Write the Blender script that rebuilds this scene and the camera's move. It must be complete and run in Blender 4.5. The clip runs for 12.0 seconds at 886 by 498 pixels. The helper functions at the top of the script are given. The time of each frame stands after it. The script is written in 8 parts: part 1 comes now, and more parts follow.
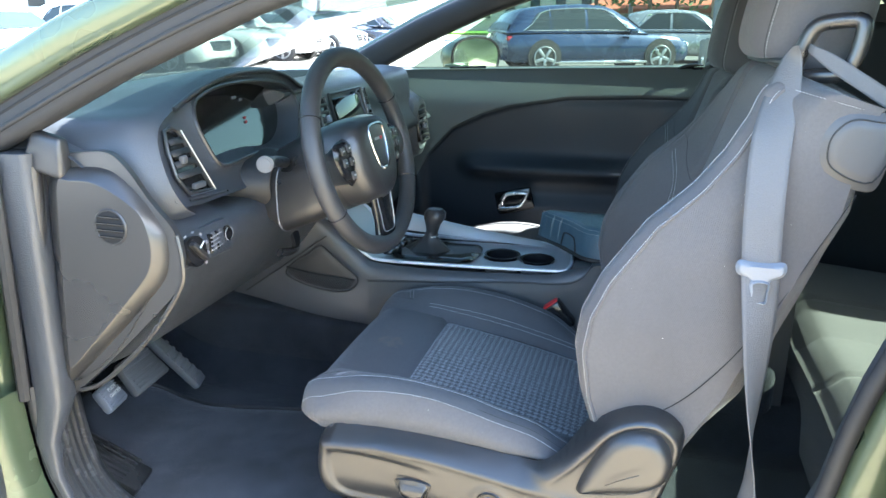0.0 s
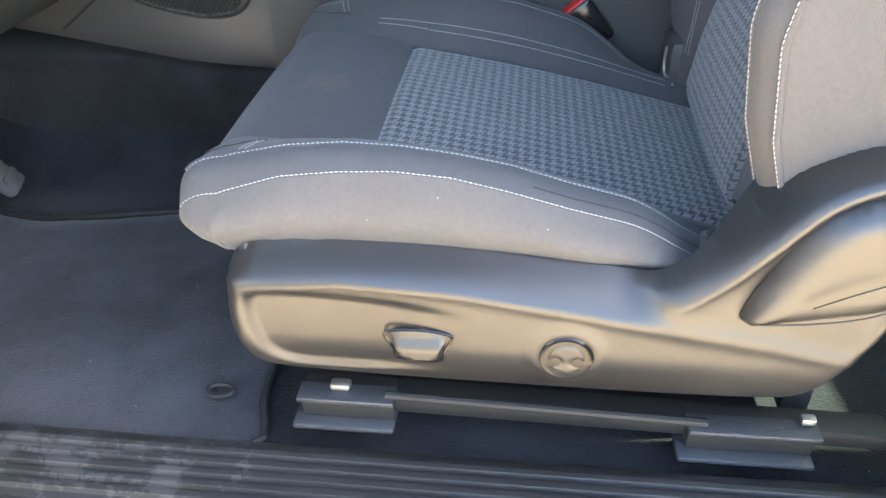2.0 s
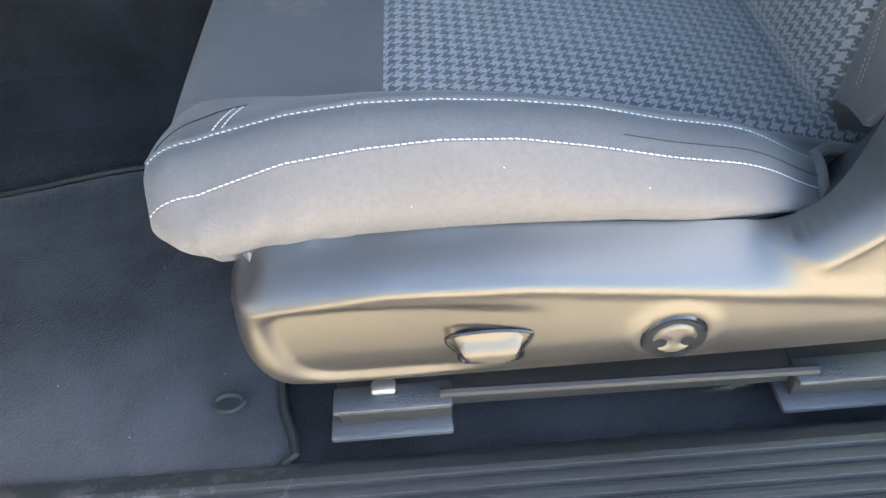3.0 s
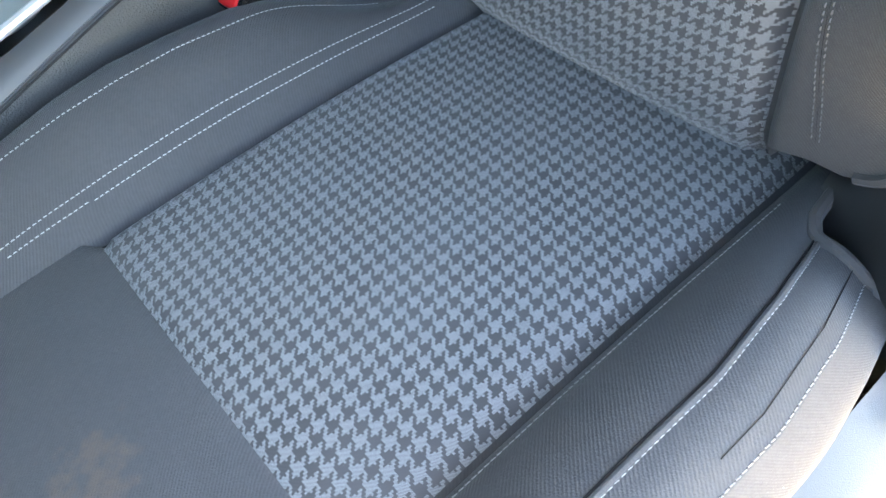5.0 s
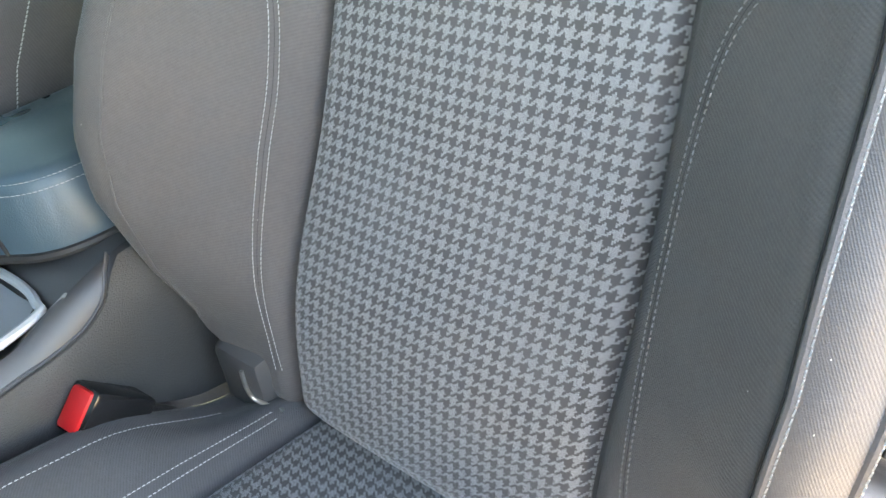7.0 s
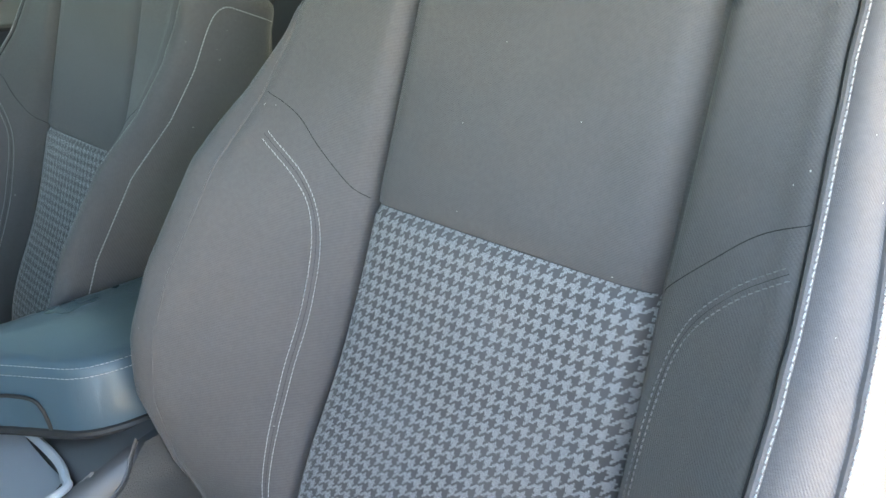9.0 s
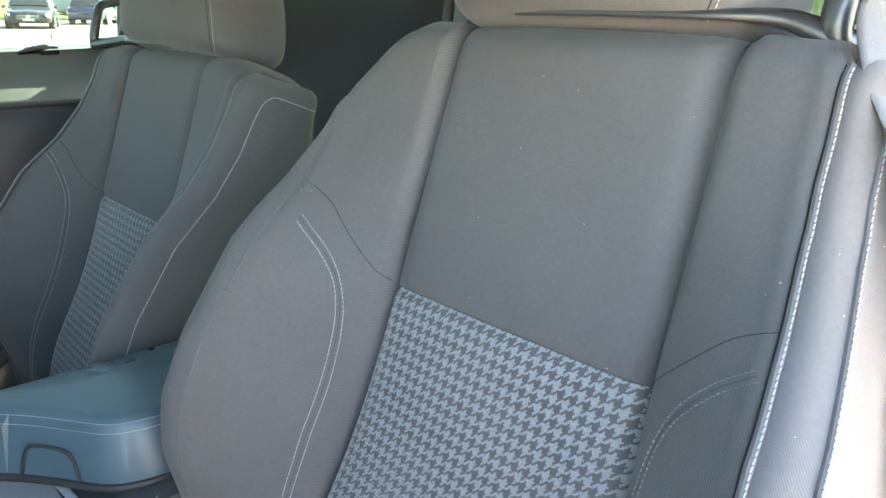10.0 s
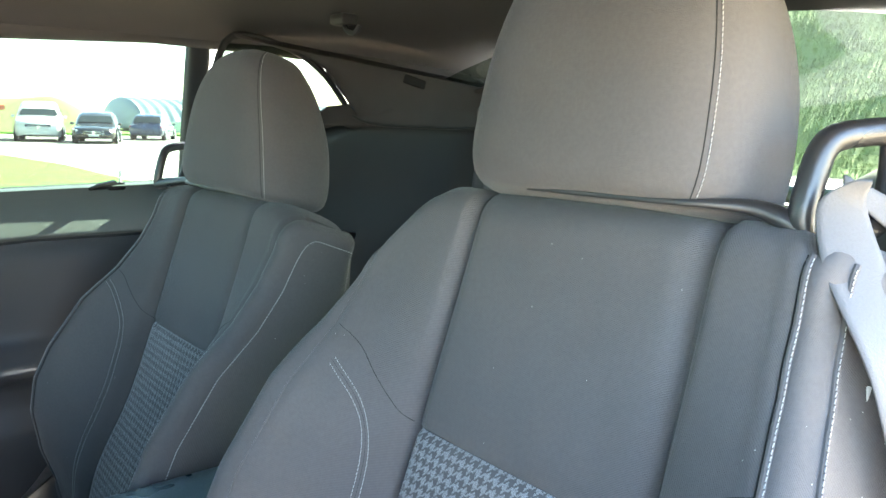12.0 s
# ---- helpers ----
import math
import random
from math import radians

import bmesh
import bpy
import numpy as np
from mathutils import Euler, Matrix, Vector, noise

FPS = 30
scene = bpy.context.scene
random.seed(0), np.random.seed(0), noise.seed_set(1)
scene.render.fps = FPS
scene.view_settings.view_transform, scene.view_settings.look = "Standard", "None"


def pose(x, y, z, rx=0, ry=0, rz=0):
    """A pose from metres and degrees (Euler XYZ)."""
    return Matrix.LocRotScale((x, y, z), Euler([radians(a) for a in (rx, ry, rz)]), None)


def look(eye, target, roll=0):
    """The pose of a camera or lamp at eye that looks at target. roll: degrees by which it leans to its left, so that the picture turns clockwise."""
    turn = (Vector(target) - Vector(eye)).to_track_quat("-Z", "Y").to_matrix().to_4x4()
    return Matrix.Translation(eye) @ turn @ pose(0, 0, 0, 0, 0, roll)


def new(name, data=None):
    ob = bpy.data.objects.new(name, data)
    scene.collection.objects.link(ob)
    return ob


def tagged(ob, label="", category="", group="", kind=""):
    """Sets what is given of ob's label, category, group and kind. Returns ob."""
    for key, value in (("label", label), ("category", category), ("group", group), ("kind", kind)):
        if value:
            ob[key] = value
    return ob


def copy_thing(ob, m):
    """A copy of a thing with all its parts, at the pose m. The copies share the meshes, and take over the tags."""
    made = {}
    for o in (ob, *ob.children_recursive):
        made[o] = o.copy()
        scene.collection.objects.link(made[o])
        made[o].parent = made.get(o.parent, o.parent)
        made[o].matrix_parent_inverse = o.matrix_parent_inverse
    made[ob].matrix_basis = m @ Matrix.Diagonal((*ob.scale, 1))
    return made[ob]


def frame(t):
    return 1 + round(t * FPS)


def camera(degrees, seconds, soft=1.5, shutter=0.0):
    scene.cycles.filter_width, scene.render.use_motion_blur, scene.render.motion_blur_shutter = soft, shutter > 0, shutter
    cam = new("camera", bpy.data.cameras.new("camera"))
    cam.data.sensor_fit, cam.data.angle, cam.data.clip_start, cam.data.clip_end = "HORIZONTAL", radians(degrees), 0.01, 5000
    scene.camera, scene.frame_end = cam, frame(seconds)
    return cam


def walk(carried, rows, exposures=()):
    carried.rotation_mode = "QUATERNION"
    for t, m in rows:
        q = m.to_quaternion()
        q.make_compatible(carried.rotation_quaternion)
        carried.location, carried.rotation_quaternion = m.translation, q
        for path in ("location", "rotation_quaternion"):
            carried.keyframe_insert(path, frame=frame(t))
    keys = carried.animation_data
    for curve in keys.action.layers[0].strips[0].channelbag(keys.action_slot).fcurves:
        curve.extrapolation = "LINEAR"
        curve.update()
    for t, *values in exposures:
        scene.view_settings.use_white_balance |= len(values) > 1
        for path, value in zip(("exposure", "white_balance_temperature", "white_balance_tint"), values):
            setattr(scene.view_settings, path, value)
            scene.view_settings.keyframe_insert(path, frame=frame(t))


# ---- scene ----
cam = camera(62.0, 12.0)
EXPOSURES = [(0.0, 4.0, 5850, 4), (1.0, 3.95, 6600, 8), (2.0, 4.4, 7000, 9), (3.2, 4.7, 7000, 6), (5.0, 5.2, 7500, 6), (6.0, 5.45, 8600, 10), (7.0, 5.5, 8700, 10), (9.0, 5.28, 7700, 9), (10.5, 5.2, 7200, 8), (12.0, 5.05, 6700, 6)]
PATH = [
    (0, (0.023, -1.627, 1.25), (-0.486, 0.211, 0.649), -0.0),
    (0.5, (0.013, -1.617, 1.242), (-0.453, 0.205, 0.561), -0.6),
    (1, (-0.056, -1.472, 1.165), (-0.447, 0.296, 0.316), -1.4),
    (1.5, (-0.152, -1.275, 1.068), (-0.437, 0.422, 0.05), -1.3),
    (2, (-0.208, -1.133, 0.964), (-0.416, 0.484, -0.194), -1.8),
    (2.5, (-0.248, -1.059, 0.915), (-0.363, 0.479, -0.359), -2.2),
    (3, (-0.306, -0.974, 0.942), (-0.348, 0.416, -0.496), -6.1),
    (3.2, (-0.328, -0.935, 0.959), (-0.339, 0.402, -0.529), -8.5),
    (5, (-0.281, -0.657, 0.989), (0.093, 0.401, -0.667), -27.3),
    (5.5, (-0.262, -0.636, 1.016), (0.401, 0.397, -0.563), -19.2),
    (6, (-0.248, -0.627, 1.04), (0.624, 0.419, -0.425), -13.7),
    (6.5, (-0.255, -0.626, 1.061), (0.812, 0.414, -0.273), -9.0),
    (7, (-0.265, -0.626, 1.089), (0.949, 0.401, -0.123), -5.8),
    (7.2, (-0.269, -0.627, 1.096), (0.994, 0.415, -0.051), -4.5),
    (8.8, (-0.27, -0.666, 1.157), (1.068, 0.564, 0.32), -0.8),
    (9, (-0.268, -0.673, 1.167), (1.064, 0.579, 0.357), -0.8),
    (9.5, (-0.275, -0.693, 1.18), (1.058, 0.617, 0.469), 0.4),
    (10, (-0.288, -0.711, 1.191), (1.037, 0.653, 0.573), 1.3),
    (10.5, (-0.296, -0.729, 1.204), (1.017, 0.685, 0.677), 1.8),
    (11, (-0.304, -0.743, 1.219), (0.995, 0.709, 0.77), 1.7),
    (11.2, (-0.3, -0.748, 1.224), (0.992, 0.718, 0.799), 1.3),
    (11.5, (-0.31, -0.756, 1.234), (0.984, 0.721, 0.853), 1.6),
    (12, (-0.314, -0.761, 1.241), (0.978, 0.73, 0.914), 1.7),
]
walk(cam, [(t, look(e, g, r)) for t, e, g, r in PATH], EXPOSURES)

# ---- light ----
TO_SUN = Vector((0.79, 0.12, 0.66)).normalized()
world = bpy.data.worlds.new("sky")
scene.world = world
world.use_nodes = True
wn = world.node_tree.nodes
sky = wn.new("ShaderNodeTexSky")
sky.sky_type = "NISHITA"
sky.sun_disc = False
sky.sun_elevation = math.asin(TO_SUN.z)
sky.sun_rotation = math.atan2(TO_SUN.x, TO_SUN.y)
sky.air_density, sky.dust_density, sky.ozone_density = 1.0, 1.6, 1.0
wn["Background"].inputs["Strength"].default_value = 0.09
world.node_tree.links.new(sky.outputs["Color"], wn["Background"].inputs["Color"])
sun = new("sun", bpy.data.lights.new("sun", "SUN"))
sun.data.energy, sun.data.angle, sun.data.color = 5.0, radians(0.53), (1.0, 0.95, 0.87)
sun.matrix_world = look(TO_SUN * 50, (0, 0, 0))


# ---- materials ----
def mat_base(name, rough=0.5, metal=0.0):
    m = bpy.data.materials.new(name)
    m.use_nodes = True
    b = m.node_tree.nodes["Principled BSDF"]
    b.inputs["Roughness"].default_value, b.inputs["Metallic"].default_value = rough, metal
    return m, m.node_tree.nodes, m.node_tree.links, b


def mixed(nt, links, fac, a, c):
    mx = nt.new("ShaderNodeMix")
    mx.data_type = "RGBA"
    links.new(fac, mx.inputs[0])
    for k, v in ((6, a), (7, c)):
        if hasattr(v, "is_linked"):
            links.new(v, mx.inputs[k])
        else:
            mx.inputs[k].default_value = (*v, 1)
    return mx.outputs[2]


def noisy(nt, links, scale, detail=4, lo=0.35, hi=0.65, rough=0.6, coord="Object"):
    tc = nt.new("ShaderNodeTexCoord")
    n = nt.new("ShaderNodeTexNoise")
    n.inputs["Scale"].default_value, n.inputs["Detail"].default_value, n.inputs["Roughness"].default_value = scale, detail, rough
    links.new(tc.outputs[coord], n.inputs["Vector"])
    r = nt.new("ShaderNodeMapRange")
    r.inputs["From Min"].default_value, r.inputs["From Max"].default_value = lo, hi
    links.new(n.outputs["Fac"], r.inputs["Value"])
    return r.outputs["Result"]


def bumped(nt, links, b, height, strength, dist):
    bp = nt.new("ShaderNodeBump")
    bp.inputs["Strength"].default_value, bp.inputs["Distance"].default_value = strength, dist
    links.new(height, bp.inputs["Height"])
    links.new(bp.outputs["Normal"], b.inputs["Normal"])


def math_node(nt, links, op, a, c=None):
    n = nt.new("ShaderNodeMath")
    n.operation = op
    for k, v in enumerate((a, c)):
        if v is None:
            continue
        if hasattr(v, "is_linked"):
            links.new(v, n.inputs[k])
        else:
            n.inputs[k].default_value = v
    return n.outputs[0]


def surface(name, col, rough=0.5, metal=0.0, var=0.25, big=3.0, fine=400.0, bump=0.15, dist=0.0005, rvar=0.08, coat=0.0, spec=0.5, sheen=0.0, lint=0.0, scuff=None):
    """A painted, moulded or woven surface: broad patches, fine grain and relief."""
    m, nt, links, b = mat_base(name, rough, metal)
    g1, g2 = noisy(nt, links, big), noisy(nt, links, fine, 2)
    dark, light = [c * (1 - var) for c in col], [min(1, c * (1 + var)) for c in col]
    c1 = mixed(nt, links, g1, dark, light)
    c2 = mixed(nt, links, g2, [c * (1 - var * 0.5) for c in col], [min(1, c * (1 + var * 0.5)) for c in col])
    mx = nt.new("ShaderNodeMix")
    mx.data_type = "RGBA"
    mx.inputs[0].default_value = 0.4
    links.new(c1, mx.inputs[6]), links.new(c2, mx.inputs[7])
    base = mx.outputs[2]
    if lint:
        tc, v = nt.new("ShaderNodeTexCoord"), nt.new("ShaderNodeTexVoronoi")
        v.inputs["Scale"].default_value = 42.0
        links.new(tc.outputs["Object"], v.inputs["Vector"])
        speck = math_node(nt, links, "LESS_THAN", v.outputs["Distance"], lint)
        pick = math_node(nt, links, "GREATER_THAN", noisy(nt, links, 17.0, 1, 0.3, 0.7), 0.55)
        base = mixed(nt, links, math_node(nt, links, "MULTIPLY", speck, pick), base, (0.30, 0.29, 0.27))
    if scuff:
        tc, sp = nt.new("ShaderNodeTexCoord"), nt.new("ShaderNodeSeparateXYZ")
        links.new(tc.outputs["Object"], sp.inputs[0])
        reach = math_node(nt, links, "LESS_THAN", math_node(nt, links, "ADD", sp.outputs[0], math_node(nt, links, "MULTIPLY", noisy(nt, links, 9.0), 0.12)), scuff)
        rub = math_node(nt, links, "GREATER_THAN", noisy(nt, links, 26.0, 5, 0.38, 0.62, 0.7), 0.62)
        base = mixed(nt, links, math_node(nt, links, "MULTIPLY", math_node(nt, links, "MULTIPLY", reach, rub), 0.32), base, (0.14, 0.14, 0.145))
    links.new(base, b.inputs["Base Color"])
    rr = nt.new("ShaderNodeMapRange")
    rr.inputs["To Min"].default_value, rr.inputs["To Max"].default_value = max(0.02, rough - rvar), min(1, rough + rvar)
    links.new(g1, rr.inputs["Value"]), links.new(rr.outputs["Result"], b.inputs["Roughness"])
    if bump:
        bumped(nt, links, b, g2, bump, dist)
    b.inputs["Coat Weight"].default_value, b.inputs["Coat Roughness"].default_value = coat, 0.05
    b.inputs["Specular IOR Level"].default_value = spec
    if sheen:
        b.inputs["Sheen Weight"].default_value, b.inputs["Sheen Roughness"].default_value = sheen, 0.4
    return m


def twill(name, col, pitch=560.0, angle=0.8, lint=True, stain=None):
    """Woven seat cloth: a fine diagonal rib with fuzz and a few pale lint specks. Reads the cloth's own metres from its UV map."""
    m, nt, links, b = mat_base(name, 0.9)
    uv = nt.new("ShaderNodeUVMap")
    sep = nt.new("ShaderNodeSeparateXYZ")
    links.new(uv.outputs[0], sep.inputs[0])
    d = math_node(nt, links, "ADD", math_node(nt, links, "MULTIPLY", sep.outputs[0], pitch * math.cos(angle) * 6.28), math_node(nt, links, "MULTIPLY", sep.outputs[1], pitch * math.sin(angle) * 6.28))
    rib = math_node(nt, links, "MULTIPLY_ADD", math_node(nt, links, "SINE", d), 0.5)
    rib.node.inputs[2].default_value = 0.5
    big, fuzz = noisy(nt, links, 5.0), noisy(nt, links, 900.0, 2)
    c = mixed(nt, links, big, [k * 0.92 for k in col], [k * 1.08 for k in col])
    c = mixed(nt, links, math_node(nt, links, "MULTIPLY", noisy(nt, links, 260.0, 3), 0.30), c, [k * 0.72 for k in col])
    c = mixed(nt, links, math_node(nt, links, "MULTIPLY", rib, 0.10), c, [k * 1.9 for k in col])
    if lint:
        v = nt.new("ShaderNodeTexVoronoi")
        v.inputs["Scale"].default_value = 60.0
        links.new(uv.outputs[0], v.inputs["Vector"])
        speck = math_node(nt, links, "LESS_THAN", v.outputs["Distance"], 0.032)
        pick = math_node(nt, links, "GREATER_THAN", noisy(nt, links, 31.0, 1, 0.3, 0.7), 0.54)
        c = mixed(nt, links, math_node(nt, links, "MULTIPLY", speck, pick), c, (0.45, 0.44, 0.42))
    if stain:
        tc, vd = nt.new("ShaderNodeTexCoord"), nt.new("ShaderNodeVectorMath")
        vd.operation = "DISTANCE"
        vd.inputs[1].default_value = stain
        links.new(tc.outputs["Object"], vd.inputs[0])
        reach = math_node(nt, links, "ADD", vd.outputs["Value"], math_node(nt, links, "MULTIPLY", noisy(nt, links, 60.0, 4), 0.035))
        mr = nt.new("ShaderNodeMapRange")
        mr.inputs["From Min"].default_value, mr.inputs["From Max"].default_value = 0.022, 0.045
        mr.inputs["To Min"].default_value, mr.inputs["To Max"].default_value = 0.35, 0.0
        links.new(reach, mr.inputs["Value"])
        c = mixed(nt, links, mr.outputs["Result"], c, (0.20, 0.14, 0.10))
    links.new(c, b.inputs["Base Color"])
    bumped(nt, links, b, math_node(nt, links, "ADD", rib, fuzz), 0.5, 0.0003)
    b.inputs["Sheen Weight"].default_value, b.inputs["Sheen Roughness"].default_value = 0.16, 0.35
    b.inputs["Specular IOR Level"].default_value = 0.25
    return m


def houndstooth(name, pale, dark, period=0.0108):
    """Two by two twill of four dark and four pale threads each way."""
    m, nt, links, b = mat_base(name, 0.85)
    uv = nt.new("ShaderNodeUVMap")
    sep = nt.new("ShaderNodeSeparateXYZ")
    links.new(uv.outputs[0], sep.inputs[0])
    i = math_node(nt, links, "FLOOR", math_node(nt, links, "MULTIPLY", sep.outputs[0], 8 / period))
    j = math_node(nt, links, "FLOOR", math_node(nt, links, "MULTIPLY", sep.outputs[1], 8 / period))
    over = math_node(nt, links, "LESS_THAN", math_node(nt, links, "FLOORED_MODULO", math_node(nt, links, "ADD", i, j), 4.0), 2.0)
    wi = math_node(nt, links, "LESS_THAN", math_node(nt, links, "FLOORED_MODULO", i, 8.0), 4.0)
    wj = math_node(nt, links, "LESS_THAN", math_node(nt, links, "FLOORED_MODULO", j, 8.0), 4.0)
    a1 = math_node(nt, links, "MULTIPLY", over, wi)
    a2 = math_node(nt, links, "MULTIPLY", math_node(nt, links, "SUBTRACT", 1.0, over), wj)
    k = math_node(nt, links, "ADD", a1, a2)
    d = math_node(nt, links, "MULTIPLY", math_node(nt, links, "SUBTRACT", sep.outputs[0], sep.outputs[1]), 6.28 * 1100)
    rib = math_node(nt, links, "MULTIPLY_ADD", math_node(nt, links, "SINE", d), 0.5)
    rib.node.inputs[2].default_value = 0.5
    big = noisy(nt, links, 9.0)
    lightc = mixed(nt, links, rib, [c * 0.42 for c in pale], [c * 1.42 for c in pale])
    darkc = mixed(nt, links, big, [c * 0.85 for c in dark], [c * 1.2 for c in dark])
    links.new(mixed(nt, links, k, lightc, darkc), b.inputs["Base Color"])
    bumped(nt, links, b, math_node(nt, links, "SUBTRACT", math_node(nt, links, "MULTIPLY", rib, 0.5), k), 0.5, 0.0004)
    b.inputs["Sheen Weight"].default_value, b.inputs["Sheen Roughness"].default_value = 0.4, 0.3
    b.inputs["Specular IOR Level"].default_value = 0.3
    return m


def glass(name, tint=(0.86, 0.95, 0.88), haze=0.0):
    """Clear tinted glass with a little reflection; last argument: share of a pale layer standing in for glare."""
    m, nt, links, b = mat_base(name, 0.0)
    nt.remove(b)
    tr, gl, mx, fr = nt.new("ShaderNodeBsdfTransparent"), nt.new("ShaderNodeBsdfGlossy"), nt.new("ShaderNodeMixShader"), nt.new("ShaderNodeFresnel")
    tr.inputs["Color"].default_value = (*tint, 1)
    gl.inputs["Roughness"].default_value = 0.02
    fr.inputs["IOR"].default_value = 1.45
    body = tr.outputs[0]
    # Pale translucent layer mixed in to imitate glare on the glass.
    if haze:
        veil, fx = nt.new("ShaderNodeBsdfTranslucent"), nt.new("ShaderNodeMixShader")
        veil.inputs["Color"].default_value = (0.62, 0.66, 0.60, 1)
        r = nt.new("ShaderNodeMapRange")
        r.inputs["To Min"].default_value, r.inputs["To Max"].default_value = haze * 0.8, haze * 1.2
        links.new(noisy(nt, links, 3.0), r.inputs["Value"]), links.new(r.outputs["Result"], fx.inputs[0])
        links.new(tr.outputs[0], fx.inputs[1]), links.new(veil.outputs[0], fx.inputs[2])
        body = fx.outputs[0]
    links.new(fr.outputs[0], mx.inputs[0]), links.new(body, mx.inputs[1]), links.new(gl.outputs[0], mx.inputs[2])
    links.new(mx.outputs[0], nt["Material Output"].inputs["Surface"])
    return m


def glow(name, col, strength):
    m, nt, links, b = mat_base(name)
    b.inputs["Base Color"].default_value = (*col, 1)
    b.inputs["Emission Color"].default_value, b.inputs["Emission Strength"].default_value = (*col, 1), strength
    return m


STAIN = (-0.424, -0.392, 0.645)
CLOTH = twill("seat_cloth", (0.108, 0.103, 0.104))
CLOTH_FRONT = twill("seat_cloth_front", (0.088, 0.089, 0.094), lint=False, stain=STAIN)
HOUND = houndstooth("houndstooth_cloth", (0.276, 0.282, 0.291), (0.096, 0.095, 0.097))
# White thread darkened to carry the shade on the driver's door-side bolster.
THREAD_SHADED = surface("shaded_thread", (0.15, 0.15, 0.155), 0.85, var=0.15, bump=0.3, dist=0.0003)
THREAD = surface("white_thread", (0.44, 0.44, 0.445), 0.8, var=0.15, bump=0.3, dist=0.0003)
PLASTIC = surface("charcoal_plastic", (0.026, 0.025, 0.025), 0.33, var=0.12, spec=0.9, fine=1400, bump=0.25, dist=0.0002)
PLASTIC_SOFT = surface("grained_black_plastic", (0.042, 0.046, 0.054), 0.40, var=0.15, spec=0.8, fine=480, bump=0.55, dist=0.0005)
PLASTIC_GLOSS = surface("gloss_black_plastic", (0.012, 0.012, 0.013), 0.12, var=0.1, bump=0.0)
LEATHER = surface("black_leather", (0.035, 0.035, 0.037), 0.36, var=0.15, fine=700, bump=0.45, dist=0.0003)
# Black vinyl with the sky's blue reflection put into its base colour.
VINYL = surface("sky_tinted_vinyl", (0.052, 0.092, 0.120), 0.32, var=0.12, fine=800, bump=0.35, dist=0.0003)
RUBBER = surface("black_rubber", (0.021, 0.021, 0.022), 0.6, var=0.2, fine=300, bump=0.3, dist=0.0004)
SEAM = surface("dark_seam", (0.03, 0.03, 0.031), 0.95, var=0.1, bump=0.0, spec=0.1)
SILL = surface("sill_plastic", (0.024, 0.025, 0.027), 0.42, var=0.2, fine=500, bump=0.3, dist=0.0003, spec=0.7, scuff=-0.40)
PEDAL = surface("pedal_rubber", (0.095, 0.097, 0.10), 0.6, var=0.2, fine=300, bump=0.3, dist=0.0004)
CARPET = surface("black_carpet", (0.021, 0.024, 0.030), 0.95, var=0.5, big=9, fine=420, bump=0.6, dist=0.0012, spec=0.1, sheen=0.25, lint=0.035)
MAT_CARPET = surface("floor_mat_carpet", (0.046, 0.050, 0.059), 0.95, var=0.6, big=7, fine=420, bump=0.6, dist=0.0012, spec=0.1, sheen=0.3, lint=0.04)
PILLAR_TRIM = surface("pillar_trim_plastic", (0.030, 0.031, 0.034), 0.65, var=0.15, fine=700, bump=0.3, dist=0.0003, spec=0.4)
HEADLINER = surface("headliner_cloth", (0.075, 0.070, 0.070), 0.95, var=0.12, fine=900, bump=0.3, dist=0.0003, spec=0.1)
CHROME = surface("satin_chrome", (0.72, 0.74, 0.76), 0.22, 1.0, var=0.05, bump=0.0)
SILVER = surface("brushed_silver_trim", (0.40, 0.42, 0.45), 0.34, 0.85, var=0.08, fine=600, bump=0.1, dist=0.0001)
CONSOLE_SHELL = surface("smooth_console_plastic", (0.047, 0.048, 0.052), 0.42, var=0.10, spec=0.8, fine=1500, bump=0.20, dist=0.0002)
CONSOLE_GRAIN = surface("grained_console_plastic", (0.044, 0.046, 0.048), 0.40, var=0.15, spec=0.8, fine=650, bump=0.60, dist=0.0005)
CONSOLE_EDGE = surface("satin_trim_edge", (0.62, 0.66, 0.70), 0.38, 0.45, var=0.05, bump=0.0)
CONSOLE_SILVER = surface("satin_silver_paint", (0.44, 0.47, 0.50), 0.34, 0.35, var=0.06, fine=900, bump=0.1, dist=0.0001)
STEEL = surface("galvanised_steel", (0.48, 0.48, 0.46), 0.4, 0.9, var=0.25, fine=200, bump=0.2, dist=0.0004)
PAINT = surface("olive_green_car_paint", (0.078, 0.102, 0.058), 0.26, 0.35, var=0.06, fine=1500, bump=0.0, coat=0.8)
BELT = surface("grey_seat_belt_webbing", (0.12, 0.12, 0.125), 0.7, var=0.12, fine=500, bump=0.5, dist=0.0004)
RED = surface("red_plastic", (0.62, 0.015, 0.02), 0.35, var=0.1, bump=0.0)
GREY_PLASTIC = surface("grey_plastic", (0.19, 0.205, 0.235), 0.45, var=0.1, bump=0.1)
WHITE_PRINT = surface("white_print", (0.7, 0.7, 0.7), 0.6, var=0.05, bump=0.0)
WINDOW = glass("green_tinted_glass", (0.165, 0.22, 0.187), haze=0.006)
WINDOW_SIDE = glass("side_window_glass", (0.182, 0.237, 0.196), haze=0.006)
TRIM_REAR = surface("rear_trim_plastic", (0.026, 0.030, 0.036), 0.5, var=0.12, fine=900, bump=0.4, dist=0.0003)
WINDOW_REAR = glass("dark_tinted_glass", (0.22, 0.265, 0.215))
SCREEN = surface("cluster_lens", (0.010, 0.011, 0.012), 0.06, var=0.1, bump=0.0, coat=1.0)
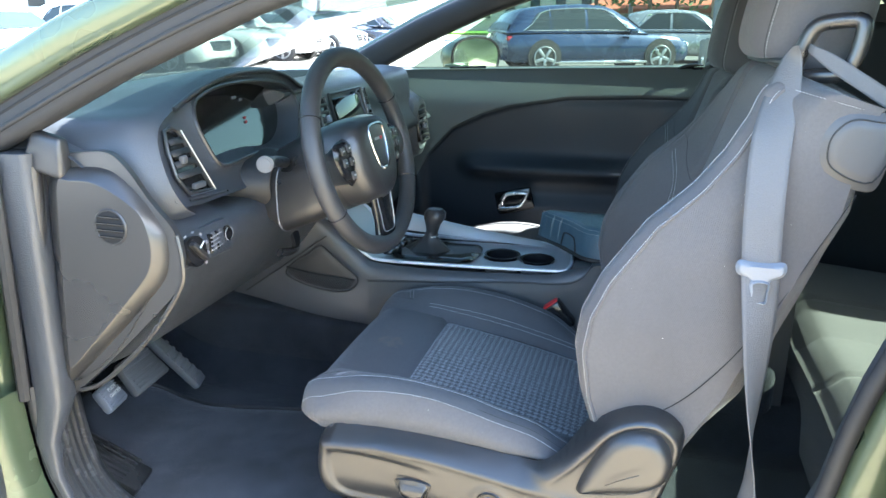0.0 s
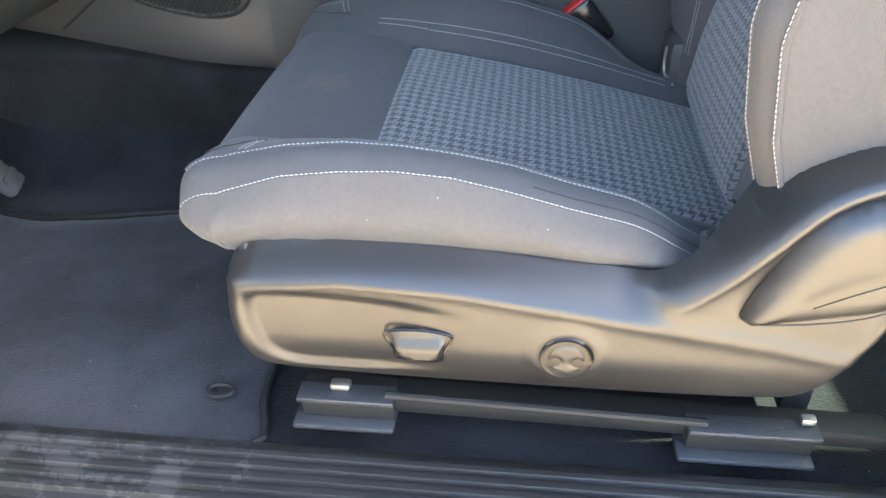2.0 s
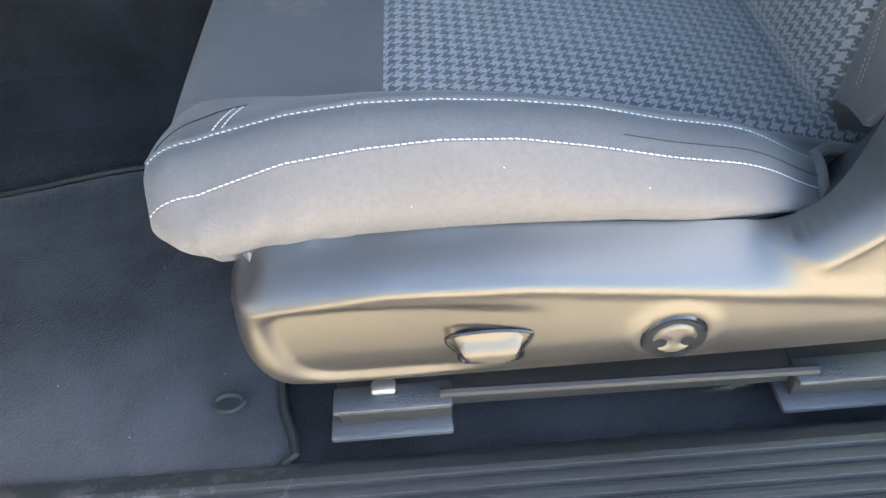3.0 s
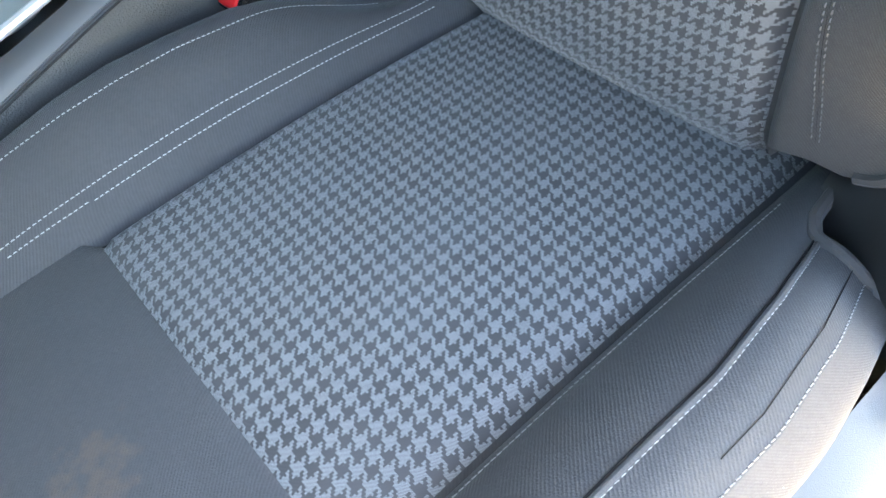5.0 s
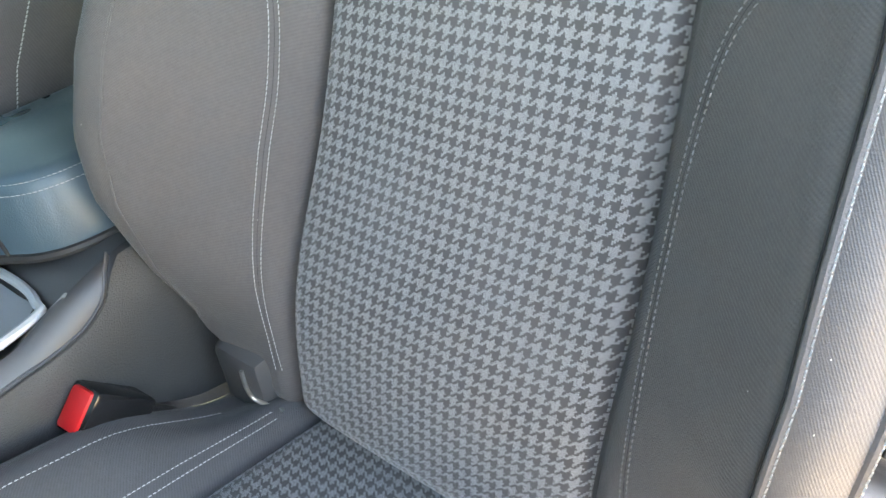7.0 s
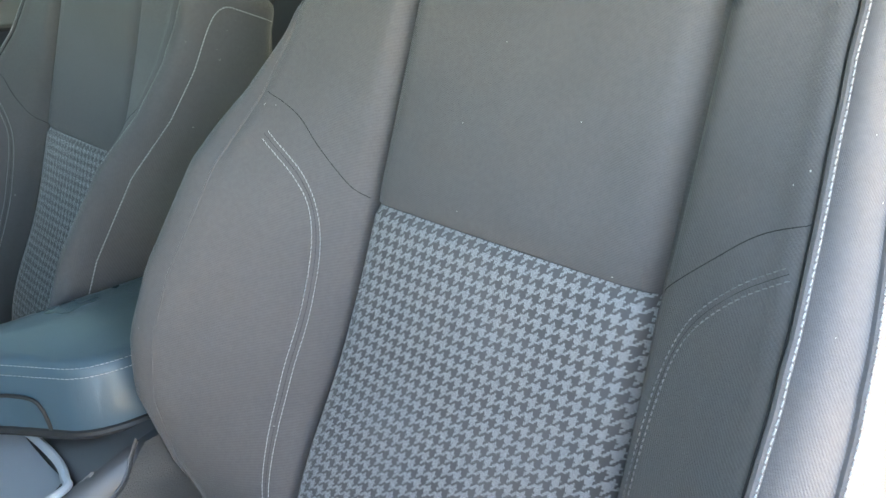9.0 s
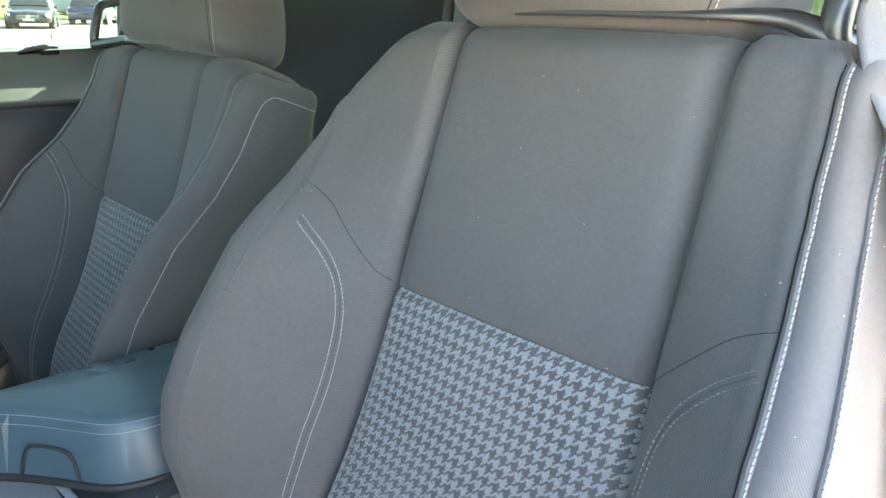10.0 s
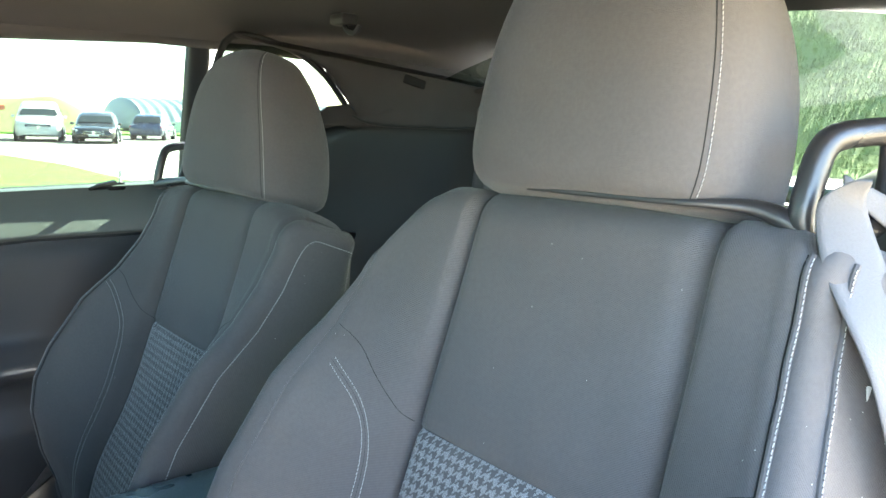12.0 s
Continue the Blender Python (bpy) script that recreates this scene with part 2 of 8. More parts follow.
MIRROR_GLASS = surface("mirror_glass", (0.85, 0.87, 0.88), 0.02, 1.0, var=0.0, bump=0.0)


# ---- mesh helpers ----
def link_mesh(name, me, mat, parent=None, label="", smooth=True):
    me.materials.append(mat)
    if smooth:
        me.polygons.foreach_set("use_smooth", [True] * len(me.polygons))
        me.set_sharp_from_angle(angle=radians(42))
    ob = new(name, me)
    if parent is not None:
        ob.parent = parent
        ob.matrix_parent_inverse = parent_world(parent).inverted()
    if label:
        tagged(ob, label)
    return ob


def parent_world(ob):
    m = ob.matrix_basis
    return parent_world(ob.parent) @ ob.matrix_parent_inverse @ m if ob.parent else m.copy()


def thing(name, at, label, category, group="", kind=""):
    e = new(name)
    e.empty_display_size = 0.05
    e.matrix_basis = Matrix.Translation(at)
    return tagged(e, label, category, group, kind)


def mesh(name, verts, faces, mat, parent=None, label="", uvs=None, smooth=True, fix=False):
    me = bpy.data.meshes.new(name)
    me.from_pydata([tuple(v) for v in verts], [], faces)
    if uvs is not None:
        lay = me.uv_layers.new(name="cloth")
        for lp in me.loops:
            lay.data[lp.index].uv = uvs[lp.vertex_index]
    if fix:
        bm = bmesh.new()
        bm.from_mesh(me)
        bmesh.ops.recalc_face_normals(bm, faces=bm.faces)
        bm.to_mesh(me)
        bm.free()
    me.update()
    return link_mesh(name, me, mat, parent, label, smooth)


def part(name, bm, mat, parent=None, label="", smooth=True):
    me = bpy.data.meshes.new(name)
    bm.to_mesh(me)
    bm.free()
    return link_mesh(name, me, mat, parent, label, smooth)


def grid(name, fn, nu, nv, mat, parent=None, label="", uv=None, flip=False, thick=0.0):
    """A sheet: fn(a, b) with a and b from 0 to 1."""
    vs, us, fs = [], [], []
    for j in range(nv + 1):
        for i in range(nu + 1):
            a, b = i / nu, j / nv
            vs.append(Vector(fn(a, b)))
            us.append(uv(a, b) if uv else (a, b))
    for j in range(nv):
        for i in range(nu):
            k = j * (nu + 1) + i
            f = (k, k + 1, k + nu + 2, k + nu + 1)
            fs.append(f[::-1] if flip else f)
    ob = mesh(name, vs, fs, mat, parent, label, us)
    if thick:
        md = ob.modifiers.new("thickness", "SOLIDIFY")
        md.thickness, md.offset = thick, -1
    return ob


def loft(name, loops, mat, parent=None, label="", closed=True, caps=True, smooth=True):
    n = len(loops[0])
    vs = [p for lp in loops for p in lp]
    fs = []
    for j in range(len(loops) - 1):
        for i in range(n if closed else n - 1):
            k = (i + 1) % n
            fs.append((j * n + i, j * n + k, (j + 1) * n + k, (j + 1) * n + i))
    if caps and closed:
        fs += [tuple(range(n))[::-1], tuple(range((len(loops) - 1) * n, len(loops) * n))]
    return mesh(name, vs, fs, mat, parent, label, smooth=smooth, fix=True)


def smooth_line(pts, n, closed=False):
    """Catmull-Rom through pts, n steps a piece."""
    ps = [Vector(p) for p in pts]
    m = len(ps)
    out = []
    for i in range(m if closed else m - 1):
        if closed:
            p0, p1, p2, p3 = ps[(i - 1) % m], ps[i], ps[(i + 1) % m], ps[(i + 2) % m]
        else:
            p0, p1, p2, p3 = ps[max(i - 1, 0)], ps[i], ps[i + 1], ps[min(i + 2, m - 1)]
        for s in range(n):
            t = s / n
            out.append(0.5 * ((2 * p1) + (p2 - p0) * t + (2 * p0 - 5 * p1 + 4 * p2 - p3) * t * t + (3 * p1 - p0 - 3 * p2 + p3) * t ** 3))
    if not closed:
        out.append(ps[-1])
    return out


def tube(name, pts, r, mat, parent=None, label="", sides=10, closed=False, flat=1.0, up=None):
    """A rod along pts; r a number or a list; flat squeezes it across."""
    ps = [Vector(p) for p in pts]
    n = len(ps)
    loops = []
    side = None
    for i, p in enumerate(ps):
        a = ps[(i - 1) % n] if closed or i > 0 else p
        c = ps[(i + 1) % n] if closed or i < n - 1 else p
        t = (c - a).normalized()
        if up is not None:
            side = t.cross(Vector(up)).normalized()
        elif side is None:
            side = t.orthogonal().normalized()
        else:
            side = (side - t * side.dot(t)).normalized()
        nb = t.cross(side)
        rr = r[i] if isinstance(r, (list, tuple)) else r
        loops.append([p + (side * math.cos(q) + nb * math.sin(q) * flat) * rr for q in (2 * math.pi * k / sides for k in range(sides))])
    if closed:
        loops.append(loops[0])
    return loft(name, loops, mat, parent, label, caps=not closed)


def box_bm(size, bevel=0.004, seg=2):
    bm = bmesh.new()
    bmesh.ops.create_cube(bm, size=1.0, matrix=Matrix.Diagonal((*size, 1)))
    if bevel:
        bmesh.ops.bevel(bm, geom=list(bm.edges), offset=min(bevel, min(size) * 0.45), segments=seg, profile=0.5, affect="EDGES")
    return bm


def box(name, at, size, mat, parent=None, label="", bevel=0.004, rot=(0, 0, 0), seg=2, taper=None):
    bm = box_bm(size, bevel, seg)
    if taper:
        for v in bm.verts:
            k = 1 + (taper - 1) * (v.co.z / size[2] + 0.5)
            v.co.x *= k
            v.co.y *= k
    bm.transform(pose(*at, *rot))
    return part(name, bm, mat, parent, label)


def disc(name, at, r, depth, mat, parent=None, label="", axis=(0, 0, 1), sides=28, bevel=0.002, r2=None):
    bm = bmesh.new()
    bmesh.ops.create_cone(bm, cap_ends=True, segments=sides, radius1=r, radius2=r if r2 is None else r2, depth=depth)
    if bevel:
        bmesh.ops.bevel(bm, geom=[e for e in bm.edges if len(e.link_faces) == 2 and max(len(f.verts) for f in e.link_faces) > 4], offset=bevel, segments=2, affect="EDGES")
    bm.transform(Matrix.Translation(at) @ Vector(axis).to_track_quat("Z", "Y").to_matrix().to_4x4())
    return part(name, bm, mat, parent, label)


def in_poly(p, poly):
    x, y = p
    hit = False
    for (x1, y1), (x2, y2) in zip(poly, poly[1:] + poly[:1]):
        if (y1 > y) != (y2 > y) and x < (x2 - x1) * (y - y1) / (y2 - y1) + x1:
            hit = not hit
    return hit


def edge_gap(p, poly):
    P = np.array(poly)
    Q = np.roll(P, -1, 0)
    d = Q - P
    t = np.clip(((np.array(p) - P) * d).sum(1) / np.maximum((d * d).sum(1), 1e-12), 0, 1)
    return float(np.sqrt((((P + d * t[:, None]) - np.array(p)) ** 2).sum(1)).min())


def pillow(name, outline, to_world, height, mat, parent=None, label="", step=0.009, rounds=4, back=None):
    """A moulded panel: the outline (rounded), filled and raised by height(gap to the edge, a, b); to_world(a, b, h) lays it in place."""
    from mathutils.geometry import delaunay_2d_cdt
    ring = [(p.x, p.y) for p in smooth_line([(a, b, 0) for a, b in outline], rounds, True)]
    xs, ys = [p[0] for p in ring], [p[1] for p in ring]
    pts = [Vector(p) for p in ring]
    k = 0
    y = min(ys) + step / 2
    while y < max(ys):
        x = min(xs) + step / 2 + (k % 2) * step / 2
        while x < max(xs):
            if in_poly((x, y), ring) and edge_gap((x, y), ring) > step * 0.45:
                pts.append(Vector((x, y)))
            x += step
        y += step * 0.87
        k += 1
    n = len(ring)
    vs, _, fs, *_ = delaunay_2d_cdt(pts, [(i, (i + 1) % n) for i in range(n)], [], 1, 1e-6)
    out = [to_world(v.x, v.y, height(edge_gap(v, ring), v.x, v.y)) for v in vs]
    fs = [tuple(f) for f in fs]
    if back is not None:
        b0 = len(out)
        out += [to_world(a, b, back) for a, b in ring]
        near = {}
        for i, (a, b) in enumerate(ring):
            near[i] = min(range(len(vs)), key=lambda q: (vs[q].x - a) ** 2 + (vs[q].y - b) ** 2)
        fs += [(near[i], near[(i + 1) % n], b0 + (i + 1) % n, b0 + i) for i in range(n)]
    return mesh(name, out, fs, mat, parent, label, [(v.x, v.y) for v in vs] + [(0, 0)] * (len(out) - len(vs)), fix=True)


def stitches(name, pts, nrm, mat, parent, dash=0.0031, gap=0.0011, w=0.00034, lift=0.0004, label=""):
    """Thread dashes along a line on a surface; nrm(i) the surface's way out at point i."""
    ps = [Vector(p) for p in pts]
    vs, fs = [], []
    length = [0.0]
    for a, c in zip(ps, ps[1:]):
        length.append(length[-1] + (c - a).length)

    def at(s):
        for i in range(len(ps) - 1):
            if length[i + 1] >= s:
                k = (s - length[i]) / max(length[i + 1] - length[i], 1e-9)
                return ps[i].lerp(ps[i + 1], k), i
        return ps[-1], len(ps) - 2
    s = 0.001
    while s + dash < length[-1]:
        (a, i), (c, _) = at(s), at(s + dash)
        n = Vector(nrm(i)).normalized()
        t = (c - a).normalized()
        b = t.cross(n).normalized() * w
        k = len(vs)
        for q, h in ((0.0, 0.1), (0.2, 1.0), (0.8, 1.0), (1.0, 0.1)):
            p = a.lerp(c, q) + n * lift * 0.3
            p = p + b * (q - 0.5) * 0.9
            vs += [p - b, p + n * (lift + w) * h, p + b]
        for r in range(3):
            o = k + r * 3
            fs += [(o, o + 1, o + 4, o + 3), (o + 1, o + 2, o + 5, o + 4)]
        s += dash + gap
    return mesh(name, vs, fs, mat, parent, label)


def interp(x, xs, ys):
    return float(np.interp(x, xs, ys))


def ease(t):
    t = min(1.0, max(0.0, t))
    return t * t * (3 - 2 * t)


# ---- front seats ----
RELEASE = surface("release_plastic", (0.075, 0.074, 0.076), 0.45, var=0.1, fine=900, bump=0.3, dist=0.0002)
LEAN = math.atan(0.316)
SL, CL = math.sin(LEAN), math.cos(LEAN)
B_V = [0.0, 0.086, 0.137, 0.204, 0.259, 0.319, 0.412, 0.478, 0.535, 0.585, 0.631, 0.66]
B_W = [0.020, 0.050, 0.087, 0.120, 0.129, 0.122, 0.093, 0.055, 0.034, 0.024, 0.022, 0.020]
C_X = [-0.52, -0.498, -0.459, -0.407, -0.358, -0.311, -0.265, -0.219, -0.173, -0.126, -0.078, -0.05, 0.05]
C_ZL = [0.620, 0.631, 0.649, 0.666, 0.672, 0.674, 0.670, 0.659, 0.646, 0.631, 0.613, 0.604, 0.575]
C_ZU = [0.640, 0.653, 0.668, 0.679, 0.683, 0.681, 0.675, 0.666, 0.652, 0.637, 0.619, 0.609, 0.580]
BC, UR, UE = 0.012, 0.217, 0.238          # back: its middle, the ridge, the outer stitch
SC, SR, SE = 0.143, 0.207, 0.240          # cushion: the same


def seam_u(v):
    return interp(v, [0.0, 0.2, 0.4, 0.6], [0.142, 0.142, 0.131, 0.124])


def edge_u(v, s):
    """Where the bolster's sewn edge runs; it draws in towards the shoulder on the door side."""
    return interp(v, [0.0, 0.08, 0.20, 0.27, 0.35, 0.40, 0.43, 0.478, 0.522, 0.56, 0.62, 0.65], [0.238, 0.241, 0.2445, 0.2455, 0.2395, 0.236, 0.2315, 0.2215, 0.2135, 0.208, 0.203, 0.202]) if s < 0 else UE


def band_u(v):
    """Where the second, outer cord of the door-side bolster runs."""
    return edge_u(v, -1) + interp(v, [0.08, 0.3, 0.45, 0.6], [0.031, 0.032, 0.028, 0.022])


def foot_v(a, s):
    """The lower end of a bolster, from its seam (0) to its sewn edge (1)."""
    return interp(a, [0, 0.12, 0.4, 0.62, 0.82, 1], [-0.02, 0.030, 0.040, 0.043, 0.055, 0.083]) if s < 0 else -0.02 + 0.10 * a


DROP = [0.032, 0.075]          # how far the shoulders fall, outboard and inboard


def back_top(u):
    return 0.655 - (DROP[0] if u < 0 else DROP[1]) * max(0.0, (abs(u) - 0.155) / 0.085) ** 2.2


def back_w(u, v):
    """How far the backrest's face stands forward of its plane."""
    a = abs(u)
    UC, UE = seam_u(v), edge_u(v, u)
    UR = UE - 0.021
    bol = interp(v, B_V, B_W)
    core = 0.010 + 0.022 * math.exp(-((v - 0.13) / 0.11) ** 2) - 0.03 * ease((0.03 - v) / 0.06)
    core += 0.004 * (1 - min(1, (a / UC)) ** 2)
    if a <= UC:
        w = core - 0.013 * math.exp(-((UC - a) / 0.007) ** 2)
        if abs(v - 0.410) < 0.02:
            w -= 0.004 * math.exp(-((v - 0.410) / 0.004) ** 2)
    elif a <= UE:
        s = (a - UC) / (UE - UC)
        w = core + 0.004 + (max(bol, core + 0.012) - core - 0.004) * (0.80 * s + 0.20 * math.sin(s * math.pi / 2))
        w -= (0.016 if u > 0 else 0.020) * math.exp(-((a - UC) / (0.006 if u > 0 else 0.009)) ** 2)
        w += 0.002 * math.exp(-((a - UE + 0.010) / 0.008) ** 2)
    else:
        s = (a - UE) / 0.014
        w = max(bol, core + 0.012) - 0.020 * s * s
    top = back_top(u)
    r = 0.035
    if v > top - r:
        k = min(1.0, (v - top + r) / r)
        w -= r * (1 - math.sqrt(max(0.0, 1 - k * k)))
    return w


def cushion_z(x, u):
    a = abs(u)
    xi = max(x, -0.47)
    core = 0.560 - 0.215 * xi + 0.006 * math.sin(math.pi * min(1, max(0, -x / 0.35)))
    if x < -0.36:
        core -= 0.9 * (x + 0.36) ** 2
    zu, zl = interp(x, C_X, C_ZU), interp(x, C_X, C_ZL)
    if a <= SC:
        z = core + 0.003 * (1 - (a / SC) ** 2)
        if x > -0.36:
            z -= 0.009 * math.exp(-((SC - a) / 0.006) ** 2)
        z -= 0.004 * math.exp(-((x + 0.352) / 0.005) ** 2)
    elif a <= SR:
        s = (a - SC) / (SR - SC)
        z = core + (zu - core) * (0.25 * s + 0.75 * math.sin(s * math.pi / 2))
        if x > -0.36:
            z -= (0.012 if u > 0 else 0.017) * math.exp(-((a - SC) / (0.006 if u > 0 else 0.0085)) ** 2)
    else:
        s = (a - SR) / (SE - SR)
        z = zu + (zl - zu) * s * s + 0.003 * math.sin(math.pi * s)
    if u > 0:
        z -= 0.040 * ease((x + 0.16) / 0.13) * ease((u - SC - 0.015) / 0.06)
    else:
        z -= 0.020 * ease((x + 0.12) / 0.08) * ease((a - SC - 0.015) / 0.05)
    return z


def build_seat(name, yc, m, dz, label, group):
    root = thing(name, (-0.2, yc, 0.37), label, "car seat", group)
    DROP[1] = 0.075 if m > 0 else 0.020

    def P(x, u, z):
        return Vector((x, yc + m * u, z + dz))

    def back(u, v, w):
        return P(SL * v - CL * w, u + BC, 0.56 + CL * v + SL * w)

    def face(u, v):
        return back(u, v, back_w(u, v))

    def face_n(u, v):
        e = 0.003
        n = (face(u + e, v) - face(u - e, v)).cross(face(u, v + e) - face(u, v - e))
        return n if n.x < 0 else -n

    fl = m > 0

    def sheet(nm, fn, nu, nv, mat, lab="", uv=None):
        return grid(nm, fn, nu, nv, mat, root, lab, uv, flip=not fl)

    # backrest: insert, upper panel, bolsters, sides, rear shell
    sheet("backrest_insert", lambda a, b: face((2 * a - 1) * seam_u(-0.03 + 0.44 * b), -0.03 + 0.44 * b), 26, 56, HOUND, "grey houndstooth cloth panel", lambda a, b: ((2 * a - 1) * seam_u(-0.03 + 0.44 * b), 0.44 * b))

    def upper(a, b):
        u = (2 * a - 1) * seam_u(0.41 + 0.25 * min(1, b / 0.8))
        if b < 0.8:
            return face(u, 0.4105 + (back_top(u) - 0.4105) * b / 0.8)
        k = (b - 0.8) / 0.2
        return back(u, back_top(u) - 0.01 * k * k, back_w(u, back_top(u)) * (1 - k) - 0.125 * k)
    sheet("backrest_upper_panel", upper, 26, 44, CLOTH, "plain charcoal cloth panel", lambda a, b: ((2 * a - 1) * 0.13, 0.4 * b))
    for s in (-1, 1):
        def bol(a, b, s=s):
            UC = seam_u(-0.02 + 0.675 * min(1, b / 0.86))
            te = back_top(s * edge_u(0.65, s))
            ve = 0.083 + (te - 0.083) * min(1, b / 0.86) if s < 0 else -0.02 + 0.675 * min(1, b / 0.86)
            u = s * (UC + (edge_u(ve, s) - UC) * a)
            if b < 0.86:
                v0 = foot_v(a, s)
                return face(u, v0 + (back_top(u) - v0) * b / 0.86)
            k = (b - 0.86) / 0.14
            return back(u - (0.06 * ease((k - 0.6) / 0.4) * a if s > 0 else 0), back_top(u) - 0.012 * k * k, back_w(u, back_top(u)) * (1 - k) - 0.12 * k)
        grid("backrest_bolster", bol, 26, 70, CLOTH, root, "charcoal cloth side bolster", lambda a, b: (0.1 * a, 0.7 * b), flip=fl != (s > 0))

        def under(a, b, s=s):
            v0 = foot_v(a, s)
            u = s * (seam_u(v0) + (edge_u(v0, s) - seam_u(v0)) * a)
            w = back_w(u, v0)
            return back(u - s * 0.02 * b * a, v0 - 0.014 * math.sin(math.pi * b * 0.6), w + (-0.07 - w) * b)
        grid("bolster_foot", under, 14, 8, CLOTH, root, "charcoal cloth under the bolster", lambda a, b: (0.1 * a, 0.1 * b), flip=fl == (s > 0))

        def roll(a, v, rear, b=1.0):
            """The inboard edge: the cloth rolls out past the sewn ridge, then runs back."""
            tv = back_top(UE)
            end = math.sqrt(max(0.0, 1 - (max(0.0, v - tv + 0.022) / 0.022) ** 2)) if m < 0 else 1 - 0.9 * ease((v - 0.43) / 0.14)
            w0, e = back_w(UE, v), ease(b * 4.0) * end
            if a < 0.3:
                q = a / 0.3 * math.pi / 2
                return UE + 0.034 * math.sin(q) * e, v, w0 + (0.010 * math.sin(2 * q) - 0.014 * (1 - math.cos(q))) * e
            k = (a - 0.3) / 0.7
            return UE + (0.034 + 0.004 * math.sin(math.pi * k)) * e - 0.06 * ease((k - 0.6) / 0.4), v, w0 - 0.014 * e + (rear - w0 + 0.014 * e) * k

        def side(a, b, s=s):
            top = back_top(s * edge_u(0.65, s))
            v0 = 0.083 if s < 0 else 0.08
            v = v0 + (top - v0) * (1 - (1 - b) ** (2.2 if m < 0 and s > 0 else 1.4))
            ue = edge_u(v, s)
            rear = interp(v, [0, 0.145, 0.217, 0.364, 0.51, 0.60], [-0.07, -0.096, -0.120, -0.131, -0.142, -0.12])
            if s > 0:
                return back(*roll(a, v, rear, b))
            w0, ub = back_w(-ue, v), band_u(v)
            if a < 0.25:
                q = a / 0.25
                return back(-(ue + (ub - ue) * q), v, w0 + 0.003 * math.sin(math.pi * q) - 0.014 * q ** 2.2)
            k = (a - 0.25) / 0.75
            uo = ub + (max(0.260, ub + 0.004) - ub) * ease(k / 0.35) - 0.045 * ease((k - 0.88) / 0.12)
            return back(-uo, v, w0 - 0.014 + (rear - w0 + 0.014) * k)
        grid("backrest_side", side, 32, 50, CLOTH, root, "taupe-grey cloth seat side", lambda a, b: (0.25 * a, 0.65 * b), flip=fl != (s > 0))
        def cap(a, b, s=s):
            ue = s * edge_u(0.655, s)
            top = back_top(ue)
            p = back(ue - s * 0.002 - (0.06 * ease((a - 0.6) / 0.4) if s > 0 else 0), top - 0.012 * a * a, back_w(ue, top) * (1 - a) - 0.12 * a)
            q = side(a, 1.0)
            return p.lerp(q, b) + Vector((0, 0, 0.006 * math.sin(math.pi * b) * (1 - a)))
        grid("shoulder_cap", cap, 14, 6, CLOTH, root, "charcoal cloth shoulder", lambda a, b: (0.12 * a, 0.04 * b), flip=fl != (s > 0))
    sheet("backrest_shell", lambda a, b: back((1 - 2 * a) * (UE - 0.03), 0.64 * b, interp(0.64 * b, [0, 0.145, 0.217, 0.364, 0.51, 0.60], [-0.07, -0.096, -0.120, -0.131, -0.142, -0.12])), 10, 20, PLASTIC_SOFT, "black seat back shell")

    # stitching on the backrest
    def run(nm, uvs, n=10, parent=root, thread=THREAD):
        line = smooth_line([(u, v, 0) for u, v in uvs], n)
        stitches(nm, [face(p.x, p.y) for p in line], lambda i: face_n(line[i].x, line[i].y), thread, parent)

    vv = [0.05, 0.12, 0.2, 0.28, 0.36, 0.44, 0.5, 0.56, 0.60]
    for s in (-1, 1):
        if s > 0 and m > 0:
            tube("edge_piping", [face(UE - 0.001, 0.09 + 0.47 * i / 60) for i in range(61)], 0.0011, CLOTH, root, "corded edge", sides=5)
        else:
            if s > 0:
                run("bolster_stitching", [(UE, v) for v in [0.10] + vv[2:-1] + [0.60]])
        if s < 0:
            vq = [0.084 + 0.546 * i / 70 for i in range(71)]
            for nm, du, dw in (("edge", 0.0, 0.0), ("outer_edge", 1.0, -0.014)):
                def at(v, o, h):
                    e = edge_u(v, -1) + du * (band_u(v) - edge_u(v, -1))
                    return back(-(e + o), v, back_w(-edge_u(v, -1), v) + dw + h)
                tube(nm + "_groove", [at(v, -0.0028, 0.0004 + 0.0012 * du) for v in vq], 0.0006, SEAM, root, "dark sewn groove beside the cord", sides=5)
                tube(nm + "_cord", [at(v, 0.0004, 0.0004 - 0.0006 * du) for v in vq], 0.0026, CLOTH, root, "grey corded edge", sides=8)
                stitches(nm + "_stitching", [at(v, 0.0024, 0.0024) for v in vq], lambda i: (-0.9, -0.5 * m, 0.3), THREAD, root, w=0.00037)
            hem = [face(-(seam_u(foot_v(a, -1)) + (edge_u(foot_v(a, -1), -1) - seam_u(foot_v(a, -1))) * a), foot_v(a, -1)) for a in (0.70, 0.78, 0.85, 0.92, 1.0)]
            tube("folded_hem", smooth_line(hem + [back(-band_u(0.084), 0.084, back_w(-edge_u(0.084, -1), 0.084) - 0.014)], 5), 0.0038, CLOTH, root, "folded cloth hem", sides=8)
            top_l = smooth_line([back(-UE - 0.010 - 0.012 * math.sin(k * 2.2) ** 0.5, 0.634 + 0.004 * k, -0.005 - 0.088 * k) for k in (0, 0.25, 0.5, 0.75, 1)], 6)
            stitches("shoulder_stitching", top_l, lambda i: (0, -m, 0.2), THREAD, root)
        else:
            v_end = 0.575 if m > 0 else 0.612
            vq = [0.11 + (v_end - 0.11) * i / 60 for i in range(61)]
            rp = [back(*roll(0.33, v, -0.12)) for v in vq]
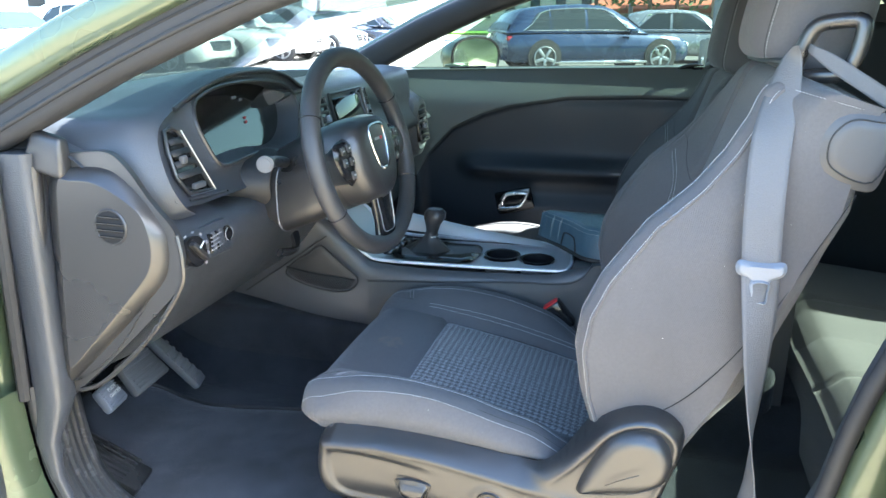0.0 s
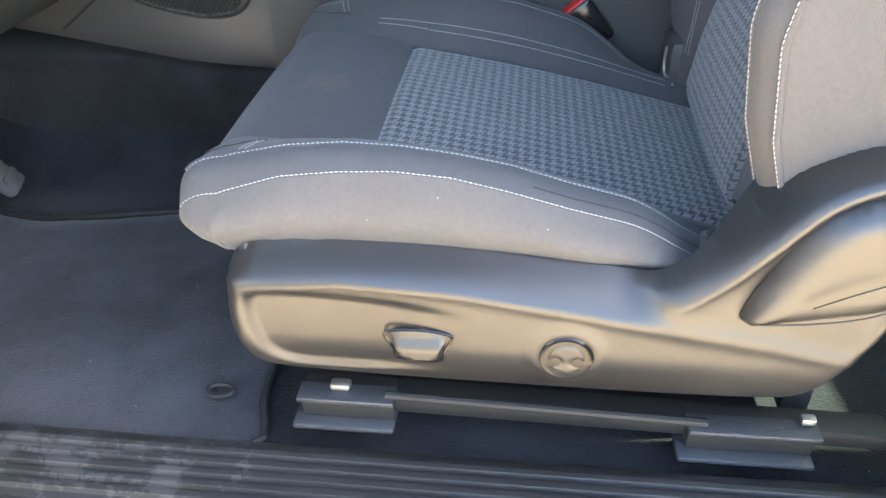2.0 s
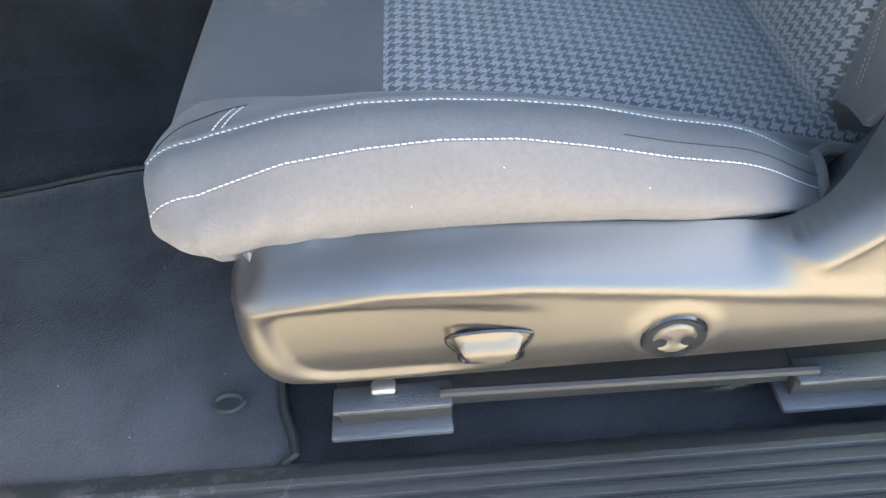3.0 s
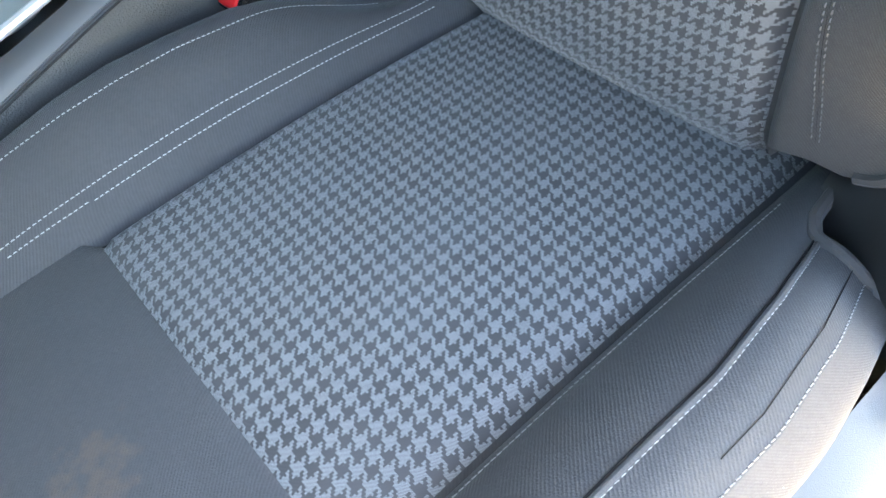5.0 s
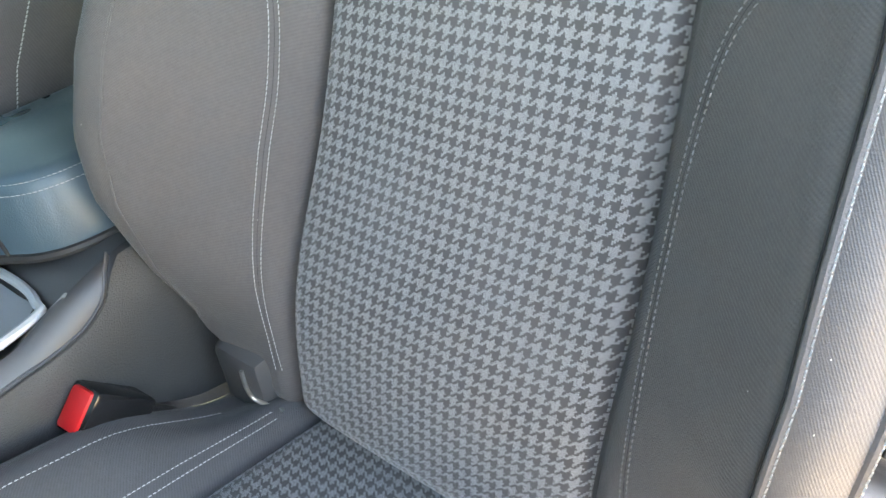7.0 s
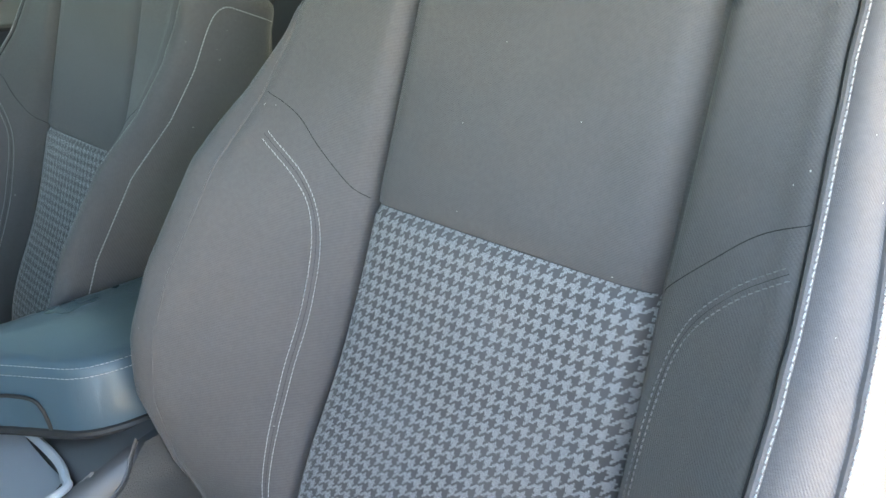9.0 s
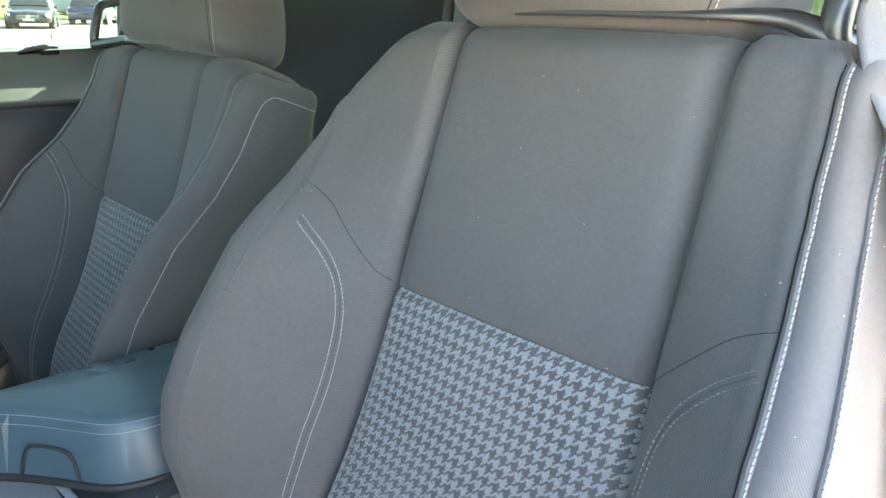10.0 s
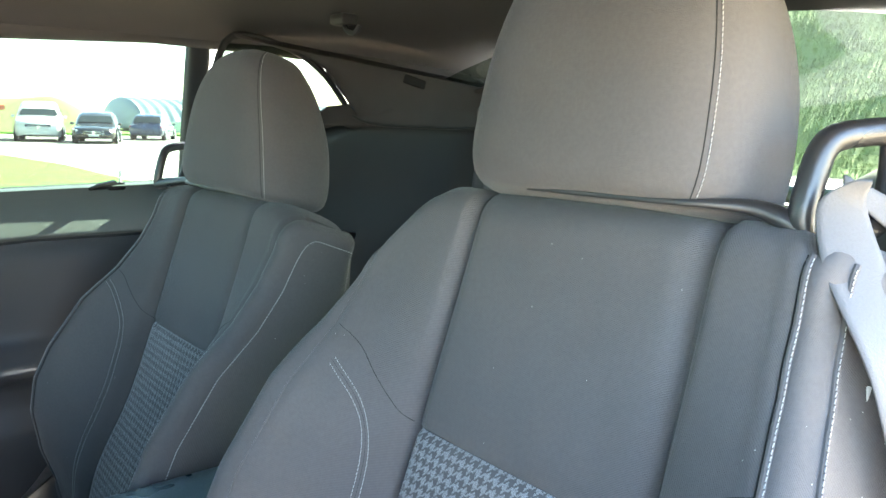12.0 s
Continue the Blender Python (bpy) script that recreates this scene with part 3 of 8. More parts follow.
            if m < 0:
                rp = [back(*roll(0.33, v, -0.12)) for v in vq if v < 0.575] + [back(*roll(0.33 + 0.11 * (1 - math.cos(q)), 0.575 + 0.037 * math.sin(q), -0.12)) for q in (math.pi / 2 * k / 10 for k in range(11))] + [back(*roll(0.44 + 0.36 * k / 12, v_end - 0.004 * k / 12, -0.12)) for k in range(1, 13)]
            stitches("side_stitching", rp, lambda i: (-0.4, m, 0.1), THREAD, root, w=0.00034 if m > 0 else 0.0006)
        arc = [(0.1505, 0.052), (0.157, 0.15), (0.156, 0.24), (0.152, 0.32), (0.156, 0.38), (0.174, 0.42), (0.214, 0.450)] if s > 0 else [(0.180, 0.056), (0.170, 0.115), (0.164, 0.18), (0.158, 0.25), (0.156, 0.32), (0.159, 0.375), (0.170, 0.411), (0.192, 0.438), (0.216, 0.456)]
        for d in (0.0, 0.0052):
            run("double_stitching", [(s * (u + d * (0.7 if v > 0.40 else 1)), v - (d if v > 0.40 else 0)) for u, v in arc], thread=THREAD if s * m > 0 or m < 0 else THREAD_SHADED)
        mid_l = smooth_line([(s * (u + 0.0026 * (0.7 if v > 0.40 else 1)), v - (0.0026 if v > 0.40 else 0), 0) for u, v in arc], 10)
        tube("arc_seam", [face(p.x, p.y) + Vector((0.0002, 0, 0)) for p in mid_l], 0.00025, SEAM, root, "sewn seam between the stitch rows", sides=5)
        line = smooth_line([(s * u, v, 0) for u, v in ((0.134, 0.412), (0.17, 0.445), (0.197, 0.468), (0.232, 0.482))], 8)
        tube("cross_seam", [face(max(-edge_u(p.y, s) + 0.003, p.x) if s < 0 else p.x, p.y) for p in line], 0.0004, SEAM, root, "sewn seam", sides=5)

    # headrest, its bar and the belt guide
    HS, HW, SU, HV = (0.0, 0.93, 0.128, 1.0) if m > 0 else (0.018, 1.0, 0.132, 0.93)

    def hr_loop(v, hw, f, r, rd=0.045):
        pts = []
        for k in range(48):
            q = 2 * math.pi * k / 48
            cx, cy = math.cos(q), math.sin(q)
            ex = 0.42
            uu = hw * math.copysign(abs(cx) ** ex, cx)
            ww = math.copysign(abs(cy) ** 0.5, cy)
            w = (f + r) / 2 + (f - r) / 2 * ww
            w -= 0.018 * (abs(uu) / hw) ** 3 if ww > 0 else 0
            if m < 0:
                uu *= 1.12 - 0.40 * min(1.0, max(0.0, (v - 0.66) / 0.22)) if uu > 0 else 1.0
            pts.append(back(uu * HW + HS, 0.652 + (v - 0.652) * HV, w))
        return pts
    HR = [(0.652, 0.085, 0.0, -0.05), (0.651, 0.128, 0.030, -0.075), (0.662, 0.147, 0.048, -0.090), (0.690, 0.154, 0.058, -0.096), (0.75, 0.150, 0.066, -0.092), (0.80, 0.139, 0.070, -0.080), (0.84, 0.123, 0.068, -0.064), (0.870, 0.104, 0.060, -0.045), (0.888, 0.080, 0.046, -0.030), (0.895, 0.048, 0.028, -0.015)]
    fine, deep = smooth_line([q[:3] for q in HR], 4), smooth_line([(q[3], 0, 0) for q in HR], 4)
    hr = loft("headrest", [hr_loop(p.x, p.y, p.z, d.x) for p, d in zip(fine, deep)], CLOTH, root, "padded charcoal cloth headrest")
    rows = [hr_loop(p.x, p.y, p.z, d.x) for p, d in zip(fine, deep)][5:-3]
    sd = -1 if m > 0 else 1

    def on_row(ring_pts, ratio):
        """The point of a headrest row at a share of its half width, on the face."""
        mid = (ring_pts[0] + ring_pts[24]) / 2
        half = abs(ring_pts[0].y - ring_pts[24].y) / 2
        want = mid.y + m * sd * ratio * half
        for k in range(24):
            p, q = ring_pts[k], ring_pts[k + 1]
            if (p.y - want) * (q.y - want) <= 0:
                return p.lerp(q, (want - p.y) / (q.y - p.y + 1e-9))
        return ring_pts[12]
    r0 = SU / 0.153
    tube("seam", [on_row(r, r0) + Vector((-0.0002, 0, 0)) for r in rows], 0.0005, SEAM, hr, "sewn seam", sides=5)
    stitches("stitching", [on_row(r, r0 + 0.026) + Vector((-0.0006, 0, 0)) for r in rows], lambda i: (-CL, m * sd * 0.5, SL), THREAD, hr)
    c = P(0.240 if m > 0 else 0.205, -0.184 if m > 0 else -0.235, 1.212)
    du, dv = Vector((0.029, -0.015 * m, 0.002)), Vector((0.006, 0, 0.033))
    ring = [c + du * a + dv * b for a, b in ((-1, -0.95), (-1, 0.2), (-0.75, 0.85), (0, 1), (0.8, 0.95), (1, 0.4), (1, -0.5), (0.7, -0.98), (0, -1.05))]
    tube("belt_guide", smooth_line(ring, 5, True), 0.0100 if m > 0 else 0.0075, PLASTIC, root, "black plastic belt guide loop", sides=12, closed=True)
    bar = smooth_line([back(0.045, 0.653, 0.026), back(-0.02, 0.652, 0.032), back(-0.10, 0.654, 0.026), back(-0.150, 0.660, 0.004), c - du - dv * 0.95], 6)
    tube("headrest_bar", bar, [0.0036 + 0.0064 * ease((i - 12) / 12) for i in range(len(bar))], PLASTIC, root, "black headrest bar running into the belt guide", sides=12, flat=0.8)

    # cushion
    def wide(u, x=-0.3):
        if u > 0:
            return u
        return u * (1.065 + (interp(x, [-0.17, -0.11, -0.045, 0.05], [1.065, 1.032, 0.965, 0.93]) - 1.065) * ease((-u - 0.165) / 0.04))

    def rear_x(u):
        """Where the cushion ends at the back; the door-side bolster stops short of the shield."""
        return interp(-u, [SC, 0.172, 0.19, 0.205, 0.24], [0.045, 0.015, -0.030, -0.046, -0.054])

    def lip(u, q):
        """q 0 to 0.7 along the top from the back, then round the front edge."""
        rad = 0.054 - 0.017 * ease((abs(u) - 0.17) / 0.07)
        xf = -0.468 + 0.004 * ease((abs(u) - 0.18) / 0.06)
        if q <= 0.7:
            x = 0.045 + (xf - 0.045) * q / 0.7
            return P(x, wide(u, x), cushion_z(x, u))
        t = (q - 0.7) / 0.3 * radians(165)
        z0 = cushion_z(xf, u)
        hgt = 0.060 - 0.037 * ease((abs(u) - 0.16) / 0.08)
        return P(xf - rad * math.sin(t), wide(u), z0 - hgt + hgt * math.cos(t))

    def q_of(x, u=0.0):
        xf = -0.468 + 0.004 * ease((abs(u) - 0.18) / 0.06)
        return 0.7 * (x - 0.045) / (xf - 0.045)

    def strip(nm, u0, u1, q0, q1, nu, nv, mat, lab):
        flip = not fl
        return grid(nm, lambda a, b: lip(u0 + (u1 - u0) * a, q0 + (q1 - q0) * b), nu, nv, mat, root, lab, lambda a, b: ((u0 + (u1 - u0) * a), 0.735 * (q0 + (q1 - q0) * b)), flip=not flip)
    qi = q_of(-0.352)
    strip("cushion_insert", -SC, SC, 0, qi, 26, 50, HOUND, "grey houndstooth cloth panel")
    strip("cushion_front", -SC, SC, qi, 1, 26, 40, CLOTH_FRONT, "plain charcoal cloth front panel, faintly stained")
    for s in (-1, 1):
        u_a, u_b = (SC, SE) if s > 0 else (-SE, -SC)

        def on_bolster(a, b):
            u = u_a + (u_b - u_a) * a
            q0 = q_of(rear_x(u), u)
            return u, q0 + (1 - q0) * b
        grid("cushion_bolster", lambda a, b: lip(*on_bolster(a, b)), 24, 80, CLOTH_FRONT, root, "charcoal cloth side bolster", lambda a, b: (on_bolster(a, b)[0], 0.735 * on_bolster(a, b)[1]), flip=fl)

        def skirt(a, b, s=s):
            q = b if s > 0 else q_of(-0.054, SE) + (1 - q_of(-0.054, SE)) * b
            p = lip(s * SE, q)
            u, x, z = wide(s * SE, p.x), p.x, p.z - dz
            xb, zb = max(x, -0.462), min(z - 0.004, interp(x, [-0.2, -0.12, -0.07], [0.598, 0.588, 0.585]))
            ub = 0.252 if s > 0 else interp(x, [-0.15, -0.05], [-0.264, -0.246])
            bul = 0.013 * math.sin(math.pi * min(1, a * 1.1)) * (1 - ease((q - 0.72) / 0.25)) + 0.0011 * math.sin(x * 190 + 6 * a) * math.sin(math.pi * a) * ease((-0.33 - x) / 0.08)
            return P(x + (xb - x) * a, u + (ub - u) * a + s * bul, z + (zb - z) * a)
        grid("cushion_skirt", skirt, 12, 80, CLOTH, root, "taupe-grey cloth cushion side", lambda a, b: (0.08 * a, 0.735 * b), flip=fl == (s > 0))

        def crun(nm, u, x0, x1, dzz=0.0):
            xs = [x0 + (x1 - x0) * i / 40 for i in range(41)]
            stitches(nm, [P(x, wide(s * u, x), cushion_z(x, s * u) + dzz) for x in xs], lambda i: (0, 0.3 * s * m, 1), THREAD, root)
        def along(u, x0, q1):
            return [q_of(x0, u) + (q1 - q_of(x0, u)) * i / 70 for i in range(71)]

        def sewn(nm, u, x0, q1):
            qs = along(u, x0, q1)
            stitches(nm, [lip(s * u, q) for q in qs], lambda i: (-2 * ease((qs[i] - 0.7) / 0.1), 0.3 * s * m, 1 - 0.8 * ease((qs[i] - 0.7) / 0.1)), THREAD, root)
        if s > 0:
            sewn("ridge_stitching", SR, -0.055, 0.80)
        else:
            up = Vector((0, 0, 0.0006))
            for nm, u, x0, rr in (("ridge", SR, -0.048, 0.0019), ("edge", SE - 0.0075, -0.054, 0.0)):
                tube(nm + "_groove", [lip(-u + 0.0020, q) + up for q in along(u, x0, 0.70 if rr else q_of(-0.20, u))], 0.0007 if rr else 0.0003, SEAM, root, "dark sewn groove", sides=5)
                if rr:
                    tube(nm + "_cord", [lip(-u - 0.0006, q) + up for q in along(u, x0, 0.80)], rr, CLOTH_FRONT, root, "charcoal corded ridge", sides=8)
            sewn("ridge_stitching", SR + 0.0022, -0.05, 0.80)
            sewn("edge_stitching", SE - 0.001, -0.056, 0.84)
            ends = [lip(-u, q_of(rear_x(-u), u)) for u in (0.165, 0.178, 0.190, 0.198, 0.206, 0.218, 0.230, SE)]
            low = P(-0.062, -0.243, 0.585)
            tube("bolster_binding", smooth_line(ends + [ends[-1].lerp(low, 0.4) + Vector((0.002, -0.002 * m, 0)), low], 5), 0.0046, CLOTH, root, "rolled cloth binding at the end of the bolster", sides=8)
            grid("bolster_end", lambda a, b: ends[min(7, int(7 * a))].lerp(ends[min(7, int(7 * a) + 1)], 7 * a - int(7 * a)) + Vector((0.010 * b, 0, -0.075 * b)), 14, 4, CLOTH, root, "charcoal cloth end of the bolster", lambda a, b: (0.1 * a, 0.07 * b), flip=not fl)
        crun("seam_stitching", SC + 0.014, -0.335, -0.03)
        if s * m > 0:
            crun("seam_stitching", SC + 0.0208, -0.40, -0.03)
            crun("seam_stitching", SC + 0.0150, -0.40, -0.335)
    for sg in (-1, 1):
        hook = smooth_line([(0.172, 0.660, 0), (0.178, 0.695, 0), (0.188, 0.735, 0), (0.200, 0.772, 0), (0.2065, 0.785, 0)], 8)
        tube("corner_seam", [lip(sg * p.x, p.y) + Vector((0, 0, 0.0004)) for p in hook], 0.0004, SEAM, root, "sewn corner seam", sides=5)
        for dq in (0.0, 0.009):
            cross = [(0.205 - 0.030 * k / 8, 0.676 + dq - 0.014 * k / 8) for k in range(9)]
            stitches("corner_stitching", [lip(sg * u, q) for u, q in cross], lambda i: (-0.3, 0, 1), THREAD, root)
    # Added cover that keeps sun off the floor under the seat.
    box("frame_sun_stop", P(0.070, 0.0, 0.462), (0.030, 0.44, 0.14), PLASTIC_SOFT, root, "black cover added behind the seat frame to block sun", bevel=0.006)
    box("seat_pan", P(-0.21, 0, 0.485), (0.46, 0.46, 0.10), PLASTIC_SOFT, root, "black seat pan", bevel=0.02)

    # outboard plastic shield with controls
    edge = [(-0.452, 0.600), (-0.43, 0.612), (-0.36, 0.617), (-0.28, 0.615), (-0.20, 0.608), (-0.13, 0.601), (-0.095, 0.600), (-0.065, 0.622), (-0.037, 0.655), (-0.005, 0.694), (0.03, 0.715), (0.065, 0.719), (0.095, 0.706), (0.112, 0.680), (0.108, 0.640), (0.090, 0.585), (0.066, 0.525), (0.042, 0.480), (0.01, 0.464), (-0.08, 0.457), (-0.18, 0.458), (-0.28, 0.461), (-0.37, 0.467), (-0.425, 0.474), (-0.452, 0.492), (-0.463, 0.535), (-0.460, 0.575)]
    panel = [(-0.438, 0.580), (-0.40, 0.588), (-0.30, 0.582), (-0.22, 0.568), (-0.16, 0.54), (-0.20, 0.505), (-0.30, 0.495), (-0.39, 0.493), (-0.425, 0.506), (-0.440, 0.540)]

    panel_l = [(p.x, p.y) for p in smooth_line([(a, b, 0) for a, b in panel], 4, True)]

    def sh(gap, a, b):
        zt = interp(a, [-0.452, -0.43, -0.36, -0.28, -0.20, -0.13, -0.09], [0.600, 0.612, 0.617, 0.615, 0.608, 0.601, 0.600])
        zr = interp(a, [-0.46, -0.44, -0.353, -0.261, -0.17, -0.09, 0.0, 0.08], [0.585, 0.592, 0.600, 0.594, 0.580, 0.566, 0.552, 0.535])
        k_gap = math.sqrt(max(0, 1 - (1 - min(1, gap / 0.020)) ** 2.0))
        k_lin = min(1, max(0, (zt - b) / (zt - zr + 0.005)))
        k_top = math.sin(k_lin * math.pi / 2)
        hump = ease((a + 0.125) / 0.05)
        h = 0.036 * min(k_gap, k_top + (1 - k_top) * hump)
        h -= 0.040 * (1 - min(1, max(0, (b - 0.450) / 0.085))) ** 1.9
        if in_poly((a, b), panel_l):
            h -= 0.0070 * ease(edge_gap((a, b), panel_l) / 0.011) * ease((-0.235 - a) / 0.12)
        h += 0.0022 * math.exp(-((b - zr) / 0.008) ** 2)
        if a > -0.10:
            h += (0.0025 * math.exp(-((gap - 0.012) / 0.010) ** 2) - 0.002 * ease((gap - 0.016) / 0.006)) * ease((a + 0.10) / 0.06) * ease((b - zr) / 0.02)
        for bx, bz, rr in ((-0.292, 0.538, 0.030), (-0.166, 0.532, 0.026)):
            d = math.hypot((a - bx), b - bz)
            h += 0.0025 * math.exp(-((d - rr) / 0.007) ** 2) if bx > -0.2 else 0
        return h
    shield = pillow("side_shield", edge, lambda a, b, h: P(a, -0.268 - h + 0.042 * ease((a + 0.080) / 0.07) * (1 - min(1, max(0, h / 0.036))) * ease((b - 0.56) / 0.06), b), sh, PLASTIC, root, "moulded charcoal plastic seat side shield", step=0.0035, rounds=6)
    side_y = -0.268 - 0.036

    def shelf(a, b):
        x = -0.088 + 0.178 * a
        zo = interp(x, [-0.095, -0.065, -0.037, -0.005, 0.03, 0.065, 0.095], [0.596, 0.618, 0.651, 0.690, 0.711, 0.715, 0.702])
        zi = interp(x, [-0.088, -0.046, 0.0, 0.09], [0.540, 0.555, 0.585, 0.62])
        return P(x, -0.270 + 0.042 * ease((x + 0.080) / 0.07) + 0.050 * b, zi + (zo - zi) * (1 - b) ** 1.5)
    grid("shield_return", shelf, 24, 12, PLASTIC, shield, "charcoal plastic behind the cushion end", flip=fl)
    # rocker button
    rk = [(-0.317, 0.549), (-0.29, 0.552), (-0.264, 0.548), (-0.263, 0.540), (-0.268, 0.530), (-0.272, 0.519), (-0.308, 0.520), (-0.312, 0.531), (-0.318, 0.541)]
    tube("rocker_surround", smooth_line([P(a, side_y + 0.0004, b) for a, b in rk], 5, True), 0.0014, PLASTIC_GLOSS, shield, "black rocker surround", sides=6, closed=True)
    pillow("rocker_switch", [(-0.312, 0.548), (-0.29, 0.551), (-0.268, 0.545), (-0.268, 0.533), (-0.275, 0.520), (-0.305, 0.521), (-0.313, 0.534)], lambda a, b, h: P(a, side_y + 0.0020 - h, b), lambda g, a, b: 0.006 * ease(g / 0.004) * (0.25 + 1.0 * ease((0.546 - b) / 0.014)), PLASTIC, shield, "charcoal rocker switch", step=0.003)
    tube("knob_ring", [P(-0.166 + 0.0205 * math.cos(q), side_y - 0.0012, 0.532 + 0.0205 * math.sin(q)) for q in (2 * math.pi * k / 28 for k in range(28))], 0.0026, PLASTIC_GLOSS, shield, "black ring round the knob", sides=6, closed=True)
    disc("knob_well", P(-0.166, side_y - 0.0005, 0.532), 0.0215, 0.006, PLASTIC_GLOSS, shield, "dark recess round the knob", (0, -m, 0))
    pillow("lumbar_knob", [(-0.166 + 0.0188 * math.cos(q), 0.532 + 0.0188 * math.sin(q)) for q in (2 * math.pi * k / 16 for k in range(16))], lambda a, b, h: P(a, side_y + 0.001 - h, b),
           lambda g, a, b: 0.0058 * ease(g / 0.005) - 0.0036 * sum(math.exp(-(((a + 0.166 - dx) / 0.0046) ** 2 + ((b - 0.528) / 0.0046) ** 2)) for dx in (-0.0092, 0.0092)), PLASTIC, shield, "round charcoal four-way lumbar knob", step=0.0022)
    lev = [(-0.030, 0.579), (-0.034, 0.596), (-0.018, 0.635), (0.003, 0.672), (0.03, 0.691), (0.058, 0.693), (0.083, 0.682), (0.096, 0.655), (0.090, 0.622), (0.066, 0.600), (0.03, 0.590)]
    pillow("recline_lever", lev, lambda a, b, h: P(a, side_y + 0.004 - h, b), lambda g, a, b: 0.019 * math.sqrt(max(0, 1 - (1 - min(1, g / 0.02)) ** 2)) + 0.003 * ease((0.0 - a) / 0.05), PLASTIC, shield, "charcoal recline lever", step=0.005)
    tube("lever_seam", smooth_line([P(0.005, side_y - 0.0205, 0.612), P(0.028, side_y - 0.0225, 0.627), P(0.05, side_y - 0.0222, 0.638)], 5), 0.0007, PLASTIC_GLOSS, shield, "fine seam", sides=5)

    tube("lever_seam", smooth_line([P(-0.026, side_y - 0.0135, 0.588), P(0.012, side_y - 0.0205, 0.598), P(0.05, side_y - 0.0195, 0.607), P(0.085, side_y - 0.0120, 0.622)], 5), 0.0007, RUBBER, shield, "fine seam", sides=5)
    # rails
    for s in (-1, 1):
        y = s * 0.268
        zf = 0.388 - dz
        rail = box("seat_rail", P(-0.13, y + 0.012, zf + 0.030), (0.54, 0.030, 0.020), RUBBER, root, "black steel slide rail", bevel=0.004, rot=(0, 1.2, 0))
        tube("slide_rod", [P(-0.330, y - 0.010, zf + 0.056), P(-0.03, y - 0.010, zf + 0.046)], 0.0042, RUBBER, rail, "black rod", sides=8)
        for x0, x1, zc in ((-0.415, -0.322, 0.032), (-0.046, 0.070, 0.022)):
            xm = (x0 + x1) / 2
            box("rail_cover", P(xm, y + 0.004, zf + zc + 0.004), (x1 - x0, 0.034, 0.028), RUBBER, rail, "black plastic rail foot cover", bevel=0.004)
            box("cover_lip", P(xm, y - 0.008, zf + zc + 0.019), (x1 - x0 + 0.002, 0.024, 0.006), PLASTIC_SOFT, rail, "black plastic cover lip", bevel=0.002)
            box("rail_foot", P(xm - 0.004, y - 0.008, zf + zc - 0.013), (x1 - x0 + 0.008, 0.034, 0.007), PLASTIC_SOFT, rail, "black plastic flange", bevel=0.003)
            box("floor_bracket", P(xm, y + 0.016, zf + zc - 0.032), (x1 - x0 - 0.02, 0.022, 0.042), RUBBER, rail, "black steel floor bracket", bevel=0.003)
        box("rail_bolt", P(-0.375, y - 0.002, zf + 0.058), (0.020, 0.012, 0.008), STEEL, rail, "bright steel bracket", bevel=0.003)
        box("rail_latch", P(0.060, y - 0.002, zf + 0.050), (0.014, 0.010, 0.009), STEEL, rail, "bright steel latch", bevel=0.003)

    # seat back release set in the upper outboard side
    def on_side(a, b, h):
        return back(-UE - 0.0195 - h, b, -a)
    rb = [(0.052, 0.590), (0.062, 0.625), (0.095, 0.640), (0.135, 0.636), (0.142, 0.58), (0.136, 0.547), (0.075, 0.549)]
    rel = pillow("release_bezel", rb, on_side, lambda g, a, b: 0.007 * ease(g / 0.014), RELEASE, root, "charcoal seat release bezel", step=0.006)
    pillow("release_paddle", [(0.066, 0.592), (0.076, 0.620), (0.100, 0.629), (0.132, 0.626), (0.133, 0.561), (0.082, 0.561)], on_side, lambda g, a, b: 0.0060 + 0.0035 * ease(g / 0.006), RELEASE, rel, "charcoal release paddle", step=0.006)
    tube("paddle_gap", smooth_line([on_side(a, b, 0.0072) for a, b in ((0.066, 0.592), (0.076, 0.620), (0.100, 0.629), (0.132, 0.626), (0.133, 0.561), (0.082, 0.561))], 5, True), 0.0011, RUBBER, rel, "dark gap", sides=6, closed=True)
    tube("side_seam", smooth_line([back(-max(0.260, band_u(v) + 0.004) - 0.0005, v, -a) for a, v in ((-0.02, 0.115), (0.035, 0.18), (0.070, 0.26), (0.098, 0.36), (0.115, 0.46), (0.125, 0.54))], 6), 0.0008, SEAM, root, "sewn seam", sides=5)

    # airbag tag sewn into the outboard seam
    tag = box("airbag_tag", back(-UE - 0.006, 0.545, -0.012), (0.012, 0.003, 0.026), WHITE_PRINT, root, "pale woven tag with lettering", bevel=0.001, rot=(0, math.degrees(LEAN), 0))
    # hinge at the foot of the backrest, inboard
    box("hinge_bracket", P(0.004, 0.208, 0.584), (0.066, 0.064, 0.090), RELEASE, root, "slate grey plastic hinge cover", bevel=0.012)
    # Hidden panel, added so sun from behind can't leak onto the cushion.
    box("back_sun_stop", P(0.055, 0.010, 0.595), (0.022, 0.47, 0.15), PLASTIC_SOFT, root, "hidden black panel added to stop sun at the backrest foot", bevel=0.006, rot=(0, 14, 0))
    tube("hinge_edge", smooth_line([P(-0.030, 0.194, 0.618), P(-0.031, 0.193, 0.596), P(-0.029, 0.186, 0.583), P(-0.022, 0.160, 0.578)], 5), 0.0022, STEEL, root, "bright hinge edge", sides=8)
    return P, back, side_y


P_DR, back_dr, side_dr = build_seat("driver_seat", -0.372, 1, 0.0, "charcoal cloth front seat with houndstooth panels and white stitching", "front seats")
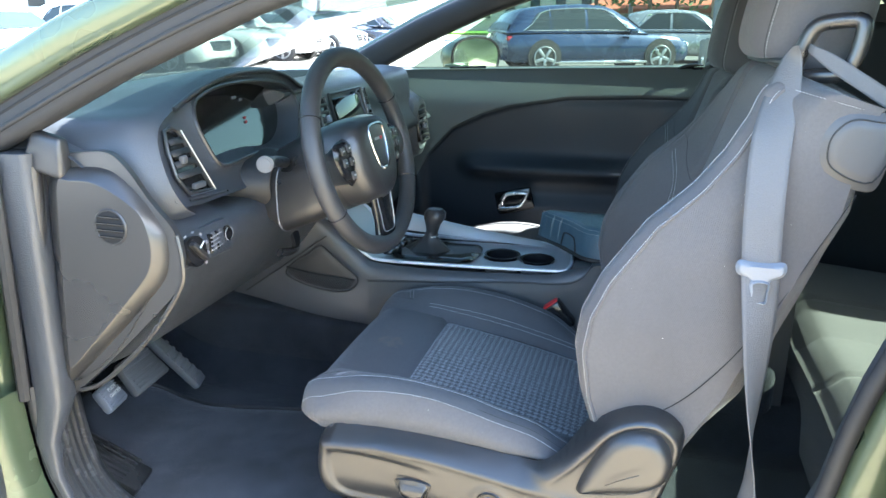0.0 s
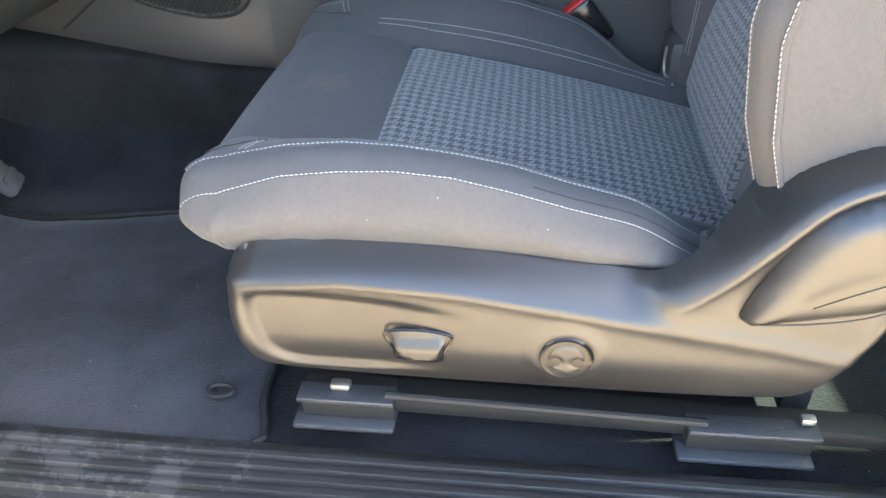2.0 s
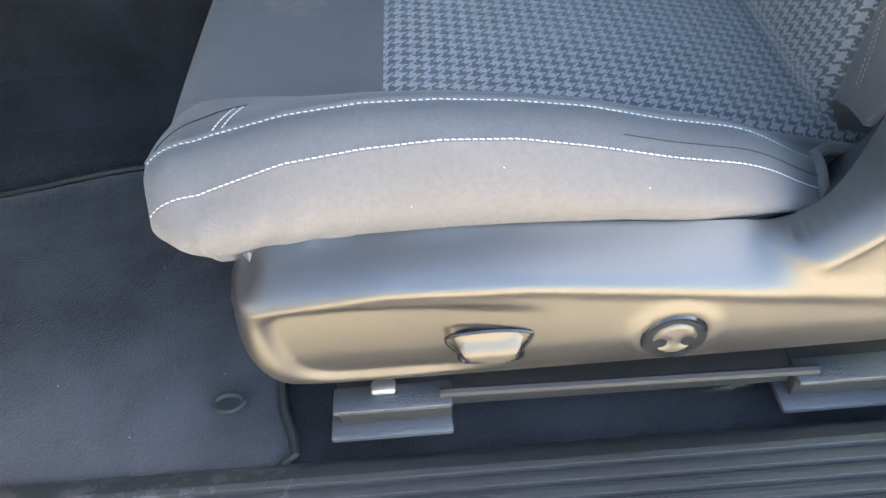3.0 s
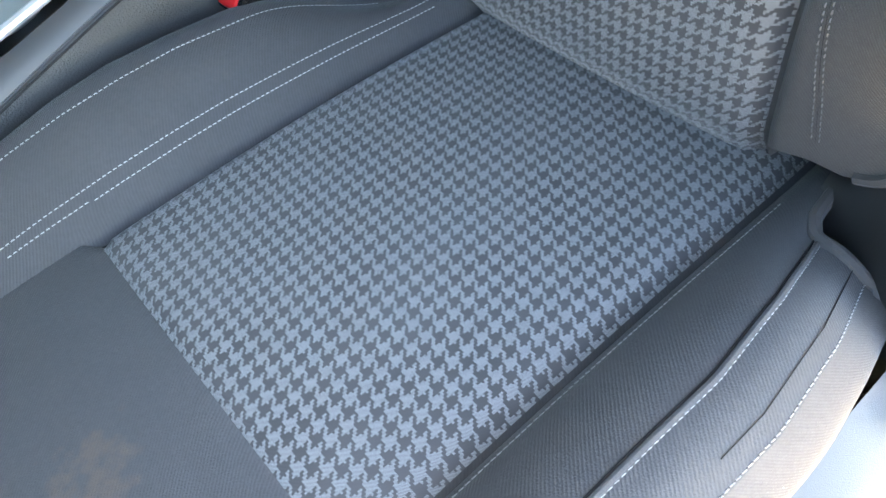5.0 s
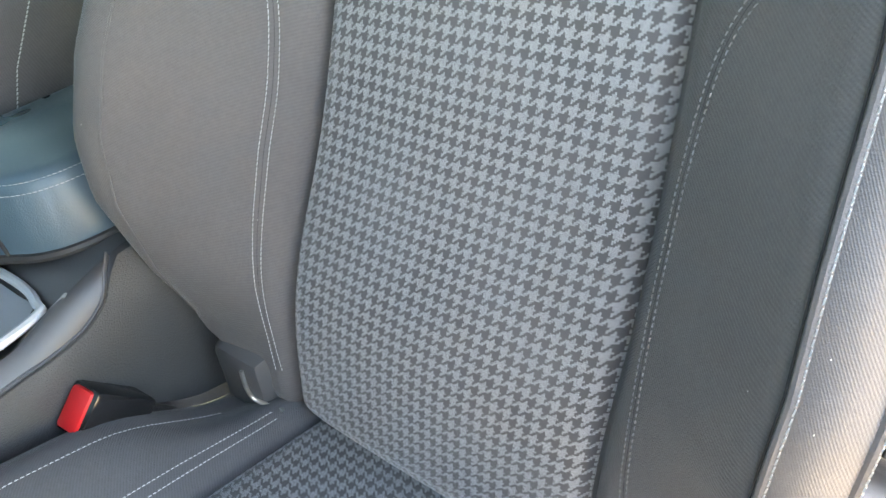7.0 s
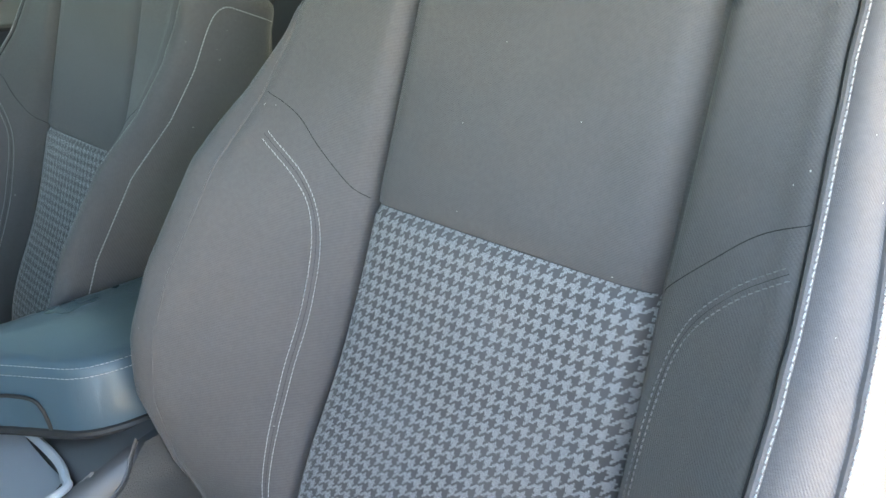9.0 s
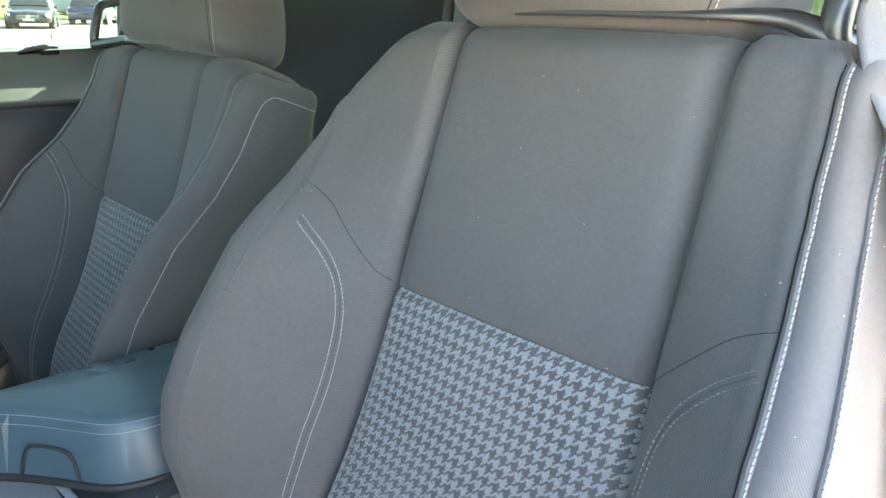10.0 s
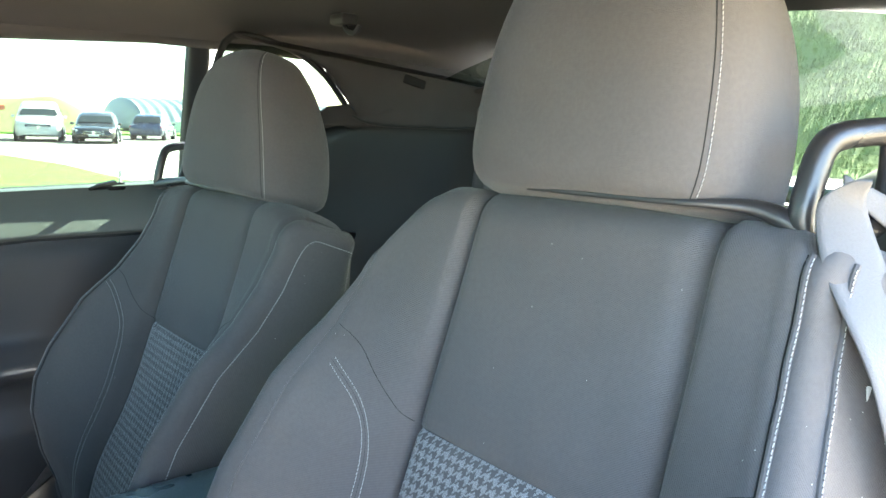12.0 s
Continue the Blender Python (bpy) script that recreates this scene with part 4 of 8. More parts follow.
P_PA, back_pa, side_pa = build_seat("passenger_seat", 0.376, -1, -0.055, "charcoal cloth front seat with houndstooth panels, set low beside the console", "front seats")


# ---- car shell: floor, sill, pillars, roof ----
def struct(ob, label, category):
    return tagged(ob, label, category, kind="structure")


def floor_z(x, y):
    z = 0.366 + 0.25 * ease((-0.98 - x) / 0.45)
    z += 0.30 * ease((0.16 - abs(y)) / 0.06) * 0.35
    return z + 0.0015 * noise.noise((x * 30, y * 30, 0))


struct(grid("floor", lambda a, b: (-1.45 + 3.2 * a, -0.69 + 1.43 * b, floor_z(-1.45 + 3.2 * a, -0.69 + 1.43 * b)), 90, 50, CARPET), "black carpeted car floor rising into the footwell", "floor")


SILL_PATH = smooth_line([(0.42, 0, 0.398), (0.0, 0, 0.398), (-0.45, 0, 0.398), (-0.72, 0, 0.400), (-0.80, 0, 0.412), (-0.855, 0, 0.450), (-0.885, 0, 0.515), (-0.897, 0, 0.60), (-0.900, 0, 0.68)], 8)


def swept(section):
    """Carries a section (y, height off the tread) along the sill and up the hinge pillar."""
    out = []
    for i, p in enumerate(SILL_PATH):
        t = (SILL_PATH[min(i + 1, len(SILL_PATH) - 1)] - SILL_PATH[max(i - 1, 0)]).normalized()
        n = Vector((t.z, 0, -t.x))
        out.append([p + Vector((0, y, 0)) + n * h for y, h in section])
    return out


tread = [(-0.664, -0.035), (-0.670, -0.012), (-0.680, -0.002)]
for k in range(5):
    y = -0.690 - 0.0130 * k
    tread += [(y, 0.0), (y - 0.0025, 0.0050), (y - 0.0075, 0.0050), (y - 0.010, 0.0)]
tread += [(-0.759, -0.001), (-0.765, -0.012)]
sill = struct(loft("door_sill", swept(tread), SILL, closed=False), "ribbed black plastic door sill plate, scuffed pale towards the front", "door sill")
loft("sill_seal", swept([(-0.770 + 0.010 * math.cos(q), -0.008 + 0.010 * math.sin(q)) for q in (2 * math.pi * k / 10 for k in range(10))]), RUBBER, sill, "black rubber door seal")
struct(loft("rocker_panel", swept([(-0.780, -0.018), (-0.80, -0.016), (-0.83, -0.022), (-0.86, -0.045), (-0.88, -0.09), (-0.885, -0.17), (-0.86, -0.22)]), PAINT, closed=False), "olive green painted rocker panel", "car body")


def pillar(name, loops, mat, label):
    return struct(loft(name, loops, mat), label, "pillar")


def bar_loops(path, widths, dirs):
    out = []
    for p, (w, d), (a, b) in zip(path, widths, dirs):
        p, a, b = Vector(p), Vector(a).normalized(), Vector(b).normalized()
        out.append([p + a * w * math.copysign(abs(math.cos(q)) ** 0.6, math.cos(q)) + b * d * math.copysign(abs(math.sin(q)) ** 0.6, math.sin(q)) for q in (2 * math.pi * k / 20 for k in range(20))])
    return out


def a_pillar(s):
    top = [(-1.02, 0.765, 1.045), (-0.90, 0.752, 1.105), (-0.70, 0.732, 1.205), (-0.50, 0.712, 1.290), (-0.30, 0.690, 1.355), (-0.08, 0.672, 1.395)]
    path = [(x, s * y, z) for x, y, z in top]
    n = len(path)
    inner = pillar("pillar_trim", bar_loops(path, [(0.030, 0.042)] * n, [((0, 1, 0), (-0.42, 0, 0.9))] * n), PILLAR_TRIM, "black grained windscreen pillar trim")
    out = [(x - (0.036 if s < 0 else 0.012), s * (y + 0.030), z + (0.021 if s < 0 else 0.006)) for x, y, z in top]
    skin = pillar("painted_pillar", bar_loops(out, [(0.022, 0.028 if s < 0 else 0.046)] * n, [((0, 1, 0), (-0.42, 0, 0.9))] * n), PAINT, "olive green painted windscreen pillar")
    for d, r, mt in ((-0.022, 0.004, RUBBER), (-0.004, 0.0022, SEAM), (0.010, 0.005, RUBBER), (0.030, 0.003, SEAM)):
        tube("pillar_lip", smooth_line([(x - 0.42 * d, s * (y + 0.0290), z + 0.9 * d) for x, y, z in top], 5), r, mt, inner, "black rubber lip", sides=8)
    for d, r in ((0.012, 0.0075), (0.034, 0.006)):
        tube("pillar_seal", smooth_line([(x + 0.006 - d * 0.6, s * (y + 0.034 + d * 0.2), z + 0.012 + d * 0.9) for x, y, z in top], 5), r, RUBBER, inner, "black rubber pillar seal", sides=8)


a_pillar(-1)
a_pillar(1)


# hinge pillar in front of the driver's door
def hinge(y, x0, w, mat, name, label):
    zs = [0.655, 0.68, 0.70, 0.74, 0.78, 0.84, 0.90, 1.0, 1.06]
    xo = [0.0] * 9
    loops = []
    for z, o in zip(zs, xo):
        c = Vector((x0 + o - 0.03 * (1.06 - z), y, z))
        loops.append([c + Vector((w * math.copysign(abs(math.cos(q)) ** 0.5, math.cos(q)), 0.024 * math.copysign(abs(math.sin(q)) ** 0.5, math.sin(q)), 0)) for q in (2 * math.pi * k / 16 for k in range(16))])
    if mat is PLASTIC_SOFT:
        foot = [((-0.858, -0.775, 0.458), 0.006, 0.006), ((-0.882, -0.775, 0.52), 0.010, 0.008), ((-0.892, -0.770, 0.58), 0.018, 0.012), ((-0.884, -0.758, 0.63), 0.025, 0.020)]
        loops = [[Vector(c) + Vector((a * math.copysign(abs(math.cos(q)) ** 0.5, math.cos(q)), d * math.copysign(abs(math.sin(q)) ** 0.5, math.sin(q)), 0)) for q in (2 * math.pi * k / 16 for k in range(16))] for c, a, d in foot] + loops
    return pillar(name, loops, mat, label)


hp = hinge(-0.752, -0.868, 0.028, PLASTIC_SOFT, "hinge_pillar_trim", "black grained trim on the door hinge pillar")
hinge(-0.776, -0.955, 0.03, PAINT, "hinge_pillar", "olive green painted door hinge pillar")
tube("hinge_seal", smooth_line([(-0.893, -0.782, 1.05), (-0.902, -0.782, 0.85), (-0.912, -0.782, 0.66)], 6), 0.010, RUBBER, hp, "black rubber door seal", sides=8)

# lock pillar behind the driver's door: trim, seal, paint
b_line = [(0.095, 0.45), (0.140, 0.488), (0.182, 0.541), (0.224, 0.615), (0.248, 0.685), (0.262, 0.765), (0.277, 0.833), (0.295, 0.892), (0.320, 1.0), (0.335, 1.08)]
for nm, mat, dx, y, w, d, lab in (("lock_pillar_trim", PLASTIC_SOFT, 0.050, -0.728, 0.030, 0.020, "black trim on the door lock pillar"), ("lock_pillar", PAINT, 0.118, -0.752, 0.092, 0.04, "olive green painted door lock pillar")):
    loops = [[Vector((x + dx, y, z)) + Vector((w * math.copysign(abs(math.cos(q)) ** 0.4, math.cos(q)), d * math.copysign(abs(math.sin(q)) ** 0.4, math.sin(q)), 0)) for q in (2 * math.pi * k / 20 for k in range(20))] for x, z in b_line]
    pb = pillar(nm, loops, mat, lab)
tube("pillar_seal", smooth_line([(x + 0.016, -0.765, z) for x, z in b_line], 4), 0.011, RUBBER, pb, "black rubber door seal", sides=10)

# side body behind the doors, inside and outside
for s in (-1, 1):
    def quarter(a, b, s=s):
        x = 0.36 + 1.5 * a
        z = 0.37 + (0.84 + 0.03 * math.sin(3 * a) * (1 - ease((x - 0.5) / 0.2)) + 0.06 * ease((x - 0.5) / 0.2)) * b
        return (x, s * (0.70 - 0.05 * a - 0.05 * ease((b - 0.75) / 0.25) + 0.015 * math.sin(7 * b)), z)
    struct(grid("rear_side_trim", quarter, 30, 24, TRIM_REAR, flip=s > 0, thick=0.01), "dark blue-black rear side trim panel", "trim panel")
    struct(grid("rear_fender", lambda a, b, s=s: (0.30 + 2.1 * a, s * (0.80 + 0.10 * math.sin(math.pi * min(1, b * 1.1)) + 0.03 * math.sin(math.pi * a)), 0.2 + 0.92 * b), 24, 16, PAINT, flip=s < 0, thick=0.01), "olive green painted rear fender", "car body")
# roof: headliner and skin
def roof_pt(a, b, dz=0.0):
    a *= 0.743 + 0.21 * abs(2 * b - 1) ** 3
    y = (2 * b - 1) * 0.665
    x = -0.42 + 1.71 * a
    crown = 0.055 * (1 - (y / 0.665) ** 2) + 0.05 * math.sin(math.pi * min(1, 0.2 + (a if a < 0.3 else 0.3 + 0.7 * (a - 0.3)))) - 0.03 * max(0, a - 0.5) ** 2
    crown -= 0.035 * ease((abs(y) - 0.60) / 0.065)
    return (x, y, 1.365 + crown - 0.05 * max(0, a - 0.62) + dz)


struct(grid("ceiling", lambda a, b: roof_pt(a, b), 40, 30, HEADLINER), "dark grey cloth headliner", "headliner")
struct(grid("roof", lambda a, b: (lambda p: (p[0], p[1] * 1.06, p[2]))(roof_pt(a, b, 0.035)), 30, 20, PAINT, thick=0.01), "olive green painted roof panel", "car roof")
def cp_pt(x, z, s):
    return (x, s * (0.612 - 0.02 * (x - 0.5) - 0.02 * (z - 1.18) / 0.2 - 0.003), z)


for s in (-1, 1):
    rail = [(-0.32, 0.690, 1.350), (-0.08, 0.683, 1.385), (0.2, 0.678, 1.402), (0.5, 0.668, 1.398), (0.8, 0.655, 1.375), (1.1, 0.64, 1.33), (1.5, 0.62, 1.25)]
    path = [(x, s * y, z) for x, y, z in rail]
    struct(loft("roof_rail", bar_loops(path, [(0.028, 0.022)] * 7, [((0, 1, 0), (0, 0, 1))] * 7), HEADLINER), "dark cloth covered roof rail", "pillar")
    # rear pillar beside the quarter window
    def cp(a, b, s=s):
        zb = 1.18 + 0.058 * ease(a / 0.12)
        z = zb + (1.41 - 0.11 * a - zb) * b
        x0 = interp(1.18 + 0.22 * b, [1.18, 1.20, 1.230, 1.248, 1.285, 1.35, 1.385, 1.40], [0.30, 0.37, 0.565, 0.622, 0.602, 0.535, 0.45, 0.33])
        x = x0 + (1.52 - x0) * a
        return (x, s * (0.640 - 0.02 * a - 0.02 * b), z)
    struct(grid("rear_pillar", cp, 24, 24, HEADLINER, flip=s > 0, thick=0.02), "grey rear roof pillar trim", "pillar")
    box("roof_slot", (0.764, s * 0.609, 1.341), (0.062, 0.026, 0.020), SEAM, bpy.data.objects["rear_pillar" if s < 0 else "rear_pillar.001"], "black slot", bevel=0.003, rot=(0, 12, 0))
    edge = smooth_line([(0.595, 1.259, 0), (0.64, 1.244, 0), (0.72, 1.239, 0), (0.90, 1.238, 0), (1.02, 1.243, 0), (1.045, 1.285, 0), (1.01, 1.330, 0), (0.92, 1.366, 0)], 6)
    tube("trim_edge", [cp_pt(p.x, p.y, s) for p in edge], 0.0035, RUBBER, bpy.data.objects["rear_pillar" if s < 0 else "rear_pillar.001"], "dark trim edge", sides=6)
    # quarter window frame
    q = [(0.315, 1.19), (0.315, 1.388), (0.44, 1.392), (0.53, 1.352), (0.600, 1.285), (0.620, 1.248), (0.56, 1.228)]
    struct(tube("window_frame", smooth_line([(x, s * (0.655 - 0.03 * (z - 1.2) / 0.17), z) for x, z in q], 6, True), 0.007, RUBBER, sides=8, closed=True), "black quarter window frame", "window frame")
    ob = mesh("window_quarter", [(x, s * (0.665 - 0.03 * (z - 1.2) / 0.17), z) for x, z in q], [tuple(range(7))], WINDOW_REAR, smooth=False)
    struct(ob, "tinted quarter window glass", "window")
    ob.visible_shadow = False

# rear seat belt coming down the side trim
rb = thing("rear_seat_belt", (0.95, 0.60, 0.95), "dark grey webbing rear seat belt hanging by the side trim", "seat belt", "rear belts")
grid("strap", lambda a, b: (0.925 + 0.045 * a + 0.055 * b, 0.598 - 0.004 * math.sin(math.pi * a), 0.90 + 0.375 * b), 4, 14, BELT, rb, "grey belt webbing", thick=0.0015)
box("belt_guide", (1.003, 0.602, 1.28), (0.07, 0.025, 0.022), PLASTIC, rb, "black plastic belt guide", bevel=0.006)

# coat hook on the passenger side of the headliner
hook = thing("coat_hook", (0.44, 0.40, 1.42), "small black coat hook under the headliner", "coat hook")
box("hook_base", (0.44, 0.40, 1.425), (0.035, 0.045, 0.02), RUBBER, hook, bevel=0.006)
tube("hook_arm", smooth_line([(0.44, 0.40, 1.42), (0.438, 0.385, 1.405), (0.44, 0.365, 1.40), (0.445, 0.355, 1.412)], 5), 0.005, RUBBER, hook, sides=8)

# windscreen and rear window
ws = mesh("windscreen", [(-1.42, -0.70, 1.055), (-1.42, 0.70, 1.055), (-0.34, 0.62, 1.40), (-0.34, -0.62, 1.40)], [(0, 1, 2, 3)], WINDOW, smooth=False)
struct(ws, "green tinted windscreen glass", "windscreen")
rw = grid("rear_window", lambda a, b: (0.86 + 1.04 * a, (2 * b - 1) * 0.61, 1.352 - 0.225 * a ** 1.15 + 0.095 * (1 - a) * (1 - (2 * b - 1) ** 2)), 12, 16, WINDOW_REAR, flip=True)
struct(rw, "tinted rear window glass", "rear window")


def rear_glass_z(x, y):
    a = (x - 0.86) / 1.04
    return 1.352 - 0.225 * max(0.0, a) ** 1.15 + 0.095 * (1 - a) * (1 - (y / 0.61) ** 2)


# Strips added under the glass edges to keep sun off the door sill.
for s in (-1, 1):
    struct(grid("rear_sun_stop", lambda a, b, s=s: (0.95 + 0.95 * a, s * (0.44 + 0.19 * b), rear_glass_z(0.95 + 0.95 * a, 0.44 + 0.19 * b) - 0.016), 16, 6, HEADLINER, flip=s > 0, thick=0.006), "dark cloth strip added beside the rear window to block sun", "pillar")
struct(box("parcel_shelf", (1.53, 0, 0.955), (0.96, 1.30, 0.03), CARPET, bevel=0.01), "black carpeted parcel shelf", "parcel shelf")
struct(box("boot_lid", (2.28, 0, 1.07), (0.66, 1.55, 0.06), PAINT, bevel=0.02), "olive green painted boot lid", "car body")
struct(box("bonnet", (-2.15, 0, 0.97), (1.5, 1.62, 0.06), PAINT, bevel=0.025, rot=(0, -2.5, 0)), "olive green painted bonnet", "car body")
struct(grid("front_fender", lambda a, b: (-2.95 + 2.0 * a, -0.80 - 0.10 * math.sin(math.pi * b), 0.2 + 0.78 * b), 20, 12, PAINT, thick=0.01), "olive green painted front fender", "car body")
struct(grid("front_fender", lambda a, b: (-2.95 + 2.1 * a, 0.80 + 0.10 * math.sin(math.pi * b), 0.2 + 0.78 * b), 20, 12, PAINT, flip=True, thick=0.01), "olive green painted front fender", "car body")
for nm, x, sx in (("front_bumper", -2.93, -1), ("rear_bumper", 2.50, 1)):
    struct(grid(nm, lambda a, b, x=x, sx=sx: (x + sx * (0.16 * math.sin(math.pi * a) + 0.06 * math.sin(math.pi * b)), -0.82 + 1.64 * a, 0.2 + 0.78 * b), 24, 12, PAINT, flip=sx < 0, thick=0.01), "olive green painted bumper closing the car body", "car body")
struct(box("firewall", (-1.50, 0, 0.70), (0.06, 1.5, 0.75), CARPET, bevel=0.01), "black carpeted bulkhead under the dashboard", "bulkhead")
for nm, x in (("cowl", -1.42),):
    struct(box(nm, (-1.50, 0, 1.03), (0.26, 1.5, 0.05), PLASTIC, bevel=0.01), "black windscreen cowl", "cowl")
tube("wiper_arm", [(-1.36, -0.55, 1.075), (-1.33, 0.1, 1.09)], 0.006, RUBBER, bpy.data.objects["cowl"], "black wiper", sides=6)

# rear seat
rs = thing("back_bench", (0.72, 0, 0.37), "dark cloth bench seat in the back, partly sunlit", "bench seat")
for s in (-1, 1):
    def rc(a, b, s=s):
        x = 0.37 + 0.52 * a
        y = s * 0.62 * b
        e = min(a, 1 - a, 1 - b)
        return (x, y, 0.58 + 0.02 - 0.05 * a + 0.015 * math.sin(math.pi * b) - 0.007 * math.exp(-((abs(y) - 0.21) / 0.006) ** 2) - 0.05 * (1 - ease(e / 0.12)))
    grid("cushion", rc, 22, 60, CLOTH, rs, "dark cloth rear cushion", lambda a, b: (0.5 * a, 0.55 * b), flip=s < 0)

    def rb(a, b, s=s):
        e = min(a, 1 - a, b, 1 - b)
        return (0.87 + 0.17 * a - 0.06 * ease(e / 0.15), s * (0.07 + 0.55 * b), 0.55 + 0.40 * a)
    grid("backrest", rb, 22, 22, CLOTH, rs, "dark cloth rear backrest", lambda a, b: (0.5 * a, 0.55 * b), flip=s < 0)
    hd = loft("headrest", [[Vector((1.07 + dx * ex + 0.02 * k, s * (0.34) + w * ey, z)) for ex, ey in ((math.copysign(abs(math.cos(q)) ** 0.5, math.cos(q)), math.copysign(abs(math.sin(q)) ** 0.5, math.sin(q))) for q in (2 * math.pi * j / 20 for j in range(20)))] for k, (z, w, dx) in enumerate(((0.93, 0.09, 0.02), (0.95, 0.125, 0.04), (1.07, 0.13, 0.05), (1.16, 0.115, 0.045), (1.195, 0.07, 0.02)))], CLOTH, rs, "dark cloth rear headrest")
box("base", (0.64, 0, 0.46), (0.52, 1.26, 0.19), CARPET, rs, "black carpeted seat base", bevel=0.02)
sb = thing("rear_seat_belt", (1.0, 0.58, 1.22), "dark grey rear seat belt hanging from its slot", "seat belt")
box("webbing", (0.985, 0.575, 1.02), (0.045, 0.003, 0.42), BELT, sb, "dark webbing", bevel=0.001, rot=(0, 6, 0))
box("belt_slot", (1.02, 0.60, 1.235), (0.09, 0.05, 0.03), PLASTIC_SOFT, sb, "black belt slot cover", bevel=0.01)


# ---- passenger door ----
def door_split(x):
    """Height of the curve between the upper trim, paled for window light, and the dark insert."""
    return interp(x, [-0.84, -0.72, -0.69, -0.60, -0.50, -0.41, -0.23, 0.0, 0.30], [0.60, 0.74, 0.80, 0.895, 0.945, 0.973, 1.003, 1.012, 1.012])


def door_y(x, z):
    """The inner face of the passenger door."""
    y = 0.735
    y += 0.058 * ease((z - 0.965) / 0.16)
    y += 0.026 * ease((door_split(x) - z) / 0.018 + 0.5) * ease((x + 0.715) / 0.03)
    arm = math.exp(-((z - 0.775) / 0.030) ** 2) * ease((x + 0.60) / 0.10)
    y -= 0.055 * arm
    low = ease((0.70 - z) / 0.06)
    y -= 0.018 * low * ease((x + 0.5) / 0.2)
    return y


# Grey upper trim and ledge, paled in colour for light from the window.
DOOR_UPPER = surface("window_lit_door_trim", (0.090, 0.104, 0.102), 0.5, var=0.1, fine=900, bump=0.4, dist=0.0003, spec=0.6)
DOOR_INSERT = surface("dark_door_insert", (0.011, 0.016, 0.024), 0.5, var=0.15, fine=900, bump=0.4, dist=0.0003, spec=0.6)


def door_upper(a, b):
    x = -0.84 + 1.16 * a
    z = door_split(x) + (1.08 + 0.030 * a - door_split(x)) * b
    return x, door_y(x, z), z


def door_lower(a, b):
    x = -0.84 + 1.16 * a
    z = 0.40 + (door_split(x) - 0.40) * b
    return x, door_y(x, z), z


door = struct(thing("door_1", (-0.2, 0.76, 0.40), "dark grained plastic passenger door panel, closed", "car door"), "dark grained plastic passenger door panel, closed", "car door")
grid("door_panel", door_upper, 150, 40, DOOR_UPPER, door, "grey grained upper door trim, paled for window light")
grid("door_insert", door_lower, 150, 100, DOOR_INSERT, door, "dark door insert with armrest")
grid("door_ledge", lambda a, b: (-0.84 + 1.16 * a, 0.774 + 0.044 * b, 1.08 + 0.030 * a + 0.006 * math.sin(math.pi * b) - 0.004 * b), 60, 4, DOOR_UPPER, door, "grey plastic window ledge, paled for window light")
tube("window_seal", [(-0.84 + 1.16 * a / 10, 0.817, 1.079 + 0.030 * a / 10) for a in range(11)], 0.006, RUBBER, door, "black window seal", sides=8)
hd = box("handle_bezel", (-0.385, 0.735, 0.667), (0.125, 0.018, 0.075), PLASTIC_GLOSS, door, "black handle recess", bevel=0.008, rot=(0, -14, 0))
tube("door_handle", smooth_line([(-0.430, 0.722, 0.646), (-0.418, 0.716, 0.680), (-0.400, 0.716, 0.694), (-0.350, 0.718, 0.698), (-0.345, 0.718, 0.692), (-0.358, 0.716, 0.662), (-0.376, 0.714, 0.650), (-0.424, 0.716, 0.641)], 5, True), 0.0065, CHROME, door, "chrome door handle", sides=10, closed=True)
tube("defroster_slot", [(-0.62, 0.785, 1.088), (-0.50, 0.785, 1.092)], 0.008, PLASTIC_GLOSS, door, "black slot in the ledge", sides=8, flat=0.5)
pin = thing("door_lock_pin", (0.16, 0.79, 1.10), "small black lock pin with a clear stem on the door ledge", "lock pin")
box("pin_base", (0.155, 0.790, 1.104), (0.035, 0.022, 0.016), PLASTIC_GLOSS, pin, bevel=0.005)
tube("pin_lever", [(0.152, 0.788, 1.108), (0.120, 0.772, 1.106), (0.098, 0.764, 1.102)], [0.009, 0.007, 0.003], PLASTIC_GLOSS, pin, sides=8)
tube("pin_stem", [(0.165, 0.790, 1.108), (0.165, 0.790, 1.135)], 0.0035, CHROME, pin, sides=8)
pd = mesh("window_1", [(-0.80, 0.80, 1.06), (0.30, 0.80, 1.09), (0.30, 0.69, 1.385), (-0.12, 0.695, 1.375), (-0.45, 0.73, 1.27)], [(0, 1, 2, 3, 4)], WINDOW_SIDE, smooth=False)
struct(pd, "green tinted passenger door window", "window")
struct(loft("door_pillar", bar_loops([(0.305, 0.80, 1.06), (0.300, 0.75, 1.22), (0.293, 0.69, 1.40)], [(0.022, 0.02)] * 3, [((1, 0, 0), (0, 1, 0))] * 3), RUBBER), "black pillar between door and quarter window", "pillar")
struct(grid("door_skin", lambda a, b: (-0.85 + 1.17 * a, 0.86 + 0.05 * math.sin(math.pi * b), 0.3 + 0.76 * b), 20, 10, PAINT, flip=True, thick=0.01), "olive green painted passenger door skin", "car body")
mir = thing("wing_mirror", (-0.60, 0.95, 1.09), "olive green wing mirror with pale glass", "wing mirror")
MM = pose(-0.575, 0.965, 1.115, 0, 0, -38)
